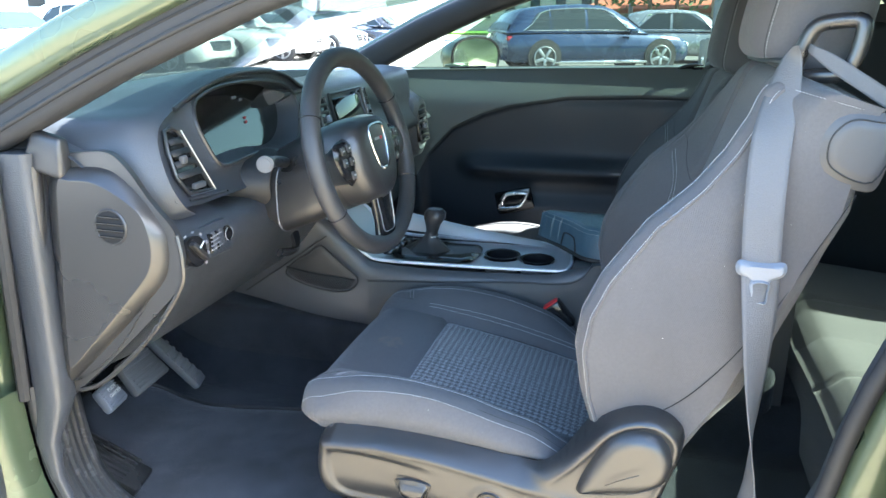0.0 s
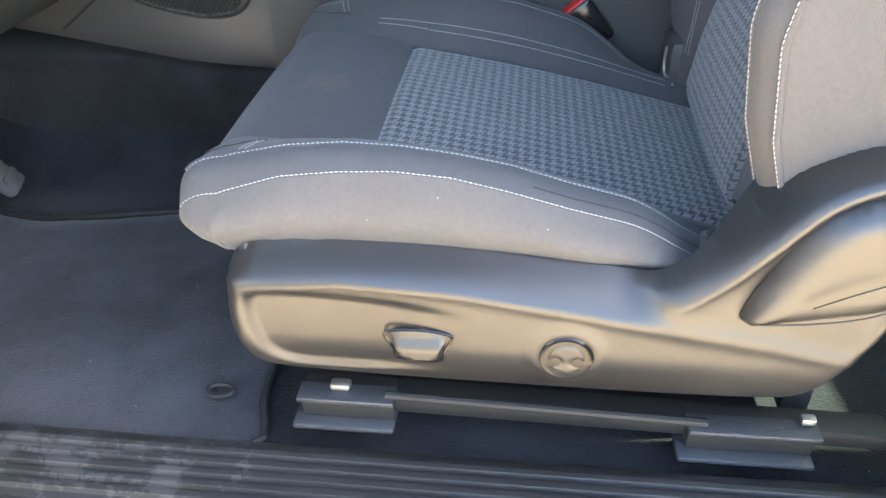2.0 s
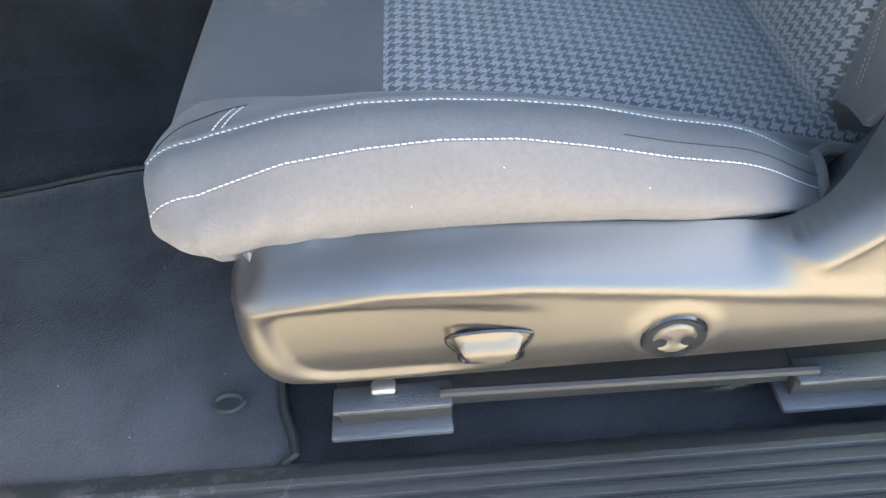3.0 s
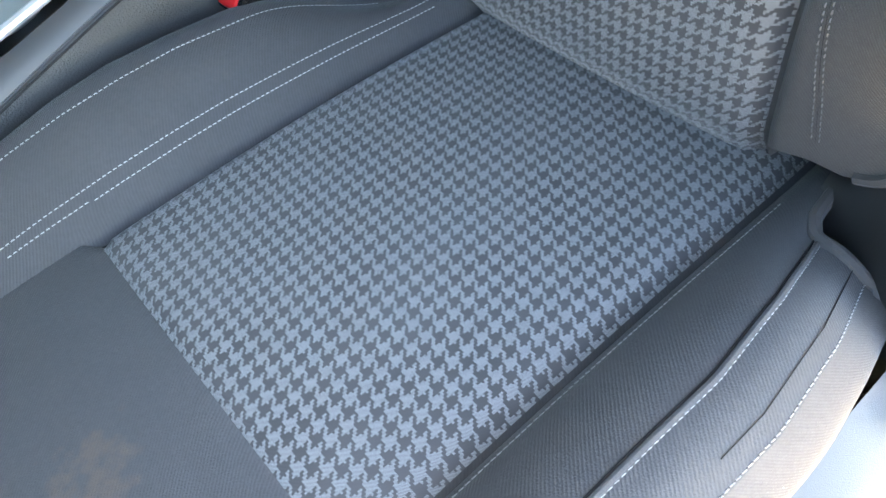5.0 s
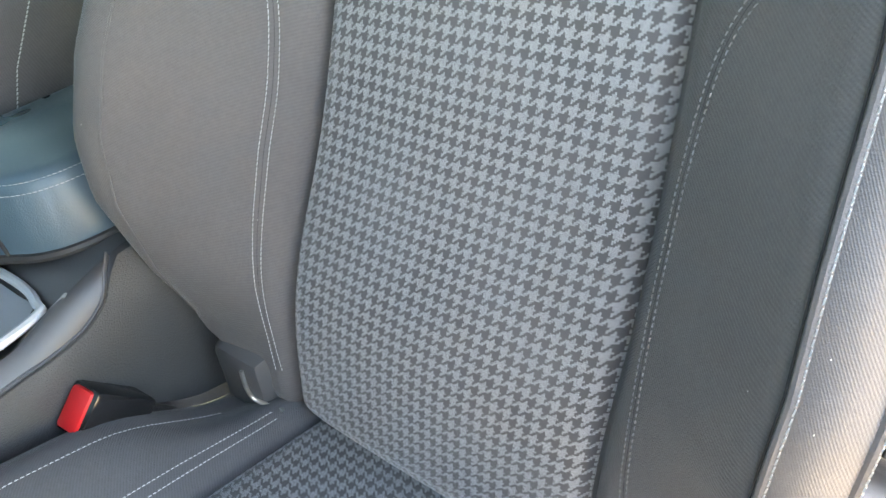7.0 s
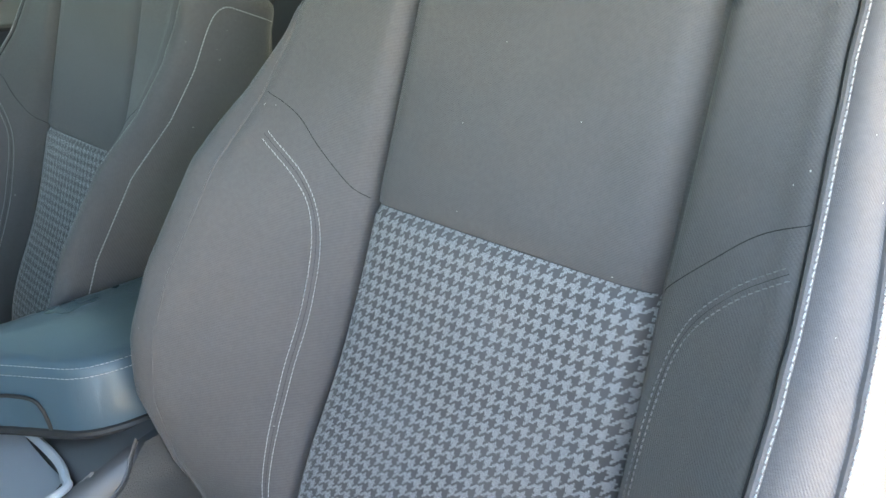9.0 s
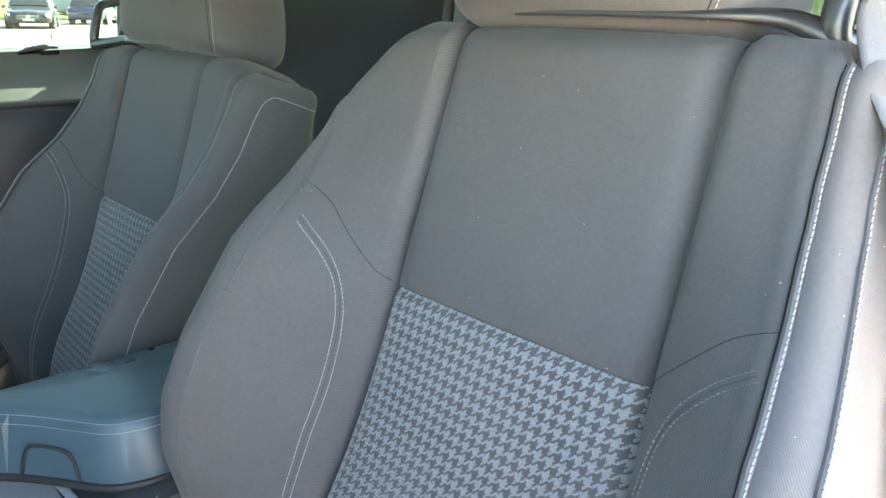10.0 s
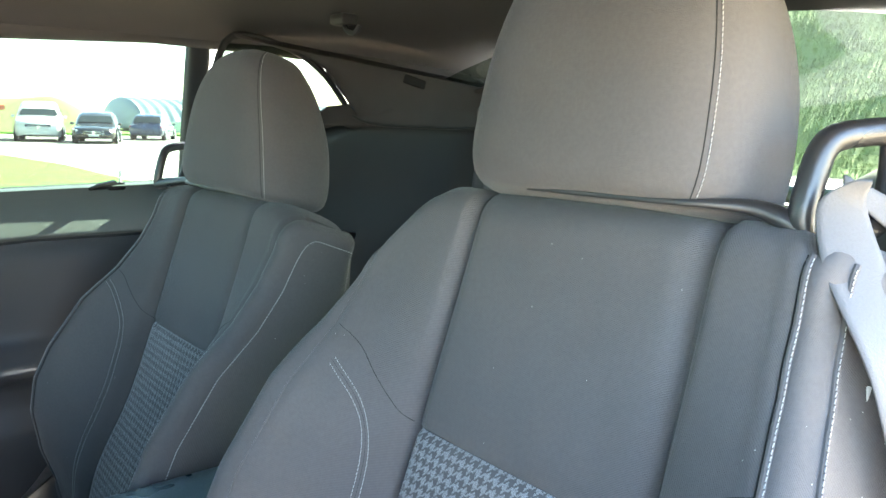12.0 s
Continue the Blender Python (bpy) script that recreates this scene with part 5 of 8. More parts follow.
for nm, mt, lab, secs, cap in (("housing", PAINT, "olive green housing", ((-0.13, 0.03, 0.02), (-0.115, 0.07, 0.045), (-0.07, 0.098, 0.062), (-0.02, 0.110, 0.070), (0.0, 0.110, 0.071)), True), ("mirror_rim", PLASTIC_GLOSS, "black rim", ((0.0, 0.110, 0.071), (0.005, 0.106, 0.068), (0.001, 0.098, 0.062)), False), ("mirror_glass", MIRROR_GLASS, "pale mirror glass", ((0.001, 0.099, 0.063), (0.0025, 0.05, 0.03), (0.003, 0.001, 0.001)), False)):
    loft(nm, [[MM @ Vector((dx, w * math.copysign(abs(math.cos(q)) ** 0.8, math.cos(q)), h * math.copysign(abs(math.sin(q)) ** 0.8, math.sin(q)))) for q in (2 * math.pi * k / 28 for k in range(28))] for dx, w, h in secs], mt, mir, lab, caps=cap)
box("mirror_foot", (-0.62, 0.87, 1.085), (0.06, 0.12, 0.03), PAINT, mir, bevel=0.01)

# driver's door, standing open on its front hinge
DM = Matrix.Translation((-0.955, -0.835, 0)) @ Matrix.Rotation(radians(-66), 4, "Z")
door2 = struct(thing("door_2", (-0.955, -0.835, 0.35), "dark grained plastic driver door, swung wide open", "car door"), "dark grained plastic driver door, swung wide open", "car door")
grid("door_panel", lambda a, b: DM @ Vector((0.02 + 1.16 * a, 0.765 - door_y(-0.84 + 1.16 * a, 0.40 + 0.685 * b), 0.40 + 0.685 * b)), 50, 40, PLASTIC_SOFT, door2, "dark grained plastic door panel", flip=True)
grid("door_skin", lambda a, b: DM @ Vector((0.0 + 1.20 * a, -0.10 - 0.05 * math.sin(math.pi * b), 0.30 + 0.79 * b)), 20, 12, PAINT, door2, "olive green painted door skin", flip=False, thick=0.01)
for nm, pts in (("door_top", ((0.0, 1.085), (1.20, 1.095))),):
    tube(nm, [DM @ Vector((x, -0.055, z)) for x, z in pts], 0.055, PLASTIC_SOFT, door2, "black door top", sides=12, flat=0.25)
for x in (0.0, 1.20):
    grid("door_edge", lambda a, b, x=x: DM @ Vector((x, -0.10 + 0.12 * a, 0.30 + 0.78 * b)), 3, 8, PAINT, door2, "olive green painted door edge", thick=0.004)


# ---- dashboard ----
dash = thing("dashboard", (-1.0, 0, 0.95), "dark charcoal soft-touch dashboard with instrument hood", "dashboard")


def dash_profile(y):
    """Windscreen base, top, face, knee panel and underside at y."""
    k = ease((abs(y) - 0.60) / 0.15)
    mid = ease((0.26 - abs(y)) / 0.08)
    drv = ease((-0.08 - y) / 0.05)
    dx = 0.02 * k
    knee = -0.645 - 0.10 * k * 0.2 - 0.06 * (1 - drv) * (1 - mid)
    pts = [(-1.44, 1.058), (-1.20, 1.080), (-0.98, 1.088), (-0.84 - dx, 1.086 - 0.012 * k), (-0.775 - dx, 1.070 - 0.015 * k), (-0.735 - dx, 1.035 - 0.01 * k), (-0.712, 0.995), (-0.700, 0.960), (-0.672, 0.935), (knee, 0.905), (knee - 0.012, 0.86), (knee - 0.05, 0.80), (knee - 0.105, 0.735), (knee - 0.20, 0.675), (-1.05, 0.655), (-1.44, 0.66)]
    up = ease((y + 0.26) / 0.06) * (1 - k)
    lift = {1.080: (0.0, -0.03), 1.088: (0.0, -0.018), 1.086: (0.0, 0.018), 1.070: (0.015, 0.036), 1.035: (0.022, 0.058), 0.995: (0.010, 0.050), 0.960: (0.0, 0.035)}
    pts = [(x + up * lift[z][0], z + up * lift[z][1]) if z in lift else (x, z) for x, z in pts] if k == 0 else pts
    if drv > 0:
        pts = [(x - (0.10 * drv * ease((0.56 + y) / 0.04) if 0.96 <= z <= 1.088 and x > -0.90 else 0), z) for x, z in pts]
    return pts


ys = [-0.742 + 1.484 * i / 72 for i in range(73)]
loft("dash_body", [smooth_line([(x, y, z) for x, z in dash_profile(y)], 4) for y in ys], PLASTIC_SOFT, dash, "charcoal soft-touch dashboard skin", closed=False)

# instrument hood: the brow runs over the cluster and the side vent, swept forward
def fascia_x(z):
    return -0.680 - 0.35 * (z - 1.0)


BROW = [(-0.637, 0.950), (-0.656, 0.966), (-0.668, 1.0), (-0.665, 1.045), (-0.648, 1.080), (-0.610, 1.100), (-0.537, 1.122), (-0.478, 1.135), (-0.407, 1.146), (-0.336, 1.149), (-0.235, 1.144), (-0.175, 1.130), (-0.137, 1.108), (-0.110, 1.100), (-0.080, 1.097)]
brow_l = smooth_line([(fascia_x(z) + 0.004, y, z) for y, z in BROW], 6)


def hood(a, b):
    i = a * (len(brow_l) - 1)
    p = brow_l[int(i)].lerp(brow_l[min(int(i) + 1, len(brow_l) - 1)], i - int(i))
    q = Vector((-1.16, -0.38 + (p.y + 0.38) * 1.26, min(p.z, 1.082)))
    z = p.z + (q.z - p.z) * (b ** 1.35)
    flank = ease((-0.59 - p.y) / 0.06)
    reach = 0.010 + 0.020 * flank
    roll = reach * (1 - math.sqrt(max(0, 1 - (1 - min(1, b / (0.06 + 0.10 * flank))) ** 2)))
    out = Vector((0, p.y + 0.38, (p.z - 1.0) * 1.6))
    out = out.normalized() if out.length > 1e-6 else Vector((0, 0, 1))
    return Vector((p.x + (q.x - p.x) * b, p.y + (q.y - p.y) * b, z)) + out * (reach - roll)


grid("instrument_hood", hood, 84, 24, PLASTIC_SOFT, dash, "charcoal instrument hood")
tube("hood_rim", brow_l[32:], 0.0045, PLASTIC, dash, "charcoal hood rim", sides=8)


def around(pts, n, cy, cz):
    """n points of the outline pts (y, z), at even angles round (cy, cz)."""
    ring = smooth_line([(y, z, 0) for y, z in pts], 10, True)
    angs = [math.atan2(p.y - cz, p.x - cy) % (2 * math.pi) for p in ring]
    rad = [math.hypot(p.x - cy, p.y - cz) for p in ring]
    order = sorted(range(len(ring)), key=lambda k: angs[k])
    xs, rs = [angs[k] for k in order], [rad[k] for k in order]
    xs, rs = [xs[-1] - 2 * math.pi] + xs + [xs[0] + 2 * math.pi], [rs[-1]] + rs + [rs[0]]
    return [(cy + interp(q, xs, rs) * math.cos(q), cz + interp(q, xs, rs) * math.sin(q)) for q in (2 * math.pi * k / n for k in range(n))]


CY, CZ = -0.350, 1.060
F_OUT = around([(y, z) for y, z in BROW[1:]] + [(-0.095, 1.03), (-0.110, 0.975), (-0.20, 0.958), (-0.36, 0.956), (-0.53, 0.958)], 120, CY, CZ)
F_IN = around([(-0.532, 1.106), (-0.505, 1.120), (-0.440, 1.131), (-0.350, 1.133), (-0.259, 1.127), (-0.192, 1.112), (-0.170, 1.080), (-0.190, 1.035), (-0.235, 1.005), (-0.290, 0.996), (-0.36, 1.004), (-0.43, 1.006), (-0.504, 1.003), (-0.526, 1.012), (-0.537, 1.043), (-0.543, 1.076)], 120, CY, CZ)
rows_f = []
for k in (0.0, 0.12, 0.3, 0.5, 0.7, 0.85, 0.95, 1.0):
    rows_f.append([Vector((fascia_x(z) - 0.006 * math.sin(math.pi * k) ** 0.7 + 0.003 * ease((k - 0.85) / 0.15), y, z)) for y, z in ((o[0] + (i[0] - o[0]) * k, o[1] + (i[1] - o[1]) * k) for o, i in zip(F_OUT, F_IN))])
loft("cluster_fascia", [r + r[:1] for r in rows_f], PLASTIC_SOFT, dash, "charcoal fascia round the cluster", closed=False)
F_BACK = [(CY + (y - CY) * 0.93 + 0.004, CZ + (z - CZ) * 0.90) for y, z in F_IN]
tun = []
for k in (0.0, 0.08, 0.3, 0.7, 1.0):
    tun.append([Vector((fascia_x(z) + 0.003 - 0.052 * k, y, z)) for y, z in ((i[0] + (f[0] - i[0]) * k, i[1] + (f[1] - i[1]) * k) for i, f in zip(F_IN, F_BACK))])
loft("hood_inner", [r + r[:1] for r in tun], PLASTIC_SOFT, dash, "black inner hood", closed=False)
tube("inner_rim", [Vector((fascia_x(z) + 0.0025, y, z)) for y, z in F_IN], 0.0035, PLASTIC, dash, "charcoal inner rim", sides=8, closed=True)
cluster = mesh("cluster_lens", [Vector((fascia_x(z) - 0.046, y, z)) for y, z in F_BACK], [tuple(range(len(F_BACK)))], SCREEN, dash, "glossy dark instrument lens reflecting the sky", smooth=False, fix=True)


for y, z, w in ((-0.488, 1.106, 0.008), (-0.470, 1.108, 0.008), (-0.330, 1.100, 0.014), (-0.310, 1.094, 0.010), (-0.318, 1.060, 0.004), (-0.320, 1.052, 0.004)):
    box("warning_light", (fascia_x(z) - 0.044, y, z), (0.002, w, 0.005), RED if w < 0.005 else GREY_PLASTIC, cluster, "small telltale", bevel=0)
# hood base in front of the driver, round the column
loft("column_cover", [[Vector((x, -0.378 + w * math.copysign(abs(math.cos(q)) ** 0.55, math.cos(q)), zc + h * math.copysign(abs(math.sin(q)) ** 0.55, math.sin(q)))) for q in (2 * math.pi * k / 36 for k in range(36))] for x, w, zc, h in ((-0.700, 0.050, 0.945, 0.050), (-0.640, 0.062, 0.932, 0.055), (-0.622, 0.072, 0.930, 0.062), (-0.612, 0.076, 0.930, 0.066), (-0.560, 0.080, 0.950, 0.066), (-0.520, 0.084, 0.968, 0.066), (-0.512, 0.082, 0.971, 0.064))], PLASTIC, dash, "charcoal steering column cover")
tube("column_seam", [Vector((-0.614, -0.378 + 0.0768 * math.copysign(abs(math.cos(q)) ** 0.55, math.cos(q)), 0.930 + 0.0668 * math.copysign(abs(math.sin(q)) ** 0.55, math.sin(q)))) for q in (2 * math.pi * k / 36 for k in range(36))], 0.0012, GREY_PLASTIC, dash, "pale moulding line round the column", sides=5, closed=True)
loft("column_gaiter", [[Vector((x, -0.378 + w * math.cos(q), 0.955 + h * math.sin(q) + 0.003 * math.sin(k * 2.5))) for q in (2 * math.pi * j / 28 for j in range(28))] for k, (x, w, h) in enumerate(((-0.735, 0.120, 0.045), (-0.720, 0.112, 0.050), (-0.700, 0.104, 0.050), (-0.680, 0.094, 0.052), (-0.655, 0.084, 0.052), (-0.630, 0.072, 0.052)))], RUBBER, dash, "black folded gaiter behind the column")
STALK = surface("stalk_plastic", (0.09, 0.09, 0.093), 0.45, var=0.08, bump=0.0)
st = tube("indicator_stalk", smooth_line([(-0.60, -0.44, 1.0), (-0.575, -0.52, 1.018), (-0.562, -0.572, 1.025)], 5), 0.010, PLASTIC, dash, "black indicator stalk", sides=10)
disc("stalk_cap", (-0.559, -0.584, 1.026), 0.0135, 0.022, STALK, st, "grey stalk end cap", (0.35, -0.93, 0.1), bevel=0.004)
tube("tilt_lever", smooth_line([(-0.60, -0.42, 0.86), (-0.575, -0.47, 0.848), (-0.585, -0.51, 0.853)], 5), 0.010, PLASTIC_GLOSS, dash, "black tilt lever", sides=8, flat=0.6)


def vent(at, w, h, rot, n, name="air_vent", label="black air vent with slats", bez=CHROME):
    M = pose(*at, *rot)
    body = part(name, (lambda bm: (bm.transform(M), bm)[1])(box_bm((0.03, w, h), 0.008)), PLASTIC_GLOSS, dash, label)
    corners = [M @ Vector((0.016, y, z)) for y, z in ((-w / 2, -h / 2), (w / 2, -h / 2), (w / 2, h / 2), (-w / 2, h / 2))]
    tube("vent_bezel", smooth_line(corners, 1, True), 0.003, bez, body, "bright bezel" if bez is CHROME else "black bezel", sides=6, closed=True)
    for k in range(n):
        bm = box_bm((0.014, w * 0.86, 0.006), 0.002)
        bm.transform(M @ pose(0.014, 0, h * ((k + 0.5) / n - 0.5) * 0.82, 0, 20, 0))
        part("slat", bm, PLASTIC, body, "black vent slat")
    bm = box_bm((0.016, 0.014, 0.016), 0.003)
    bm.transform(M @ pose(0.020, 0, -h * 0.02))
    part("vent_tab", bm, GREY_PLASTIC, body, "grey vent tab")
    return body


VO = [(-0.616, 1.083), (-0.634, 1.079), (-0.644, 1.048), (-0.648, 1.009), (-0.633, 0.982), (-0.571, 0.978), (-0.601, 1.076)]
VC = [Vector((fascia_x(z) + 0.004, y, z)) for y, z in VO]
side_v = mesh("air_vent", [p - Vector((0.003, 0, 0)) for p in VC], [tuple(range(len(VC)))], PLASTIC_GLOSS, dash, "slanted black air vent", smooth=False)
tube("vent_bezel", VC, 0.0034, PLASTIC, side_v, "charcoal bezel", sides=8, closed=True)
tube("vent_trim", [VC[-1] + Vector((0.004, 0.004, 0)), VC[-2] + Vector((0.004, 0.004, -0.003)), VC[-3] + Vector((0.004, 0, -0.003))], 0.0014, SILVER, side_v, "thin satin line", sides=6)
for k in range(4):
    z = 1.060 - 0.017 * k
    ya = interp(-z, [-p[1] for p in VO[1:5]], [p[0] for p in VO[1:5]])
    yb = interp(-z, [-1.076, -0.978], [-0.601, -0.571])
    grid("slat", lambda a, b, z=z, ya=ya, yb=yb: (fascia_x(z) + 0.002 + 0.006 * b, ya + 0.004 + (yb - ya - 0.008) * a, z + 0.006 - 0.009 * b), 2, 2, RUBBER, side_v, "black vent slat", thick=0.002)
box("vent_tab", (fascia_x(1.034) + 0.010, -0.622, 1.034), (0.010, 0.013, 0.013), STALK, side_v, "grey vent tab", bevel=0.003)
box("vent_wheel", (fascia_x(0.990) + 0.006, -0.604, 0.990), (0.010, 0.030, 0.010), STALK, side_v, "grey vent shut-off wheel", bevel=0.003)
tube("fascia_line", [Vector((fascia_x(z) + 0.003, y, z)) for y, z in ((-0.637, 0.972), (-0.585, 0.967), (-0.532, 0.965))], 0.0022, PLASTIC, dash, "raised fascia edge", sides=6)
vent((-0.680, -0.112, 1.030), 0.046, 0.095, (0, -16, 0), 5, bez=PLASTIC)
vent((-0.690, 0.150, 1.025), 0.060, 0.095, (0, -16, 0), 5, bez=PLASTIC)
vent((-0.686, 0.640, 0.918), 0.082, 0.100, (0, -8, 0), 4, bez=PLASTIC)
loft("vent_pod", [[Vector((x, 0.640 + w * math.copysign(abs(math.cos(q)) ** 0.8, math.cos(q)), 0.915 + h * math.copysign(abs(math.sin(q)) ** 0.8, math.sin(q)))) for q in (2 * math.pi * k / 32 for k in range(32))] for x, w, h in ((-0.86, 0.075, 0.100), (-0.76, 0.088, 0.108), (-0.71, 0.086, 0.104), (-0.682, 0.074, 0.090), (-0.674, 0.056, 0.070), (-0.680, 0.050, 0.062))], PLASTIC_SOFT, dash, "charcoal rounded dashboard end round the vent")
stack = box("dash_centre", (-0.722, 0.015, 0.950), (0.09, 0.36, 0.28), PLASTIC, dash, "charcoal centre stack", bevel=0.02, rot=(0, -16, 0))
box("radio_screen", (-0.664, 0.020, 1.042), (0.008, 0.165, 0.062), SCREEN, stack, "glossy dark radio screen", bevel=0.003, rot=(0, -16, 0))
box("climate_panel", (-0.650, 0.0, 0.885), (0.01, 0.25, 0.07), PLASTIC_GLOSS, stack, "gloss black climate panel", bevel=0.003, rot=(0, -16, 0))
for y in (-0.09, 0, 0.09):
    disc("climate_knob", (-0.640, y, 0.885), 0.019, 0.024, PLASTIC, stack, "charcoal rotary knob", (1, 0, 0.28), bevel=0.003)
tube("stack_bezel", smooth_line([(-0.646, -0.078, 0.985), (-0.646, 0.112, 0.985), (-0.672, 0.112, 1.084), (-0.672, -0.078, 1.084)], 1, True), 0.004, PLASTIC, stack, "charcoal screen bezel", sides=6, closed=True)
tube("glovebox_gap", smooth_line([(-0.712, 0.27, 0.90), (-0.708, 0.45, 0.905), (-0.715, 0.66, 0.90)], 5), 0.003, PLASTIC_GLOSS, dash, "glovebox gap", sides=5)

# light switch panel left of the column
box("switch_panel", (-0.663, -0.635, 0.898), (0.02, 0.155, 0.058), PLASTIC_SOFT, dash, "charcoal switch panel", bevel=0.009, rot=(0, -10, -6))
STALK_PRINT = surface("grey_print", (0.26, 0.26, 0.27), 0.6, var=0.05, bump=0.0)
KM = pose(-0.650, -0.668, 0.898, 0, -10, -8)
kn = disc("headlight_knob", tuple(KM @ Vector((0.002, 0, 0))), 0.0245, 0.014, PLASTIC_GLOSS, dash, "black rotary headlight knob", tuple(KM.to_3x3() @ Vector((1, 0, 0))), bevel=0.003)
bm = box_bm((0.016, 0.009, 0.040), 0.003)
bm.transform(KM @ pose(0.012, 0, 0, 38, 0, 0))
part("knob_grip", bm, PLASTIC, kn, "ribbed grip")
for k in range(8):
    q = radians(-95 + 34 * k)
    bm = box_bm((0.0012, 0.0052, 0.0034), 0)
    bm.transform(KM @ pose(0.0042, 0.0300 * math.sin(q), 0.0300 * math.cos(q), -math.degrees(q), 0, 0))
    part("knob_mark", bm, STALK_PRINT, kn, "white print mark")
tube("knob_pointer", [KM @ Vector((0.0205, -0.004, 0.006)), KM @ Vector((0.0205, 0.007, 0.014))], 0.0012, WHITE_PRINT, kn, "white pointer", sides=4)
for k in range(4):
    wheel_d = box("dimmer_wheel", (-0.649 - 0.0012 * k, -0.624 + 0.0105 * k, 0.8985), (0.012, 0.0075, 0.032), STALK if k % 2 else PLASTIC_GLOSS, dash, "ridged dimmer wheel", bevel=0.002)
    for j in range(4):
        box("ridge", (-0.6425 - 0.0012 * k, -0.624 + 0.0105 * k, 0.888 + 0.007 * j), (0.002, 0.0065, 0.0016), STALK_PRINT, wheel_d, bevel=0)
disc("boot_button", (-0.648, -0.574, 0.902), 0.013, 0.010, PLASTIC_GLOSS, dash, "round black button", (1, -0.1, 0.2), bevel=0.002)
for q0 in (-70, 110):
    tube("button_ring", [(-0.642, -0.574 + 0.0115 * math.cos(q), 0.902 + 0.0115 * math.sin(q)) for q in (radians(q0 + 140 * k / 10) for k in range(11))], 0.0008, STALK_PRINT, dash, "grey printed arc", sides=5)

# end cap of the dashboard beside the door
END = [(-0.82, 1.03), (-0.787, 1.038), (-0.735, 1.038), (-0.703, 1.021), (-0.668, 0.985), (-0.648, 0.952), (-0.643, 0.927), (-0.646, 0.899), (-0.66, 0.869), (-0.714, 0.812), (-0.778, 0.749), (-0.847, 0.685), (-0.86, 0.681), (-0.866, 0.704), (-0.86, 0.794), (-0.848, 0.917), (-0.838, 1.005)]
FLAT = [(-0.802, 1.019), (-0.782, 1.022), (-0.744, 1.021), (-0.705, 1.005), (-0.672, 0.982), (-0.66, 0.954), (-0.658, 0.925), (-0.664, 0.899), (-0.681, 0.874), (-0.734, 0.816), (-0.784, 0.764), (-0.829, 0.718), (-0.835, 0.723), (-0.83, 0.778), (-0.82, 0.881), (-0.811, 0.961)]




def ring_of(poly, n=140):
    """The smoothed outline as n evenly spaced points."""
    ln = smooth_line([(a, b, 0) for a, b in poly], 8, True)
    ln.append(ln[0])
    ds = np.cumsum([0.0] + [(q - p).length for p, q in zip(ln, ln[1:])])
    return [Vector((interp(t, ds, [p.x for p in ln]), interp(t, ds, [p.y for p in ln]), 0)) for t in (ds[-1] * k / n for k in range(n))]


E_R, F_R = ring_of(END), ring_of(FLAT)
F_C = sum(F_R, Vector()) / len(F_R)
end = loft("end_cap", [[Vector((max(p.x, -0.872), -0.735 - h, p.y)) for p in (e.lerp(f, k) if k <= 1 else f.lerp(F_C, k - 1) for e, f in zip(E_R, F_R))] for k, h in ((-1.3, -0.010), (-1.25, 0.0005), (-0.6, 0.0015), (-0.03, 0.0020), (0.02, 0.004), (0.14, 0.0085), (0.35, 0.0130), (0.6, 0.0175), (0.84, 0.0214), (0.95, 0.0229), (1.0, 0.0232), (1.012, 0.0231), (1.08, 0.0229), (1.5, 0.0228))], PLASTIC, dash, "moulded charcoal end cap with bevelled edge")
disc("side_vent", (-0.721, -0.7560, 0.957), 0.026, 0.006, SEAM, end, "round black demister vent", (0, -1, 0), bevel=0.001)
tube("vent_ring", [(-0.721 + 0.026 * math.cos(q), -0.7580, 0.957 + 0.026 * math.sin(q)) for q in (2 * math.pi * k / 24 for k in range(24))], 0.0022, PLASTIC, end, "charcoal vent ring", sides=6, closed=True)
for k in range(4):
    z = -0.015 + 0.010 * k
    hw = math.sqrt(0.025 ** 2 - z * z)
    box("vent_slat", (-0.721, -0.7592, 0.957 + z), (2 * hw, 0.006, 0.0024), PLASTIC_GLOSS, end, "black slat", bevel=0.001)
tube("end_cap_line", smooth_line([(-0.628, -0.735, 0.945), (-0.622, -0.737, 0.905), (-0.632, -0.737, 0.86), (-0.70, -0.738, 0.77), (-0.79, -0.738, 0.688), (-0.84, -0.738, 0.665)], 8), 0.004, PLASTIC, dash, "raised edge", sides=6)
box("corner_cap", (-0.824, -0.744, 1.058), (0.078, 0.034, 0.060), PLASTIC, dash, "charcoal corner cap under the pillar", bevel=0.010, seg=3, rot=(0, 14, 0), taper=0.62)
tube("end_post", smooth_line([(-0.850, -0.752, 1.04), (-0.857, -0.756, 0.93), (-0.872, -0.757, 0.80), (-0.882, -0.755, 0.69)], 6), 0.014, PLASTIC, dash, "charcoal edge roll", sides=12)

# ---- steering wheel ----
WC, WT = Vector((-0.476, -0.378, 1.015)), radians(14.6)
sw = thing("steering_wheel", tuple(WC), "black leather steering wheel with three spokes", "steering wheel")
WN = Vector((math.cos(WT), 0, math.sin(WT)))
WU = Vector((-math.sin(WT), 0, math.cos(WT)))
WY = Vector((0, 1, 0))
YAW = radians(4.5)
WN, WY = WN * math.cos(YAW) - WY * math.sin(YAW), WY * math.cos(YAW) + WN * math.sin(YAW)


def wheel(y, u, n=0.0):
    return WC + WY * y + WU * u + WN * n


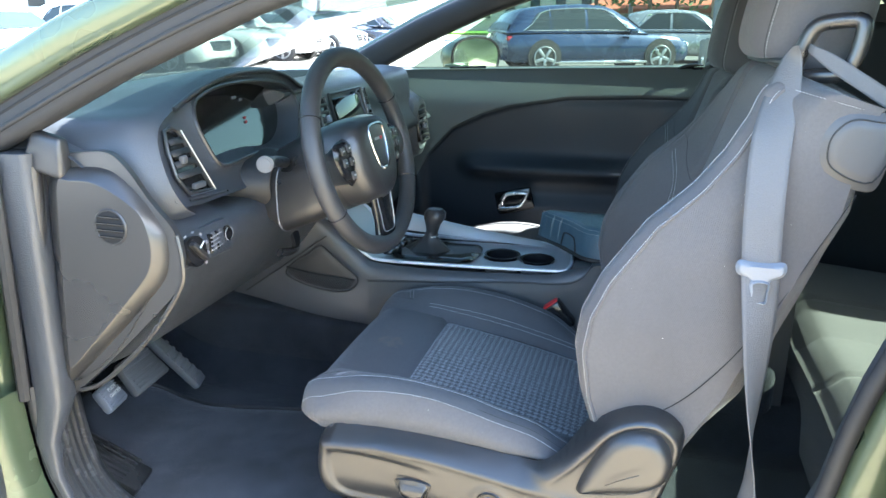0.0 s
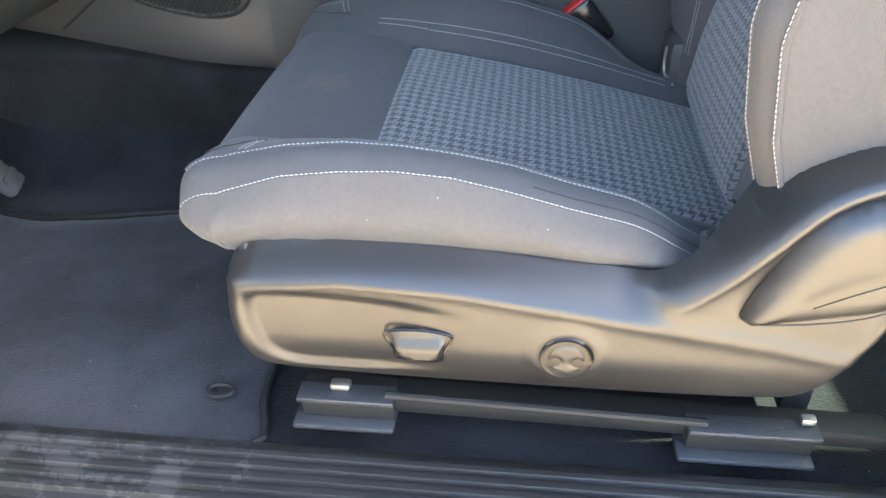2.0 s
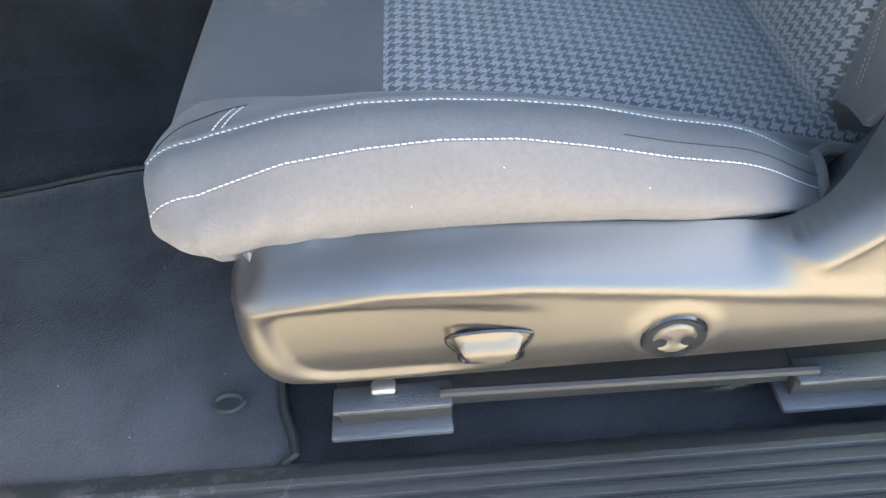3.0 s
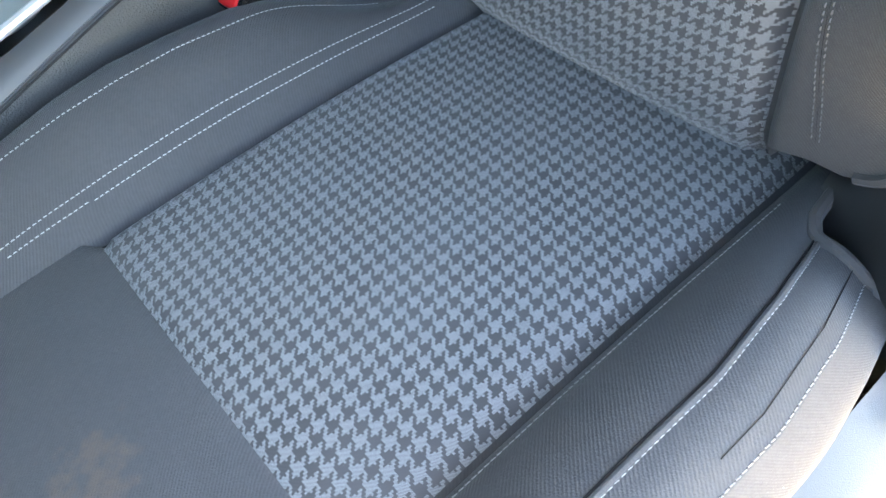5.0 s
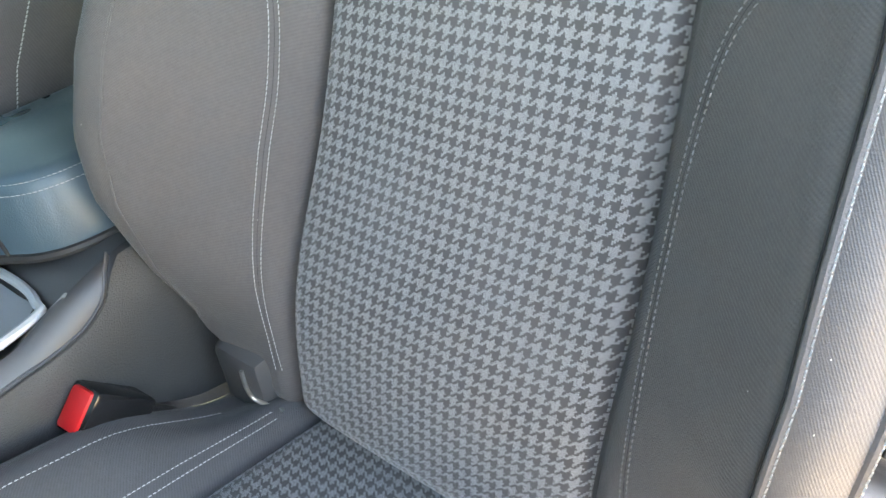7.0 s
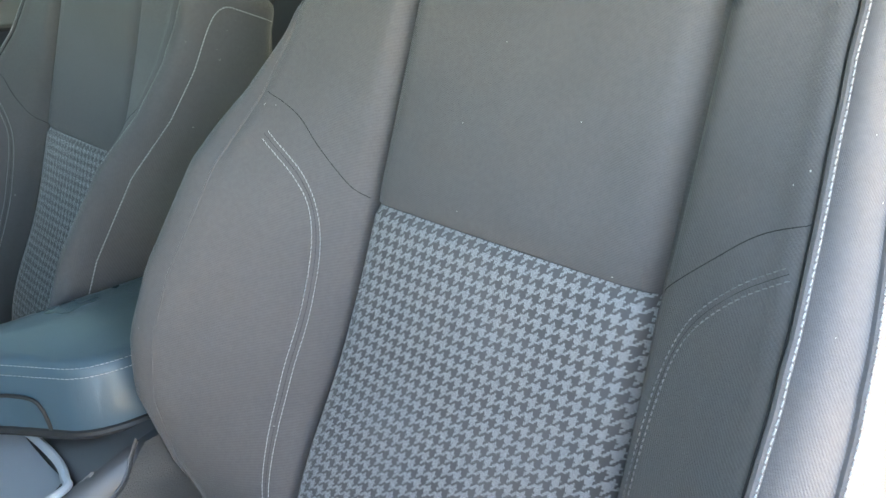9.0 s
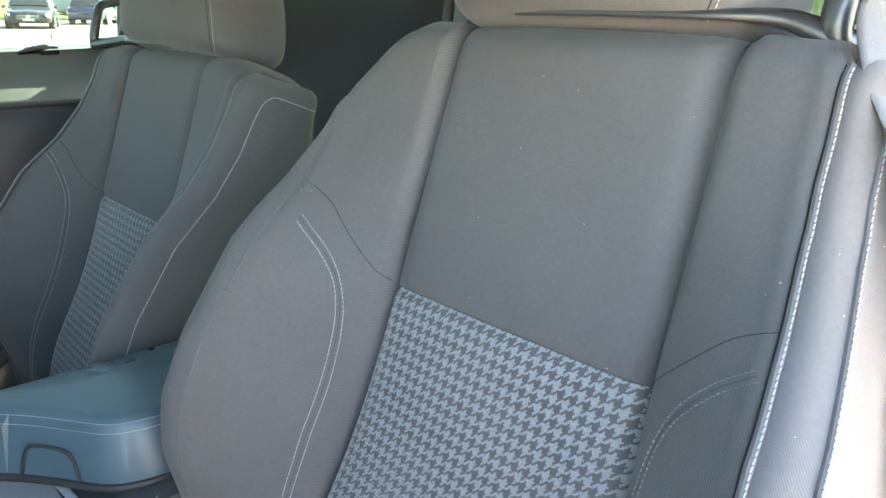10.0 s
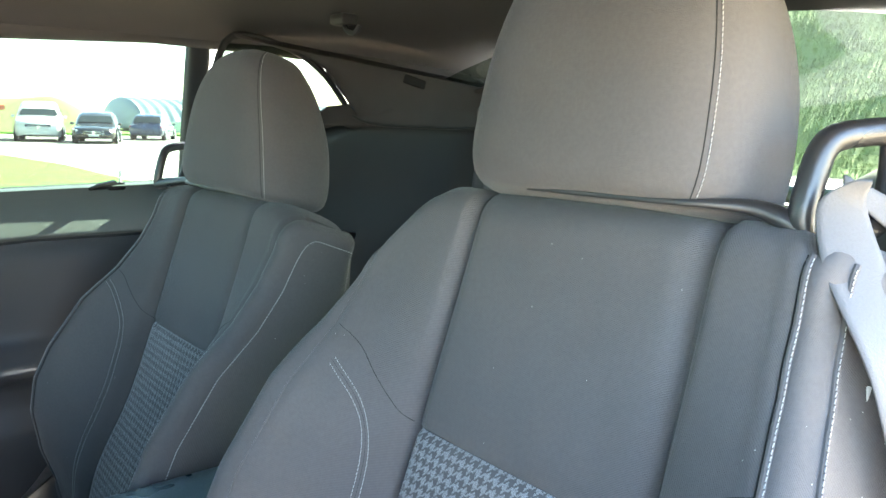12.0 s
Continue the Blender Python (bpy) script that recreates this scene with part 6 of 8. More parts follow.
RR = 0.172
tube("rim", [wheel(RR * math.sin(q), RR * math.cos(q), 0.004) for q in (2 * math.pi * k / 72 for k in range(72))], 0.0168, LEATHER, sw, "black leather rim", sides=14, closed=True)
for q0 in (62, 118, 242, 298):
    q = radians(q0)
    c = wheel(RR * math.sin(q), RR * math.cos(q), 0.004)
    rad, axis2 = (WY * math.sin(q) + WU * math.cos(q)), WN
    tube("rim_seam", [c + (rad * math.cos(p) + axis2 * math.sin(p)) * 0.0171 for p in (2 * math.pi * k / 16 for k in range(16))], 0.0009, PLASTIC_GLOSS, sw, "sewn rim seam", sides=5, closed=True)
hubp = [(-0.062, 0.052), (-0.03, 0.062), (0.03, 0.062), (0.062, 0.052), (0.077, 0.02), (0.070, -0.03), (0.045, -0.068), (0.0, -0.078), (-0.045, -0.068), (-0.070, -0.03), (-0.077, 0.02)]
hub = pillow("hub", [(y * 1.10, u * 1.12 - 0.006) for y, u in hubp], lambda a, b, h: wheel(a, b, 0.004 + h), lambda g, a, b: 0.034 * math.sqrt(max(0, 1 - (1 - min(1, g / 0.035)) ** 2)), PLASTIC, sw, "charcoal airbag hub", step=0.008, back=-0.03)
tube("badge_ring", smooth_line([wheel(y, u, 0.0385) for y, u in ((-0.026, 0.040), (0, 0.045), (0.026, 0.040), (0.029, 0.01), (0.018, -0.028), (0.0, -0.036), (-0.018, -0.028), (-0.029, 0.01))], 5, True), 0.0022, CHROME, hub, "chrome badge outline", sides=8, closed=True)
pillow("badge_plate", [(-0.025, 0.038), (0, 0.043), (0.025, 0.038), (0.028, 0.01), (0.017, -0.027), (0.0, -0.034), (-0.017, -0.027), (-0.028, 0.01)], lambda a, b, h: wheel(a, b, 0.0375 + h), lambda g, a, b: 0.001 * ease(g / 0.003), PLASTIC, hub, "dark badge plate", step=0.006)
for y0, y1 in ((-0.016, 0.004), (0.007, 0.014)):
    p = wheel((y0 + y1) / 2, 0.018, 0.0395)
    box("badge_bar", tuple(p), (0.0012, y1 - y0, 0.005), SILVER if y0 < 0 else RED, hub, "small emblem bar", bevel=0, rot=(0, -14.6, 0))
box("badge_foot", tuple(wheel(0, -0.035, 0.039)), (0.003, 0.022, 0.006), CHROME, hub, "chrome emblem foot", bevel=0.001, rot=(0, -14.6, 0))
for s in (-1, 1):
    loft("spoke", [[wheel(s * r, u + (0.0 if r < 0.1 else -0.004) + h * math.cos(q), 0.002 + d * math.sin(q)) for q in (2 * math.pi * k / 16 for k in range(16))] for r, u, h, d in ((0.055, -0.008, 0.045, 0.014), (0.09, -0.006, 0.036, 0.013), (0.125, -0.004, 0.028, 0.012), (0.162, 0.0, 0.030, 0.011))], PLASTIC, sw, "charcoal spoke")
    pad = pillow("switch_pad", [(s * 0.075, 0.030), (s * 0.10, 0.034), (s * 0.125, 0.026), (s * 0.128, 0.0), (s * 0.112, -0.032), (s * 0.09, -0.046), (s * 0.074, -0.02)], lambda a, b, h: wheel(a, b, 0.014 + h), lambda g, a, b: 0.008 * ease(g / 0.006), PLASTIC_GLOSS, sw, "gloss black switch pad", step=0.006)
    for dy, du in ((0.087, 0.018), (0.108, 0.016), (0.086, -0.005), (0.110, -0.004), (0.093, -0.028)):
        box("switch", tuple(wheel(s * dy, du, 0.0225)), (0.004, 0.015, 0.014), PLASTIC, pad, "charcoal wheel switch", bevel=0.002, rot=(0, -14.6, 0))
        box("switch_mark", tuple(wheel(s * dy, du, 0.0249)), (0.0006, 0.006, 0.0015), WHITE_PRINT, pad, "white mark", bevel=0, rot=(0, -14.6, 0))
loft("lower_spoke", [[wheel(w * math.copysign(abs(math.cos(q)) ** 0.6, math.cos(q)), u, n + d * math.sin(q)) for q in (2 * math.pi * k / 20 for k in range(20))] for u, w, n, d in ((-0.055, 0.040, 0.010, 0.012), (-0.090, 0.034, 0.010, 0.011), (-0.130, 0.032, 0.006, 0.010), (-0.166, 0.040, 0.003, 0.011))], PLASTIC_GLOSS, sw, "dark lower spoke plate")
tube("spoke_trim", smooth_line([wheel(-0.030, -0.080, 0.020), wheel(-0.026, -0.120, 0.017), wheel(-0.022, -0.147, 0.014), wheel(0.0, -0.152, 0.014), wheel(0.022, -0.147, 0.014), wheel(0.026, -0.120, 0.017), wheel(0.030, -0.080, 0.020)], 6), 0.0010, SILVER, sw, "silver spoke trim", sides=6)
loft("column_shroud", [[wheel(r * 1.05 * math.cos(q), r * math.sin(q) - 0.02, n) for q in (2 * math.pi * k / 28 for k in range(28))] for n, r in ((-0.015, 0.060), (-0.03, 0.075), (-0.06, 0.080), (-0.11, 0.074), (-0.16, 0.062))], PLASTIC, sw, "charcoal column shroud")

# ---- pedals ----
def pedal(name, at, w, h, rot, label, arm_to, mat=PEDAL):
    root = thing(name, at, label, "pedal")
    M = pose(*at, *rot)
    bm = box_bm((0.022, w, h), 0.008)
    for v in bm.verts:
        v.co.y *= 1 - 0.8 * (v.co.z / h + 0.5) * 0.25
    bm.transform(M)
    pad = part("pad", bm, mat, root, "ribbed black rubber pad")
    for k in range(7):
        z = h * ((k + 0.5) / 7 - 0.5) * 0.86
        bm = box_bm((0.005, w * 0.78, h * 0.055), 0.0015)
        bm.transform(M @ pose(0.0115, 0, z))
        part("rib", bm, mat, pad, "rubber rib")
    tube("arm", smooth_line([at, ((at[0] + arm_to[0]) / 2 - 0.03, (at[1] + arm_to[1]) / 2, (at[2] + arm_to[2]) / 2 - 0.02), arm_to], 5), 0.011, PLASTIC_GLOSS, root, "black steel arm", sides=8)
    return root, M


pedal("brake_pedal", (-1.00, -0.402, 0.515), 0.125, 0.080, (0, -40, 4), "black ribbed rubber brake pedal", (-1.20, -0.40, 0.72))
pedal("accelerator_pedal", (-1.00, -0.285, 0.485), 0.044, 0.17, (12, -38, 4), "long black rubber accelerator pedal", (-1.12, -0.27, 0.70))
pk, PM = pedal("parking_brake_pedal", (-0.985, -0.520, 0.516), 0.068, 0.054, (0, -38, 10), "small grey ribbed parking brake pedal with white lettering", (-1.10, -0.53, 0.66), GREY_PLASTIC)
for i, word in enumerate(("PUSH", "ON/OFF")):
    cu = bpy.data.curves.new("lettering", "FONT")
    cu.body, cu.size, cu.align_x, cu.extrude = word, 0.0105, "CENTER", 0.0003
    me = bpy.data.meshes.new_from_object(bpy.data.objects.new("lettering_source", cu))
    me.transform(PM @ pose(0.0155, 0.002, 0.008 - 0.012 * i) @ Matrix(((0, 0, 1, 0), (1, 0, 0, 0), (0, 1, 0, 0), (0, 0, 0, 1))))
    link_mesh("lettering", me, WHITE_PRINT, pk, "white printed words", smooth=False)
dead = thing("dead_pedal", (-0.93, -0.60, 0.43), "ribbed black plastic foot rest beside the sill", "foot rest")
box("rest_plate", (-0.975, -0.618, 0.452), (0.26, 0.075, 0.022), PLASTIC, dead, bevel=0.006, rot=(0, 32, 12))
for k in range(6):
    box("rest_rib", (-0.968, -0.590 - 0.011 * k, 0.468 - 0.001 * k), (0.20, 0.004, 0.008), PLASTIC, dead, bevel=0.002, rot=(0, 32, 12))

# ---- floor mat ----
mat_ob = thing("floor_mat", (-0.75, -0.42, 0.372), "dark carpet floor mat with bound edge", "floor mat")
MO = [(-0.475, -0.668), (-0.480, -0.575), (-0.470, -0.33), (-0.49, -0.245), (-0.70, -0.24), (-0.80, -0.258), (-0.92, -0.275), (-1.04, -0.262), (-1.10, -0.30), (-1.14, -0.40), (-1.11, -0.51), (-1.0, -0.55), (-0.93, -0.60), (-0.92, -0.655), (-0.70, -0.672)]
pillow("mat", MO, lambda a, b, h: Vector((a, b, floor_z(a, b) + 0.004 + h)), lambda g, a, b: 0.006 * ease(g / 0.006) + 0.001 * noise.noise((a * 12, b * 12, 3)), MAT_CARPET, mat_ob, "dark carpet mat", step=0.016)
tube("binding", [(p.x, p.y, floor_z(p.x, p.y) + 0.009) for p in smooth_line([(a, b, 0) for a, b in MO], 4, True)], 0.0045, RUBBER, mat_ob, "black bound edge", sides=6, closed=True)
tube("mat_clip", [(-0.523 + 0.014 * math.cos(q), -0.604 + 0.009 * math.sin(q), 0.385) for q in (2 * math.pi * k / 16 for k in range(16))], 0.003, RUBBER, mat_ob, "black retaining clip", sides=6, closed=True)

# ---- centre console ----
con = thing("centre_console", (-0.35, 0, 0.37), "charcoal centre console with silver trim and two cup holders", "centre console")
CON = [(-1.05, -0.12, 0.84), (-0.72, -0.115, 0.83), (-0.64, -0.112, 0.762), (-0.575, -0.108, 0.700), (-0.45, -0.106, 0.694), (-0.30, -0.105, 0.697), (-0.16, -0.104, 0.704), (-0.11, -0.102, 0.722), (-0.06, -0.100, 0.735), (0.0, -0.095, 0.738), (0.12, -0.09, 0.74), (0.34, -0.085, 0.74)]


def con_top(x):
    return interp(x, [p[0] for p in CON], [p[2] for p in CON])


def con_loop(x):
    zt = con_top(x)
    hw = interp(x, [-0.72, -0.575, -0.06, 0.34], [0.115, 0.110, 0.102, 0.09])
    f = ease((-0.55 - x) / 0.12)
    zl = interp(x, [-1.05, -0.86, -0.57, -0.2, 0.34], [0.63, 0.60, 0.550, 0.50, 0.46])
    pts = [(-hw - 0.002, zl), (-hw - 0.010 - 0.01 * f, zl + 0.012), (-hw - 0.0105, zt - 0.070), (-hw - 0.0100, zt - 0.030), (-hw - 0.0065, zt - 0.012), (-hw + 0.001, zt), (-hw + 0.011, zt + 0.005), (-hw + 0.022, zt + 0.006 - 0.026 * ease((-0.108 - x) / 0.02))]
    pts += [(-y, z) for y, z in pts[::-1]]
    return smooth_line([(x, y, z) for y, z in pts], 3)


loft("console_body", [con_loop(-1.05 + 0.0278 * i) for i in range(51)], CONSOLE_SHELL, con, "smooth charcoal console shell", closed=False)
JOINT = [(-0.575, 0.664), (-0.40, 0.676), (-0.25, 0.6885), (-0.150, 0.694), (-0.120, 0.698), (-0.104, 0.703), (-0.088, 0.713), (-0.076, 0.727), (-0.066, 0.745)]
joint_l = smooth_line([(x, 0, z) for x, z in JOINT], 6)


def con_side(x, z):
    """The console's driver side at a place along it and a height."""
    zt, hw = con_top(x), interp(x, [-0.72, -0.575, -0.06, 0.34], [0.115, 0.110, 0.102, 0.09])
    return -hw - interp(z, [zt - 0.070, zt - 0.030, zt - 0.012, zt], [0.0105, 0.0100, 0.0065, -0.001])


def side_panel(a, b):
    x = -0.575 + 0.665 * a
    zj = interp(x, [p.x for p in joint_l], [p.z for p in joint_l]) if x < -0.066 else 0.745
    z = 0.545 - 0.10 * a + (zj - 0.545 + 0.10 * a) * b
    return (x, con_side(x, min(z, con_top(x) - 0.012)) - 0.0014, z)


grid("side_panel", side_panel, 70, 20, CONSOLE_GRAIN, con, "grained charcoal console side panel")
TR = [(-0.690, -0.100, 0.812), (-0.650, -0.099, 0.775), (-0.620, -0.099, 0.748), (-0.585, -0.099, 0.722), (-0.555, -0.099, 0.712), (-0.45, -0.097, 0.711), (-0.30, -0.094, 0.714), (-0.145, -0.088, 0.718), (-0.122, -0.070, 0.720), (-0.118, -0.02, 0.722), (-0.128, 0.05, 0.724), (-0.16, 0.088, 0.724), (-0.30, 0.097, 0.720), (-0.45, 0.099, 0.718), (-0.555, 0.099, 0.720), (-0.62, 0.098, 0.752), (-0.69, 0.098, 0.812)]
trl = smooth_line(TR, 6)
tube("trim_edge", trl, 0.0042, CONSOLE_EDGE, con, "bright silver trim edge", sides=8)


def plate(a, b):
    x = -0.690 + 0.568 * a
    y0 = interp(x, [-0.625, -0.555, -0.145, -0.122], [-0.096, -0.097, -0.086, -0.068])
    y1 = interp(x, [-0.625, -0.30, -0.16, -0.122], [0.096, 0.095, 0.086, 0.04])
    z = interp(x, [-0.69, -0.65, -0.62, -0.585, -0.555, -0.45, -0.12], [0.810, 0.773, 0.746, 0.721, 0.711, 0.710, 0.717])
    y = y0 + (y1 - y0) * b
    z -= 0.006 * math.sin(math.pi * b) ** 0.5
    for cx, cy2, r in ((-0.285, 0.012, 0.040), (-0.200, 0.000, 0.037)):
        d = math.hypot(x - cx, y - cy2)
        z -= 0.060 * ease((r - d) / 0.005 + 0.5)
    return (x, y, z)


grid("console_plate", plate, 190, 90, CONSOLE_SILVER, con, "satin silver console top plate")
for cx, cy2, r in ((-0.285, 0.012, 0.040), (-0.200, 0.000, 0.037)):
    cup = loft("cup_holder", [[Vector((cx + rr * math.cos(q), cy2 + rr * math.sin(q), z)) for q in (2 * math.pi * k / 32 for k in range(32))] for rr, z in ((r + 0.003, 0.7145), (r - 0.003, 0.714), (r - 0.005, 0.70), (r - 0.008, 0.665), (0.001, 0.663))], PLASTIC_GLOSS, con, "black cup holder", caps=False)
sh_plate = pillow("shifter_surround", [(-0.53, -0.070), (-0.40, -0.072), (-0.345, -0.055), (-0.342, 0.055), (-0.40, 0.072), (-0.53, 0.070)], lambda a, b, h: Vector((a, b, 0.712 + h)), lambda g, a, b: 0.005 * ease(g / 0.005), PLASTIC_GLOSS, con, "gloss black shifter surround", step=0.012)
loft("shifter_boot", [[Vector((-0.435 + dx + rx * math.cos(q), ry * math.sin(q), z + 0.003 * math.sin(6 * q + z * 90))) for q in (2 * math.pi * k / 32 for k in range(32))] for z, rx, ry, dx in ((0.714, 0.058, 0.045, -0.03), (0.722, 0.046, 0.034, -0.028), (0.734, 0.028, 0.024, -0.026), (0.748, 0.017, 0.016, -0.022), (0.762, 0.013, 0.013, -0.020))], LEATHER, con, "gathered black leather shifter boot")
loft("shift_knob", [[Vector((-0.454 + dx + rx * math.cos(q), ry * math.sin(q), z - 0.040)) for q in (2 * math.pi * k / 24 for k in range(24))] for z, rx, ry, dx in ((0.783, 0.012, 0.012, 0), (0.80, 0.014, 0.014, 0.0), (0.818, 0.018, 0.02, 0.002), (0.835, 0.026, 0.024, 0.006), (0.848, 0.026, 0.022, 0.008), (0.856, 0.018, 0.014, 0.008))], LEATHER, con, "black leather shift knob")
disc("knob_collar", (-0.454, 0, 0.750), 0.0155, 0.008, CHROME, con, "chrome collar", bevel=0.002)
for k in range(4):
    box("console_button", (-0.545 + 0.004 * k, -0.055 + 0.036 * k, 0.7185), (0.020, 0.030, 0.008), PLASTIC_GLOSS, con, "gloss black console button", bevel=0.003)
POCKET = [(-0.777, 0.667), (-0.758, 0.697), (-0.722, 0.720), (-0.688, 0.744), (-0.664, 0.731), (-0.628, 0.700), (-0.596, 0.673), (-0.612, 0.644), (-0.658, 0.634), (-0.728, 0.645)]
tube("pocket_rim", smooth_line([(a, -0.1325, b) for a, b in POCKET], 4, True), 0.0022, RUBBER, con, "black rim of the side pocket", sides=6, closed=True)
pillow("pocket_pad", [(-0.7 + (a + 0.7) * 0.93, 0.68 + (b - 0.68) * 0.90) for a, b in POCKET], lambda a, b, h: Vector((a, -0.131 - h, b)), lambda g, a, b: 0.0015 * ease(g / 0.006), PLASTIC, con, "charcoal pocket lining", step=0.008)
tube("side_joint", [(-0.885, -0.136, 0.616), (-0.780, -0.136, 0.690), (-0.668, -0.134, 0.770)], 0.0018, RUBBER, con, "dark joint in the console side", sides=5)
tube("panel_joint", [(p.x, con_side(p.x, p.z) - 0.0016, p.z) for p in joint_l], 0.0011, RUBBER, con, "dark joint between console shell and side panel", sides=6)
tube("shell_lip", [(p.x - 0.0006, con_side(p.x, p.z + 0.002) - 0.0010, p.z + 0.0024) for p in joint_l], 0.0013, CONSOLE_SHELL, con, "rounded lip of the console shell", sides=6)
grid("trim_rail", lambda a, b: (-0.56 + 0.42 * a, 0.076 + 0.034 * b, 0.716 + (0.060 * (1 - a) ** 1.2 + 0.004) * math.sin(math.pi * (0.08 + 0.75 * b)) ** 0.8), 40, 10, CONSOLE_SILVER, con, "satin silver raised side rail")
box("tunnel_side", (-0.55, 0.0, 0.46), (1.75, 0.24, 0.20), CARPET, con, "black carpeted tunnel side", bevel=0.03, seg=3)
net = thing("console_net", (-0.70, -0.14, 0.66), "black elastic net over the console side pocket", "storage net")
NET = [(-0.772, 0.683), (-0.70, 0.675), (-0.605, 0.668), (-0.615, 0.646), (-0.658, 0.637), (-0.728, 0.648), (-0.772, 0.667)]
vs, fs = [], []
for dsg in (-1, 1):
    for i in range(60):
        x0 = -0.90 + 0.0065 * i
        pts = [(x0 + dsg * 0.8 * t, 0.620 + t) for t in (0.0025 * k for k in range(34))]
        pts = [p for p in pts if in_poly(p, NET)]
        for p, q in zip(pts[:1], pts[-1:]):
            d = Vector((q[0] - p[0], 0, q[1] - p[1]))
            if d.length < 0.004:
                continue
            b = d.normalized().cross(Vector((0, -1, 0))) * 0.0009
            k, y = len(vs), -0.1350 - 0.0006 * dsg
            a0, a1 = Vector((p[0], y, p[1])), Vector((q[0], y, q[1]))
            n = Vector((0, -0.0012, 0))
            vs += [a0 - b, a0 + b, a1 + b, a1 - b, a0 + n, a1 + n]
            fs += [(k, k + 4, k + 5, k + 3), (k + 4, k + 1, k + 2, k + 5)]
mesh("netting", vs, fs, RUBBER, net, "black netting")
tube("net_hem", smooth_line([(-0.774, -0.134, 0.685), (-0.70, -0.138, 0.675), (-0.604, -0.135, 0.668)], 5), 0.003, RUBBER, net, "elastic hem", sides=6)

# armrest lid
arm = thing("armrest", (0.05, 0, 0.74), "padded black vinyl console armrest with double stitching", "armrest")


ARM = [(-0.212, 0.088), (-0.180, 0.052), (-0.141, 0.010), (-0.112, -0.030), (-0.095, -0.052), (-0.072, -0.066), (-0.03, -0.074), (0.10, -0.084), (0.24, -0.086), (0.305, -0.078), (0.318, 0.0), (0.305, 0.085), (0.10, 0.094), (-0.10, 0.097), (-0.195, 0.100)]


def arm_h(g):
    return 0.066 * math.sqrt(max(0, 1 - (1 - min(1, g / 0.017)) ** 2)) ** 0.8 + 0.006 * ease(g / 0.07)


pillow("lid", ARM, lambda a, b, h: Vector((a, b, 0.744 + h)), lambda g, a, b: arm_h(g), VINYL, arm, "padded black vinyl lid, tinted blue for sky reflection", step=0.008, back=-0.004)
for inset in (0.0060, 0.0098):
    run_l = smooth_line([(a, b, 0) for a, b in ARM[0:9]], 10)
    out = []
    for i, p in enumerate(run_l):
        t = (run_l[min(i + 1, len(run_l) - 1)] - run_l[max(i - 1, 0)]).normalized()
        q = p + Vector((-t.y, t.x, 0)) * inset
        out.append(Vector((q.x, q.y, 0.7445 + arm_h(inset))))
    stitches("stitching", out, lambda i: (-0.5, -0.5, 0.7), THREAD, arm)
tube("lid_gap", [Vector((p.x, p.y, 0.7415)) for p in smooth_line([(a, b, 0) for a, b in ARM[0:9]], 6)], 0.0045, RUBBER, arm, "dark gap under the lid", sides=8)
la, lb = Vector((-0.150, 0.020, 0)), Vector((-0.112, -0.030, 0))
ln_out = Vector((-0.79, -0.61, 0))
tube("latch", smooth_line([la + Vector((0, 0, 0.744)), la.lerp(lb, 0.12) + Vector((0, 0, 0.772)) + ln_out * -0.001, la.lerp(lb, 0.3) + Vector((0, 0, 0.779)) + ln_out * -0.002, la.lerp(lb, 0.75) + Vector((0, 0, 0.777)) + ln_out * -0.002, la.lerp(lb, 0.93) + Vector((0, 0, 0.768)), lb + Vector((0, 0, 0.744))], 6), 0.0018, RUBBER, arm, "black latch groove", sides=8)

# ---- seat belts ----
belt = thing("seat_belt", (0.19, -0.63, 0.9), "pale grey seat belt hanging from its guide beside the driver seat", "seat belt")
path = [((0.196, -0.580, 1.216), -1.2, 0.004), ((0.195, -0.568, 1.198), -0.9, 0.016), ((0.187, -0.584, 1.157), -0.6, 0.0230), ((0.176, -0.616, 1.10), -0.20, 0.0242), ((0.174, -0.639, 1.022), -0.10, 0.0238), ((0.177, -0.650, 0.951), 0.0, 0.0235), ((0.182, -0.664, 0.871), 0.45, 0.0235), ((0.187, -0.672, 0.776), 1.0, 0.0235), ((0.192, -0.674, 0.699), 1.45, 0.0230), ((0.197, -0.674, 0.623), 1.85, 0.0225), ((0.192, -0.672, 0.546), 2.3, 0.0230), ((0.183, -0.667, 0.46), 2.8, 0.0235), ((0.178, -0.656, 0.40), 2.9, 0.0235)]
cen = smooth_line([p for p, _, _ in path], 6)
tw = [interp(i / 6, range(len(path)), [t for _, t, _ in path]) for i in range(len(cen))]
hwid = [interp(i / 6, range(len(path)), [w for _, _, w in path]) for i in range(len(cen))]
grid("webbing", lambda a, b: cen[round(b * (len(cen) - 1))] + Vector((math.cos(tw[round(b * (len(cen) - 1))]), 0.9 * math.sin(tw[round(b * (len(cen) - 1))]), 0)) * hwid[round(b * (len(cen) - 1))] * (2 * a - 1) + Vector((0, -0.0012 * math.sin(math.pi * a), 0)), 8, len(cen) - 1, BELT, belt, "pale grey woven webbing", lambda a, b: (0.05 * a, 0.9 * b), thick=0.0015)
up_l = smooth_line([(0.214, -0.560, 1.212), (0.285, -0.600, 1.165), (0.42, -0.655, 1.075), (0.60, -0.672, 0.96)], 6)
grid("upper_webbing", lambda a, b: up_l[round(b * (len(up_l) - 1))] + Vector((0.2, 0.1, 1)).normalized() * 0.0105 * (2 * a - 1) * (0.5 + 0.5 * ease(b * 5)), 6, len(up_l) - 1, BELT, belt, "pale grey woven webbing", lambda a, b: (0.05 * a, 0.5 * b), thick=0.0015)
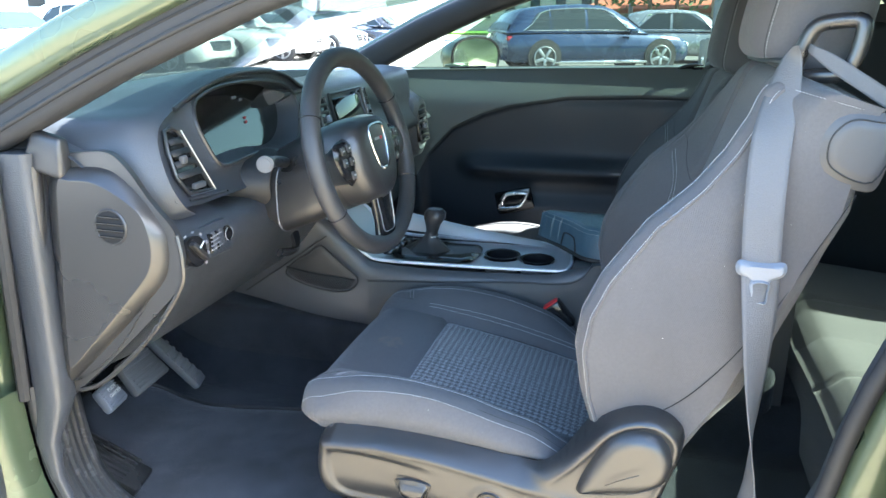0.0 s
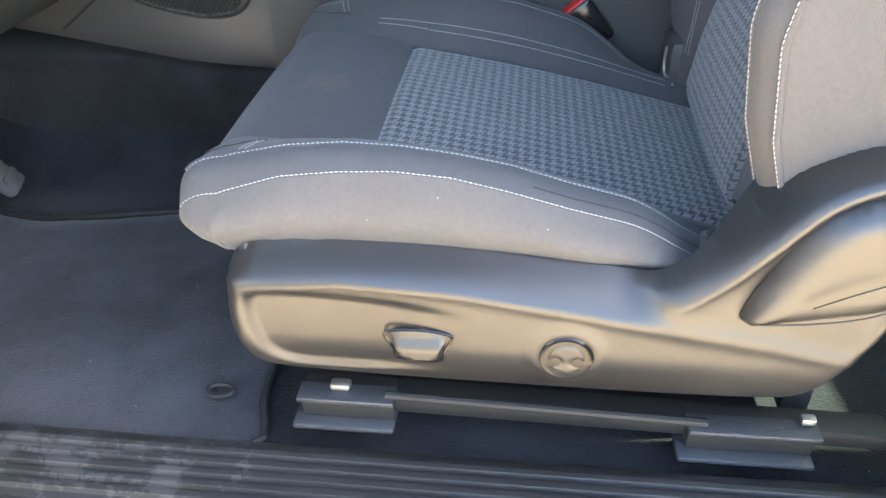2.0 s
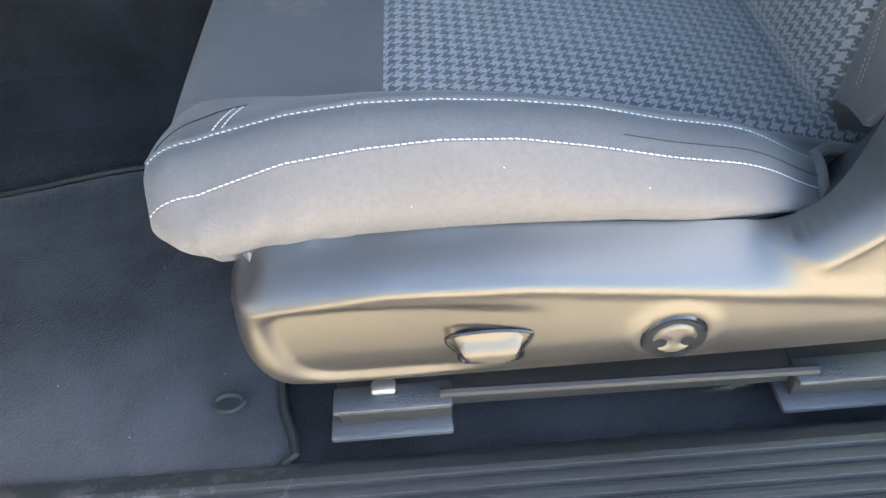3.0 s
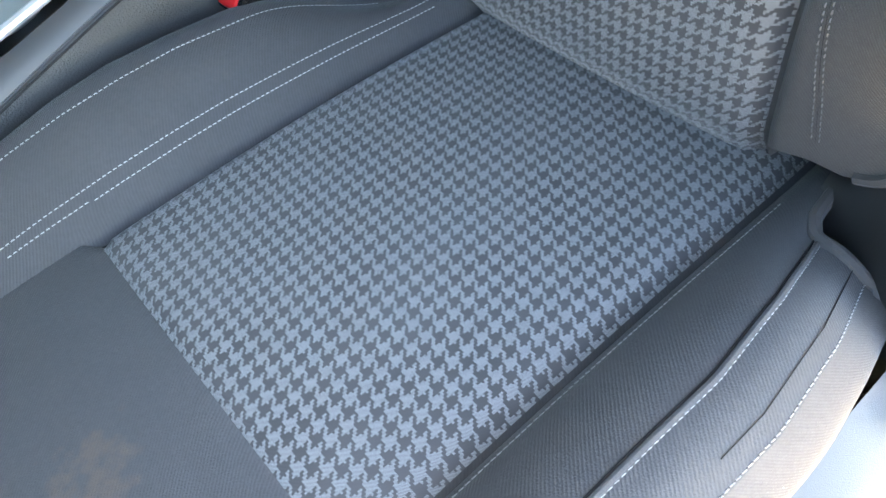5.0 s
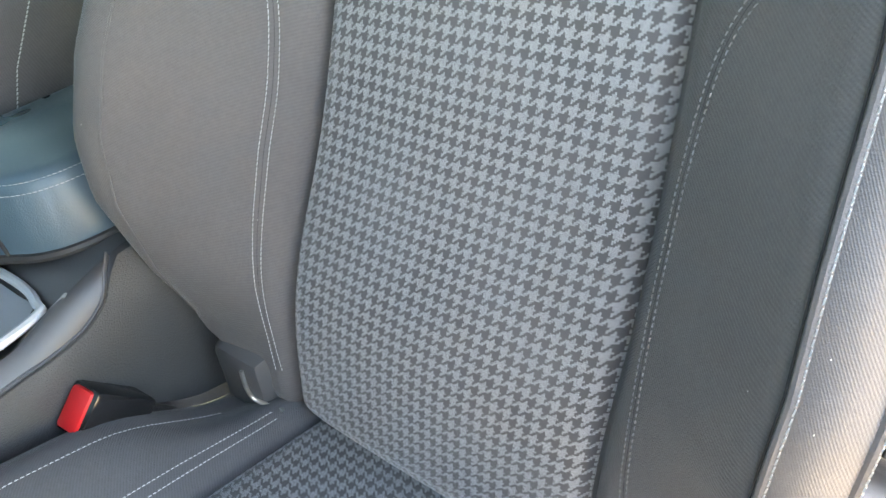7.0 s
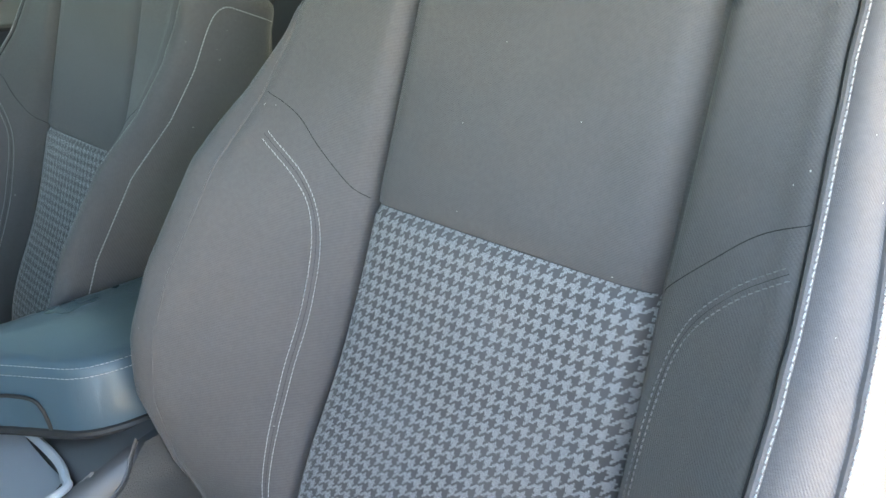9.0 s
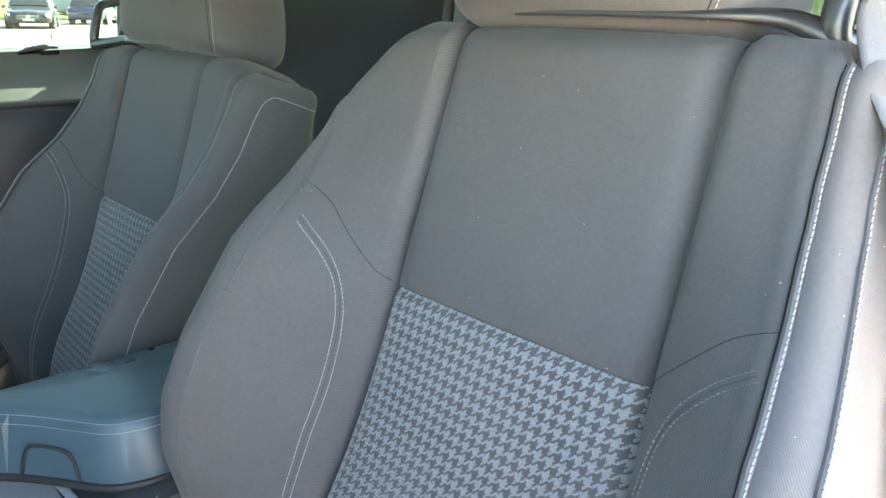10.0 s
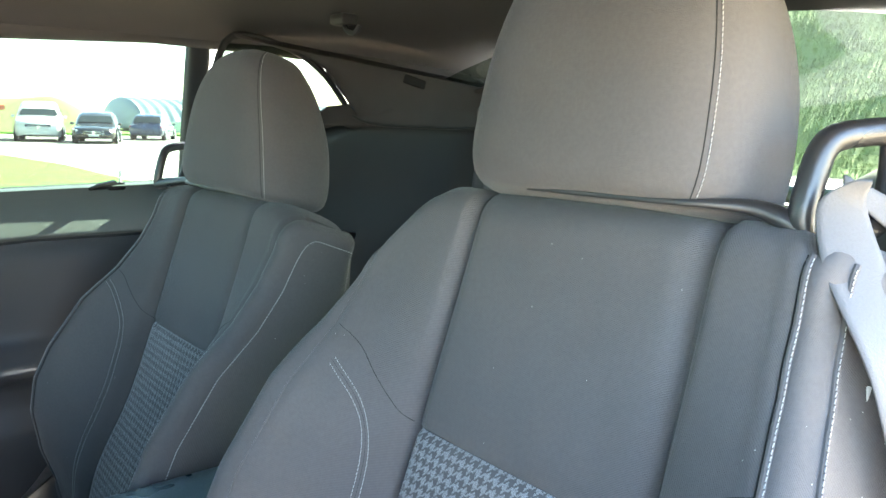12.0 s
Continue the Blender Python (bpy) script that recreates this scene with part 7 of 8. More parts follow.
WING = [(-0.031, 0.006), (-0.026, 0.013), (-0.010, 0.011), (0.010, 0.011), (0.026, 0.013), (0.031, 0.006), (0.028, -0.006), (0.016, -0.012), (0.011, -0.018), (-0.011, -0.018), (-0.016, -0.012), (-0.028, -0.006)]
ton = pillow("tongue", WING, lambda a, b, h: Vector((0.178 + a, -0.653 - h, 0.938 + b)), lambda g, a, b: 0.008 * ease(g / 0.005), GREY_PLASTIC, belt, "pale blue-grey plastic tongue", step=0.003)
tube("tongue_plate", smooth_line([(0.178 + a, -0.661, 0.938 + b) for a, b in ((-0.0095, -0.014), (-0.0098, -0.028), (-0.0090, -0.041), (0.0, -0.042), (0.0090, -0.041), (0.0098, -0.028), (0.0095, -0.014))], 3, True), 0.0034, GREY_PLASTIC, ton, "pale blue-grey tongue plate", sides=8, closed=True, flat=0.45)
buckle = thing("seat_belt_buckle", (-0.10, -0.115, 0.62), "black seat belt buckle with red release button", "seat belt buckle")
BM = pose(-0.150, -0.131, 0.656, 0, -39, 4)
for nm, mt, sz, off, lab in (("buckle_body", PLASTIC_GLOSS, (0.042, 0.034, 0.064), (0, 0, -0.032), "black plastic buckle body"), ("release_button", RED, (0.036, 0.025, 0.008), (0.0, 0, -0.0010), "red release button"), ("buckle_stalk", PLASTIC, (0.024, 0.014, 0.09), (0.0, 0.0, -0.105), "black buckle stalk")):
    bm = box_bm(sz, 0.005)
    bm.transform(BM @ Matrix.Translation(off))
    part(nm, bm, mt, buckle, lab)


# ---- outside ----
ASPHALT = surface("asphalt", (0.36, 0.285, 0.19), 0.9, var=0.25, big=0.6, fine=60, bump=0.5, dist=0.004)
LOT = surface("dark_asphalt", (0.135, 0.13, 0.12), 0.9, var=0.25, big=0.5, fine=60, bump=0.5, dist=0.004)
CONCRETE = surface("concrete", (0.40, 0.38, 0.35), 0.9, var=0.15, big=0.8, fine=40, bump=0.4, dist=0.003)
GRASS = surface("grass", (0.075, 0.20, 0.012), 0.9, var=0.35, big=2, fine=30, bump=0.6, dist=0.02)
GRASS_DRY = surface("dry_grass", (0.10, 0.125, 0.04), 0.9, var=0.3, big=0.8, fine=20, bump=0.5, dist=0.03)
BANK_GRASS = surface("bank_grass", (0.21, 0.26, 0.115), 0.9, var=0.3, big=1.2, fine=25, bump=0.5, dist=0.02)
LEAF = surface("tree_leaves", (0.085, 0.155, 0.04), 0.7, var=0.5, big=1.5, fine=12, bump=0.0)
BARK = surface("bark", (0.12, 0.09, 0.06), 0.9, var=0.3, fine=30, bump=0.6, dist=0.01)
STUCCO = surface("tan_stucco", (0.50, 0.40, 0.26), 0.9, var=0.12, fine=20, bump=0.3, dist=0.01)
TILE_ROOF = surface("red_roof_tiles", (0.45, 0.13, 0.07), 0.8, var=0.25, fine=8, bump=0.6, dist=0.05)
GREY_WALL = surface("grey_render", (0.52, 0.53, 0.53), 0.9, var=0.08, fine=15, bump=0.2, dist=0.01)
METAL_ROOF = surface("ribbed_metal_roof", (0.20, 0.25, 0.27), 0.45, 0.4, var=0.1, fine=10, bump=0.1)
BLUE = surface("blue_car_paint", (0.018, 0.040, 0.10), 0.25, 0.4, var=0.05, bump=0.0, coat=1.0)
WHITE = surface("white_car_paint", (0.60, 0.60, 0.585), 0.25, 0.0, var=0.03, bump=0.0, coat=1.0)
GREY = surface("silver_grey_car_paint", (0.34, 0.35, 0.37), 0.25, 0.5, var=0.05, bump=0.0, coat=1.0)
BLACK = surface("black_car_paint", (0.015, 0.016, 0.018), 0.2, 0.0, var=0.1, bump=0.0, coat=1.0)
CAR_GLASS = surface("dark_car_glass", (0.02, 0.028, 0.03), 0.08, var=0.1, bump=0.0)
LAMP_GLASS = surface("lamp_glass", (0.65, 0.68, 0.70), 0.12, 0.3, var=0.05, bump=0.0, coat=1.0)
TAIL = surface("red_lamp_glass", (0.35, 0.01, 0.015), 0.15, var=0.1, bump=0.0, coat=1.0)

struct(grid("ground", lambda a, b: (-400 + 800 * a, -400 + 800 * b, 0.0), 8, 8, ASPHALT), "grey asphalt parking lot reaching the horizon", "ground")


def slab(name, pts, z, mat, label, category):
    n = len(pts)
    vs = [(x, y, 0.0) for x, y in pts] + [(x, y, z) for x, y in pts]
    fs = [tuple(range(n, 2 * n))] + [(i, (i + 1) % n, n + (i + 1) % n, n + i) for i in range(n)]
    return struct(mesh(name, vs, fs, mat, smooth=False, fix=True), label, category)


slab("lot_1", [(-70, 4.5), (70, 4.5), (70, 51), (-70, 51)], 0.02, LOT, "dark grey asphalt car lot with faint stains", "pavement")
slab("lawn_1", [(1.6, 10.5), (4.0, 10.0), (4.25, 14.3), (4.3, 19.0), (3.9, 23.6), (2.2, 22.5)], 0.10, GRASS, "bright green mown lawn island", "lawn")
slab("pavement_1", [(4.2, 8), (9.5, 8), (12.5, 18), (12, 26.5), (2.0, 26.8), (2.0, 23.5), (3.8, 24.2), (4.5, 19.2)], 0.06, CONCRETE, "pale concrete driveway", "pavement")
slab("lawn_2", [(14, -40), (30, -40), (30, 30), (22, 20), (14, 6)], 0.10, GRASS, "green grass bank behind the car", "lawn")
slab("lawn_3", [(-60, 52), (60, 52), (60, 75), (-60, 75)], 0.12, GRASS, "green verge before the buildings", "lawn")


def build_car(name, length, width, height, paint, label, suv=True, group="parked cars", lamp_on=False):
    """Heads along +x, wheels on z 0; body by stations along its length."""
    root = thing(name, (0, 0, 0), label, "car", group)
    L, W, H = length, width / 2, height
    belt = H * 0.60
    hood = H * (0.60 if suv else 0.58)
    st = [(-0.50, 0.80, 0.42, belt * 0.80), (-0.485, 0.92, 0.30, belt * 0.96), (-0.45, 0.97, 0.27, belt * 1.0), (-0.30, 1.0, 0.24, belt * 1.0), (0.0, 1.0, 0.22, belt * 0.985), (0.22, 0.995, 0.22, belt * 0.965), (0.30, 0.985, 0.24, hood * 0.96), (0.42, 0.95, 0.25, hood * 0.90), (0.475, 0.88, 0.27, hood * 0.80), (0.497, 0.74, 0.34, hood * 0.62)]
    loops = []
    for fx, fw, zb, zt in st:
        w = W * fw
        sec = [(-w * 0.90, zb), (-w * 0.99, zb + 0.10), (-w, (zb + zt) * 0.5), (-w * 0.985, zt - 0.10), (-w * 0.90, zt - 0.015), (0, zt + 0.02)]
        sec += [(-y, z) for y, z in sec[-2::-1]]
        loops.append([Vector((fx * L, y, z)) for y, z in sec])
    loft("body", loops, paint, root, "glossy painted body")
    if suv:
        cab = [(-0.485, 0.82, belt * 0.98, belt * 1.02), (-0.455, 0.79, belt, H * 0.74), (-0.415, 0.76, belt, H * 0.875), (-0.385, 0.75, belt, H * 0.925), (-0.30, 0.74, belt, H * 0.962), (-0.18, 0.74, belt, H * 0.992), (-0.06, 0.74, belt, H), (0.02, 0.745, belt, H * 0.98), (0.07, 0.76, belt, H * 0.935), (0.14, 0.80, belt, H * 0.82), (0.225, 0.86, belt * 0.97, belt * 1.03), (0.250, 0.88, belt * 0.94, belt * 0.96)]
    else:
        cab = [(-0.42, 0.80, belt, belt * 1.02), (-0.32, 0.78, belt, H * 0.92), (-0.22, 0.76, belt, H * 0.985), (-0.05, 0.76, belt, H), (0.05, 0.77, belt, H * 0.97), (0.12, 0.80, belt, H * 0.88), (0.225, 0.86, belt * 0.97, belt * 1.03), (0.245, 0.88, belt * 0.95, belt * 0.97)]
    loops, glassl = [], []
    for fx, fw, zb, zt in cab:
        w = W * 0.93
        wt = W * fw
        sec = [(-w, zb), (-(w * 0.55 + wt * 0.45), zb + (zt - zb) * 0.5), (-wt, zb + (zt - zb) * 0.86), (-wt * 0.86, zt - 0.008), (0, zt + 0.012)]
        sec += [(-y, z) for y, z in sec[-2::-1]]
        loops.append([Vector((fx * L, y, z)) for y, z in sec])
    loft("cabin", loops, paint, root, "painted roof and pillars")
    sp = [(-0.395, -0.27), (-0.262, -0.085), (-0.073, 0.135)] if suv else [(-0.30, -0.10), (-0.085, 0.135)]
    for s in (-1, 1):
        for x0, x1 in sp:
            def pane(a, b, s=s, x0=x0, x1=x1):
                fx = x0 + (x1 - x0) * a
                zb = interp(fx, [c[0] for c in cab], [c[2] for c in cab])
                zt = interp(fx, [c[0] for c in cab], [c[3] for c in cab])
                wt = W * interp(fx, [c[0] for c in cab], [c[1] for c in cab])
                k = 0.10 + 0.72 * b * (ease(0.12 + 1.4 * a) if x0 == sp[0][0] else 1) * (1 - 0.55 * ease((a - 0.35) / 0.65) if x1 == sp[-1][1] else 1)
                w = W * 0.93
                y = w + (w * 0.55 + wt * 0.45 - w) * min(1, k / 0.5) if k < 0.5 else (w * 0.55 + wt * 0.45) + (wt - w * 0.55 - wt * 0.45) * (k - 0.5) / 0.36
                return Vector((fx * L, s * (y + 0.006), zb + (zt - zb) * k))
            grid("side_window", pane, 6, 6, CAR_GLASS, root, "dark side window", flip=s > 0)
        bm = box_bm((0.20, 0.16, 0.12), 0.04)
        bm.transform(Matrix.Translation((0.15 * L, s * (W + 0.09), belt * 1.03)))
        part("door_mirror", bm, paint, root, "painted door mirror")
        bm = box_bm((0.30, 0.24, 0.14), 0.04)
        bm.transform(Matrix.Translation((0.452 * L, s * W * 0.74, hood * 0.70)) @ pose(0, 0, 0, 0, 12, -s * 18))
        part("headlight", bm, glow("lit_headlight", (1, 0.97, 0.9), 6.0) if lamp_on and s > 0 else LAMP_GLASS, root, "clear headlight")
        bm = box_bm((0.14, 0.30, 0.12), 0.03)
        bm.transform(Matrix.Translation((-0.474 * L, s * W * 0.76, belt * 0.86)))
        part("taillight", bm, TAIL, root, "red taillight")
        def on_cab(fx, k, s=s):
            zb, zt = (interp(fx, [c[0] for c in cab], [c[j] for c in cab]) for j in (2, 3))
            wt, w = W * interp(fx, [c[0] for c in cab], [c[1] for c in cab]), W * 0.93
            y = w + (wt - w) * 0.45 * min(1, k / 0.5) + (wt - w) * 0.55 * max(0.0, (k - 0.5) / 0.36)
            return Vector((fx * L, s * (y + 0.010), zb + (zt - zb) * k))
        f0, f1 = sp[0][0] - 0.012, sp[-1][1] + 0.02
        loop = [on_cab(f0 + (f1 - f0) * i / 12, 0.08) for i in range(13)] + [on_cab(f1 - (f1 - f0) * i / 12, 0.12 + 0.74 * ease(min(1.0, 0.15 + i / 3.2)) * ease(min(1.0, (12 - i) / 2.5))) for i in range(1, 12)]
        tube("window_trim", loop, 0.014, CHROME, root, "chrome window surround", sides=6, closed=True)
        tube("sill_trim", [Vector((-0.26 * L, s * W * 0.99, 0.26)), Vector((0.24 * L, s * W * 0.99, 0.26))], 0.035, CHROME if suv else PLASTIC, root, "bright sill strip", sides=6)
    ws_l = cab[-3][0] + 0.008
    for nm, f0, f1 in (("front_window", cab[-3], cab[-2]), ("rear_glass", cab[1], cab[0])):
        def fpane(a, b, f0=f0, f1=f1):
            k = 0.12 + 0.74 * b
            fx = f0[0] + (f1[0] - f0[0]) * k
            zt = f0[3] + (f1[3] - f0[3]) * k
            w = (W * f0[1] * 0.84) + (W * 0.84 - W * f0[1] * 0.84) * k
            sg = 1 if f1[0] > f0[0] else -1
            return Vector((fx * L + sg * 0.02, w * (2 * a - 1), zt + 0.028 - 0.012 * (2 * a - 1) ** 2))
        grid(nm, fpane, 8, 6, CAR_GLASS, root, "dark glass", flip=f1[0] > f0[0])
    bm = box_bm((0.10, W * 1.05, 0.26), 0.04)
    bm.transform(Matrix.Translation((0.487 * L, 0, hood * 0.60)))
    gr = part("grille", bm, PLASTIC_GLOSS, root, "black grille")
    for z in (-0.06, 0.0, 0.06):
        box("grille_bar", (0.50 * L, 0, hood * 0.60 + z), (0.02, W * 0.9, 0.018), CHROME, gr, "chrome grille bar", bevel=0.004)
    disc("emblem", (0.502 * L, 0, hood * 0.60), 0.08, 0.02, CHROME, gr, "round chrome emblem", (1, 0, 0))
    box("number_plate", (0.498 * L, 0, 0.40), (0.02, 0.45, 0.11), WHITE, root, "pale plate", bevel=0.004)
    box("bumper_intake", (0.480 * L, 0, 0.34), (0.08, W * 1.3, 0.12), PLASTIC_GLOSS, root, "black lower intake", bevel=0.03)
    r = 0.36 if suv else 0.33
    for fx in (-0.30, 0.315):
        for s in (-1, 1):
            c = Vector((fx * L, s * (W - 0.11), r))
            arch = disc("wheel_arch", tuple(c + Vector((0, s * 0.115, 0.02))), r + 0.035, 0.012, PLASTIC, root, "black wheel arch", (0, s, 0), sides=32)
            wl = loft("wheel", [[c + Vector((rr * math.cos(q), s * d, rr * math.sin(q))) for q in (2 * math.pi * k / 32 for k in range(32))] for rr, d in ((r * 0.68, -0.10), (r * 0.94, -0.11), (r, -0.07), (r, 0.09), (r * 0.95, 0.128), (r * 0.72, 0.130), (r * 0.70, 0.10))], RUBBER, root, "black tyre", caps=False)
            disc("rim_well", tuple(c + Vector((0, s * 0.10, 0))), r * 0.70, 0.02, PLASTIC_GLOSS, wl, "dark rim well", (0, s, 0), bevel=0)
            for k in range(5):
                q = 2 * math.pi * k / 5 + 0.3
                bm = box_bm((r * 0.62, 0.03, 0.075), 0.012)
                bm.transform(Matrix.Translation(c + Vector((0, s * 0.122, 0))) @ pose(0, 0, 0, 0, math.degrees(q), 0) @ Matrix.Translation((r * 0.36, 0, 0)))
                part("rim_spoke", bm, SILVER, wl, "silver rim spoke")
            tube("rim_edge", [c + Vector((r * 0.69 * math.cos(q), s * 0.13, r * 0.69 * math.sin(q))) for q in (2 * math.pi * k / 28 for k in range(28))], 0.018, SILVER, wl, "silver rim edge", sides=6, closed=True)
    return root


def put_car(root, x, y, heading):
    root.matrix_basis = pose(x, y, 0, 0, 0, heading)
    return root


put_car(build_car("parked_suv", 4.6, 1.86, 1.52, BLUE, "dark blue electric crossover parked on asphalt"), -1.55, 16.9, 28)
w0 = put_car(build_car("parked_suv", 4.65, 1.86, 1.64, WHITE, "white crossover with chrome grille parked in a row", group="white parked row"), -12.0, 14.0, 4)
for i, (x, y) in enumerate(((-11.95, 16.5), (-11.75, 19.0))):
    copy_thing(w0, pose(x, y, 0, 0, 0, 4))
put_car(build_car("parked_suv", 4.65, 1.86, 1.60, GREY, "silver grey crossover parked in a row"), -11.5, 21.6, 4)
bk = put_car(build_car("parked_car", 4.7, 1.85, 1.46, BLACK, "black saloon parked in a row", suv=False), -11.2, 24.3, 4)
copy_thing(bk, pose(-10.9, 27.0, 0, 0, 0, 4))
put_car(build_car("parked_suv", 4.6, 1.86, 1.64, GREY, "silver crossover parked with its front showing"), -13.0, 10.6, 8)
copy_thing(w0, pose(-10.6, 8.2, 0, 0, 0, 10))
put_car(build_car("parked_car", 4.6, 1.83, 1.44, GREY, "pale blue-grey saloon behind the crossover", suv=False), 0.7, 21.0, 10)
put_car(build_car("parked_suv", 5.2, 2.0, 1.88, WHITE, "white sport utility parked facing the lawn", group="cars beyond the lawn"), 8.5, 39.5, -105)
put_car(build_car("parked_car", 4.8, 1.85, 1.46, BLACK, "black saloon with one headlight lit", suv=False, group="cars beyond the lawn", lamp_on=True), 10.4, 37.0, -110)
put_car(build_car("parked_car", 4.7, 1.85, 1.46, BLUE, "blue saloon parked beyond the lawn", suv=False, group="cars beyond the lawn"), 15.2, 43.1, 60)


def building(name, x0, x1, y0, y1, h, wall, label, win=(3, 2), roof=None, pitch=0.0, arch=False):
    root = thing(name, ((x0 + x1) / 2, (y0 + y1) / 2, 0), label, "building")
    bm = box_bm((x1 - x0, y1 - y0, h), 0.05)
    bm.transform(Matrix.Translation(((x0 + x1) / 2, (y0 + y1) / 2, h / 2)))
    part("wall", bm, wall, root, "rendered wall")
    if roof is not None:
        o = 0.6
        ym = (y0 + y1) / 2
        vs = [(x0 - o, y0 - o, h), (x1 + o, y0 - o, h), (x1 + o, y1 + o, h), (x0 - o, y1 + o, h), (x0 + (y1 - y0) * 0.35, ym, h + pitch), (x1 - (y1 - y0) * 0.35, ym, h + pitch)]
        mesh("roof", vs + [(x, y, z - 0.25) for x, y, z in vs[:4]], [(0, 1, 5, 4), (1, 2, 5), (2, 3, 4, 5), (3, 0, 4), (0, 6, 7, 1), (3, 2, 8, 9), (0, 3, 9, 6), (1, 7, 8, 2), (6, 9, 8, 7)], roof, root, "tiled hip roof", smooth=False, fix=True)
    nx, nz = win
    for i in range(nx):
        for k in range(nz):
            cx = x0 + (x1 - x0) * (i + 0.5) / nx
            cz = h * (k + 0.55) / nz
            ww, hh = (x1 - x0) / nx * 0.38, h / nz * 0.45
            w = box("window", (cx, y0 - 0.02, cz), (ww, 0.12, hh), CAR_GLASS, root, "dark window", bevel=0.02)
            box("window_sill", (cx, y0 - 0.12, cz - hh / 2 - 0.08), (ww * 1.15, 0.22, 0.14), CONCRETE, w, bevel=0.02)
    return root


building("hotel_building", -17, -4.5, 62, 76, 14, GREY_WALL, "pale grey hotel block with rows of windows", win=(6, 4))
building("tiled_roof_building", -3.8, 7.5, 46, 58, 1.7, STUCCO, "tan stucco building with a red tiled roof", win=(6, 1), roof=TILE_ROOF, pitch=2.6)
building("stucco_tower", 3.0, 5.2, 43, 46, 5.6, STUCCO, "tan stucco tower with a red tiled cap", win=(1, 2), roof=TILE_ROOF, pitch=1.2)
building("dealer_building", -52, -22, 44, 60, 6.0, GREY_WALL, "pale showroom building behind the parked row", win=(8, 1))
struct(grid("berm", lambda a, b: (-14 + 34 * a, 58 + 12 * b, 0.05 + (2.3 + 0.25 * math.sin(9 * a) + 0.12 * math.sin(31 * a)) * math.sin(math.pi * b) ** 1.3 * ease(a * 6) * ease((1 - a) * 6)), 60, 16, GRASS_DRY), "low olive grass berm beyond the parked cars", "grass bank")
qh = thing("arched_building", (32, 66, 0), "arched building with a ribbed metal roof", "building")
grid("roof", lambda a, b: (19.4 + 25 * a, 66 - 5.5 * math.cos(math.pi * b) * ease(0.15 + a / 0.06), 0.3 + 2.6 * math.sin(math.pi * b) * ease(0.15 + a / 0.06) + 0.08 * math.sin(a * 25 * 6.28 / 0.9)), 220, 20, METAL_ROOF, qh, "ribbed metal barrel roof", thick=0.1)
box("base_wall", (32, 60.55, 0.5), (23, 0.15, 1.0), GREY_WALL, qh, "pale base wall", bevel=0.02)

pole = thing("light_pole", (1.44, 18.0, 0), "grey steel light pole on a round concrete base", "light pole")
disc("concrete_base", (1.44, 18.0, 0.36), 0.36, 0.72, CONCRETE, pole, "round concrete base", bevel=0.03)
tube("shaft", [(1.44, 18.0, 0.7), (1.44, 18.0, 9.0)], [0.13, 0.10], GREY_PLASTIC, pole, "grey steel shaft", sides=14)
box("base_plate", (1.44, 18.0, 0.74), (0.42, 0.42, 0.05), GREY_PLASTIC, pole, "steel base plate", bevel=0.01)
box("lamp_head", (1.44, 17.4, 9.0), (0.4, 1.0, 0.15), GREY_PLASTIC, pole, "flat lamp head", bevel=0.04)
pole2 = copy_thing(pole, pose(-1.5, 45, 0))
copy_thing(pole, pose(-24, 38, 0))


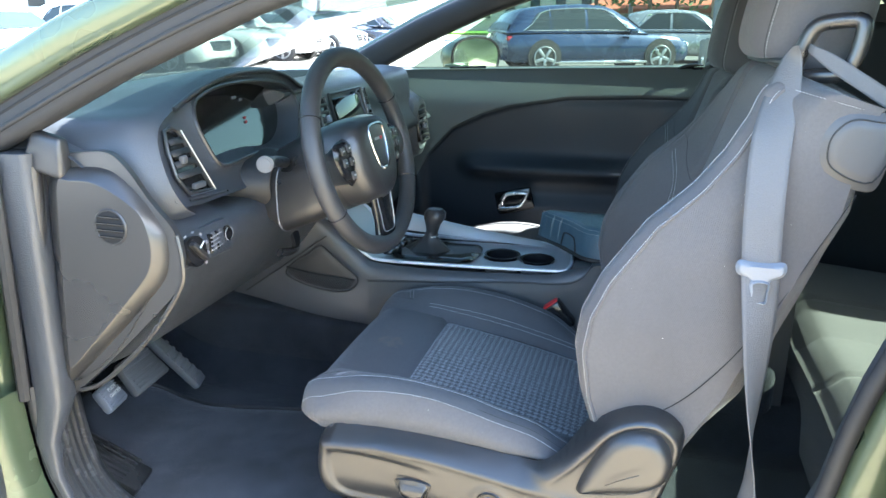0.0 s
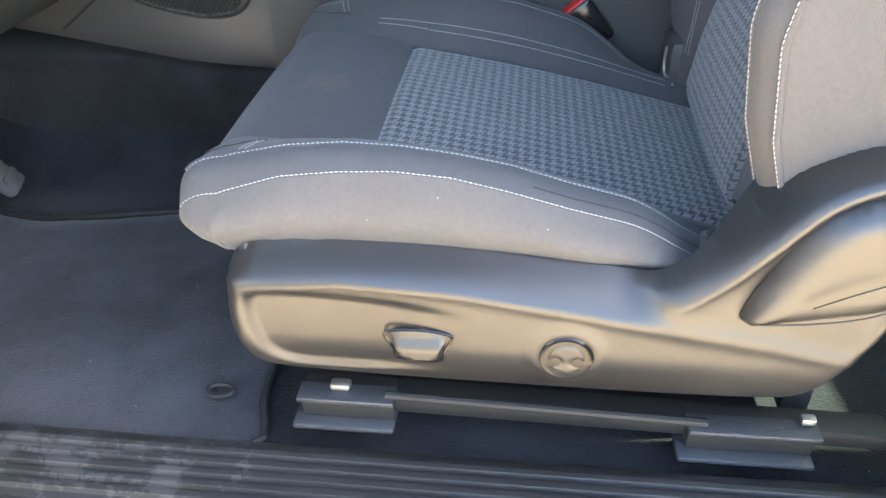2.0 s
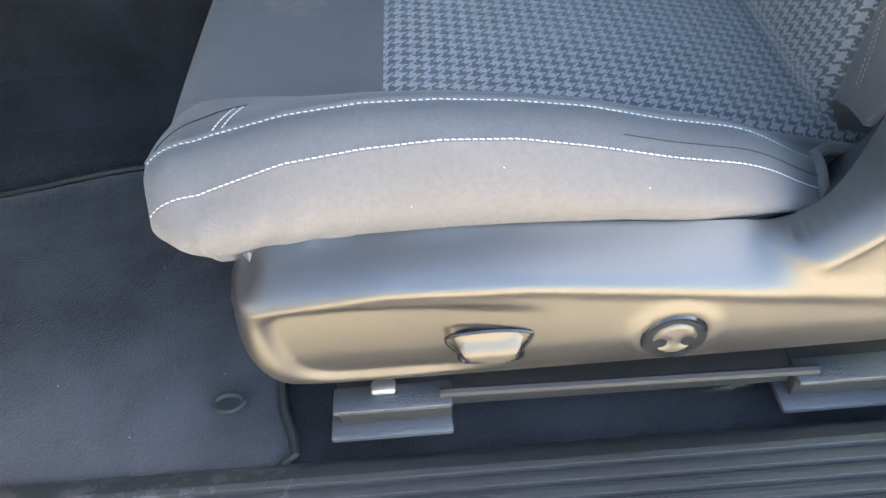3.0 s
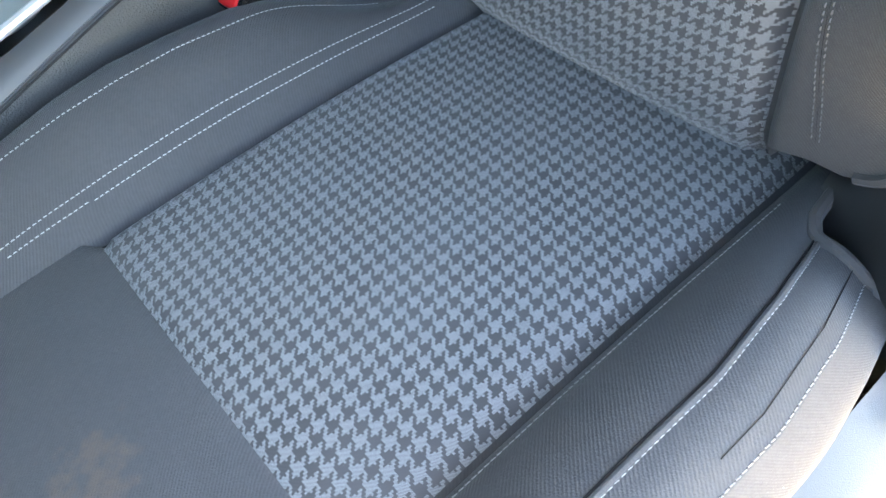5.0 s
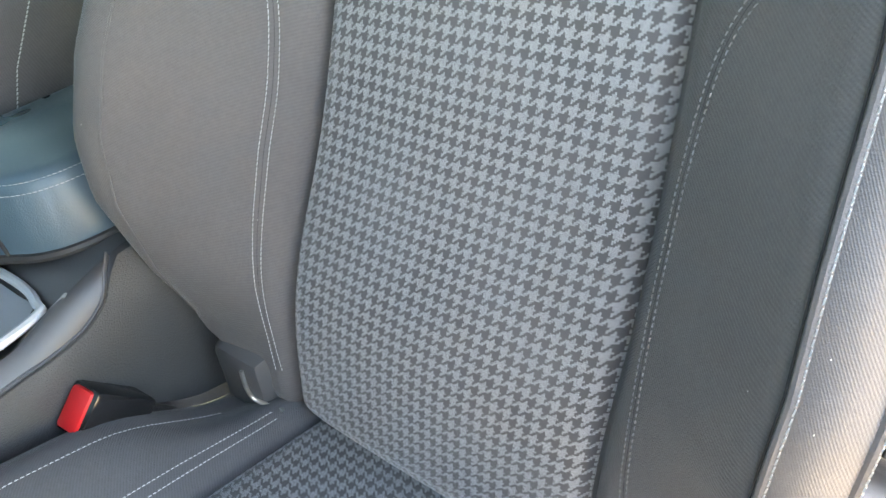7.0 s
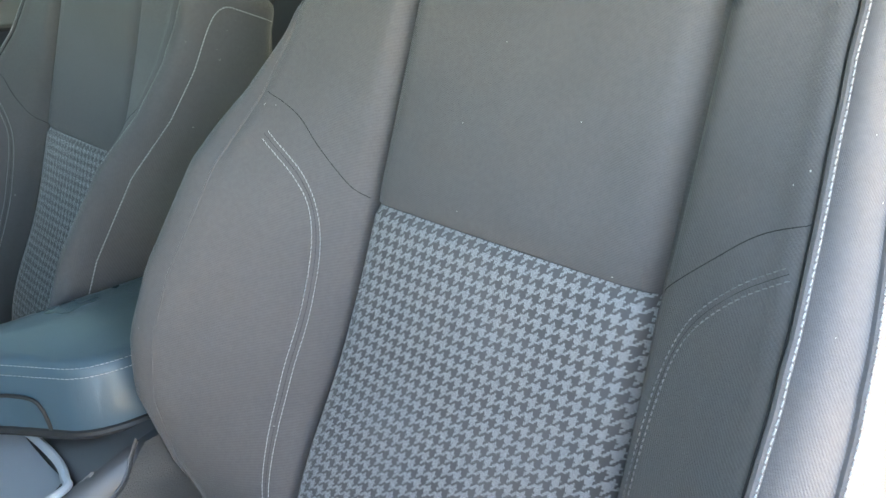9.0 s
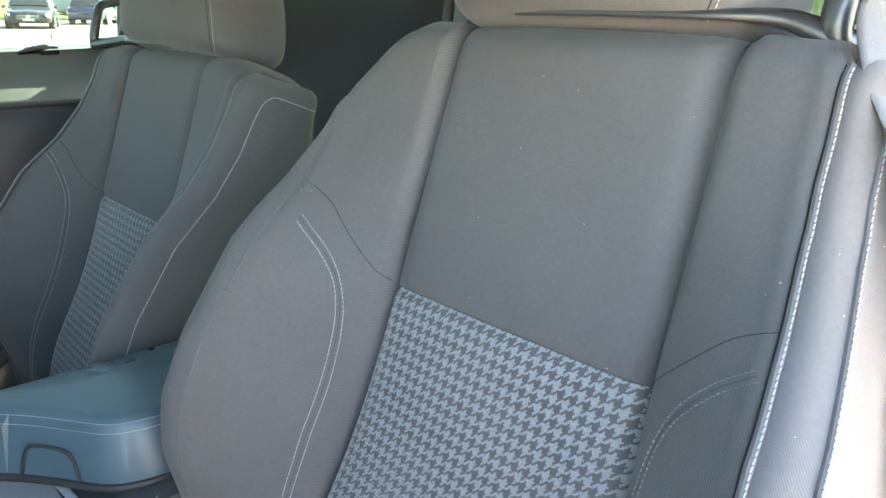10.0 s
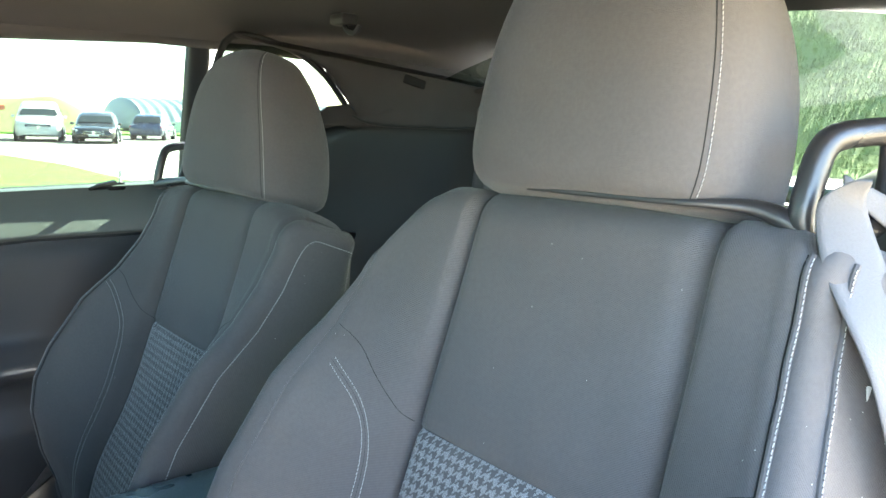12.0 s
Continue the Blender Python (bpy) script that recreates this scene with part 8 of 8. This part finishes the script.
def build_tree(name, x, y, h, spread, seed, label):
    rng = random.Random(seed)
    root = thing(name, (x, y, 0), label, "tree", "trees round the lot")
    loops = []
    for k in range(8):
        t = k / 7
        r = 0.16 * (1 - 0.75 * t) * h / 6
        c = Vector((x + 0.15 * math.sin(3 * t + seed), y + 0.1 * math.cos(2 * t + seed), h * 0.6 * t))
        loops.append([c + Vector((r * math.cos(q), r * math.sin(q), 0)) for q in (2 * math.pi * j / 9 for j in range(9))])
    loft("trunk", loops, BARK, root, "brown tapered trunk")
    vs, fs = [], []
    tips = []
    for k in range(9):
        a = 2.4 * k + seed
        z0 = h * (0.3 + 0.04 * k)
        tip = Vector((x + spread * 0.75 * math.cos(a), y + spread * 0.75 * math.sin(a), z0 + h * (0.12 + 0.25 * rng.random())))
        tips.append(tip)
        tube("limb", smooth_line([(x, y, z0), ((x + tip.x) / 2, (y + tip.y) / 2, (z0 + tip.z) / 2 + 0.15), tip], 3), [0.05 * h / 6, 0.045 * h / 6, 0.04 * h / 6, 0.03 * h / 6, 0.025 * h / 6, 0.02 * h / 6, 0.012 * h / 6], BARK, root, "brown limb", sides=6)
    tips.append(Vector((x, y, h * 0.9)))
    for _ in range(2600):
        c = rng.choice(tips)
        p = c + Vector((rng.gauss(0, spread * 0.28), rng.gauss(0, spread * 0.28), rng.gauss(0, h * 0.10)))
        n = Vector((rng.gauss(0, 1), rng.gauss(0, 1), rng.gauss(0, 1) + 0.6)).normalized()
        a = n.orthogonal().normalized() * (0.10 + 0.10 * rng.random()) * h / 6
        b = n.cross(a) * 0.7
        k = len(vs)
        vs += [p - a, p - b * 0.8 + n * 0.02, p + a, p + b * 0.8 + n * 0.02]
        fs.append((k, k + 1, k + 2, k + 3))
    tagged(mesh("crown", vs, fs, LEAF, root, "loose green leaf crown", smooth=False), kind="stuff")
    return root


for k, (x, y, h, sp) in enumerate(((-3.2, 40, 6.5, 2.2), (2.4, 27.5, 5.0, 1.5), (-0.2, 36, 6.0, 1.9), (-1.0, 52, 8, 2.6), (-20, 42, 7, 2.3), (3.6, 36.0, 5.5, 1.8), (0.9, 42, 6, 2.0), (-30, 46, 7, 2.5))):
    build_tree("broadleaf_tree", x, y, h, sp, k + 1, "green broadleaf tree beyond the parked cars")
# grass bank rising behind the car
def bank_z(x, y):
    return 0.1 + 5.6 * ease((x - 14.5) / 11) + 0.10 * math.sin(0.9 * x + 0.6 * y) * ease((x - 15) / 3) + 0.06 * math.sin(2.1 * y - 0.7 * x)


struct(grid("bank", lambda a, b: (14.5 + 13 * a, -22 + 40 * b, bank_z(14.5 + 13 * a, -22 + 40 * b)), 50, 90, BANK_GRASS), "grass bank rising behind the parked car", "grass bank")
rng = random.Random(5)
vs, fs = [], []
for _ in range(60000):
    x, y = 14.6 + 11 * rng.random(), -8 + 20 * rng.random()
    p = Vector((x, y, bank_z(x, y) - 0.01))
    q = rng.uniform(0, math.pi)
    a = Vector((math.cos(q), math.sin(q), 0)) * (0.010 + 0.012 * rng.random())
    k = len(vs)
    vs += [p - a, p + a, p + Vector((rng.gauss(0, 0.02), rng.gauss(0, 0.02), 0.06 + 0.07 * rng.random()))]
    fs.append((k, k + 1, k + 2))
tagged(mesh("grass", vs, fs, BANK_GRASS, None, "", smooth=False), "short green grass blades on the bank", "grass", kind="stuff")
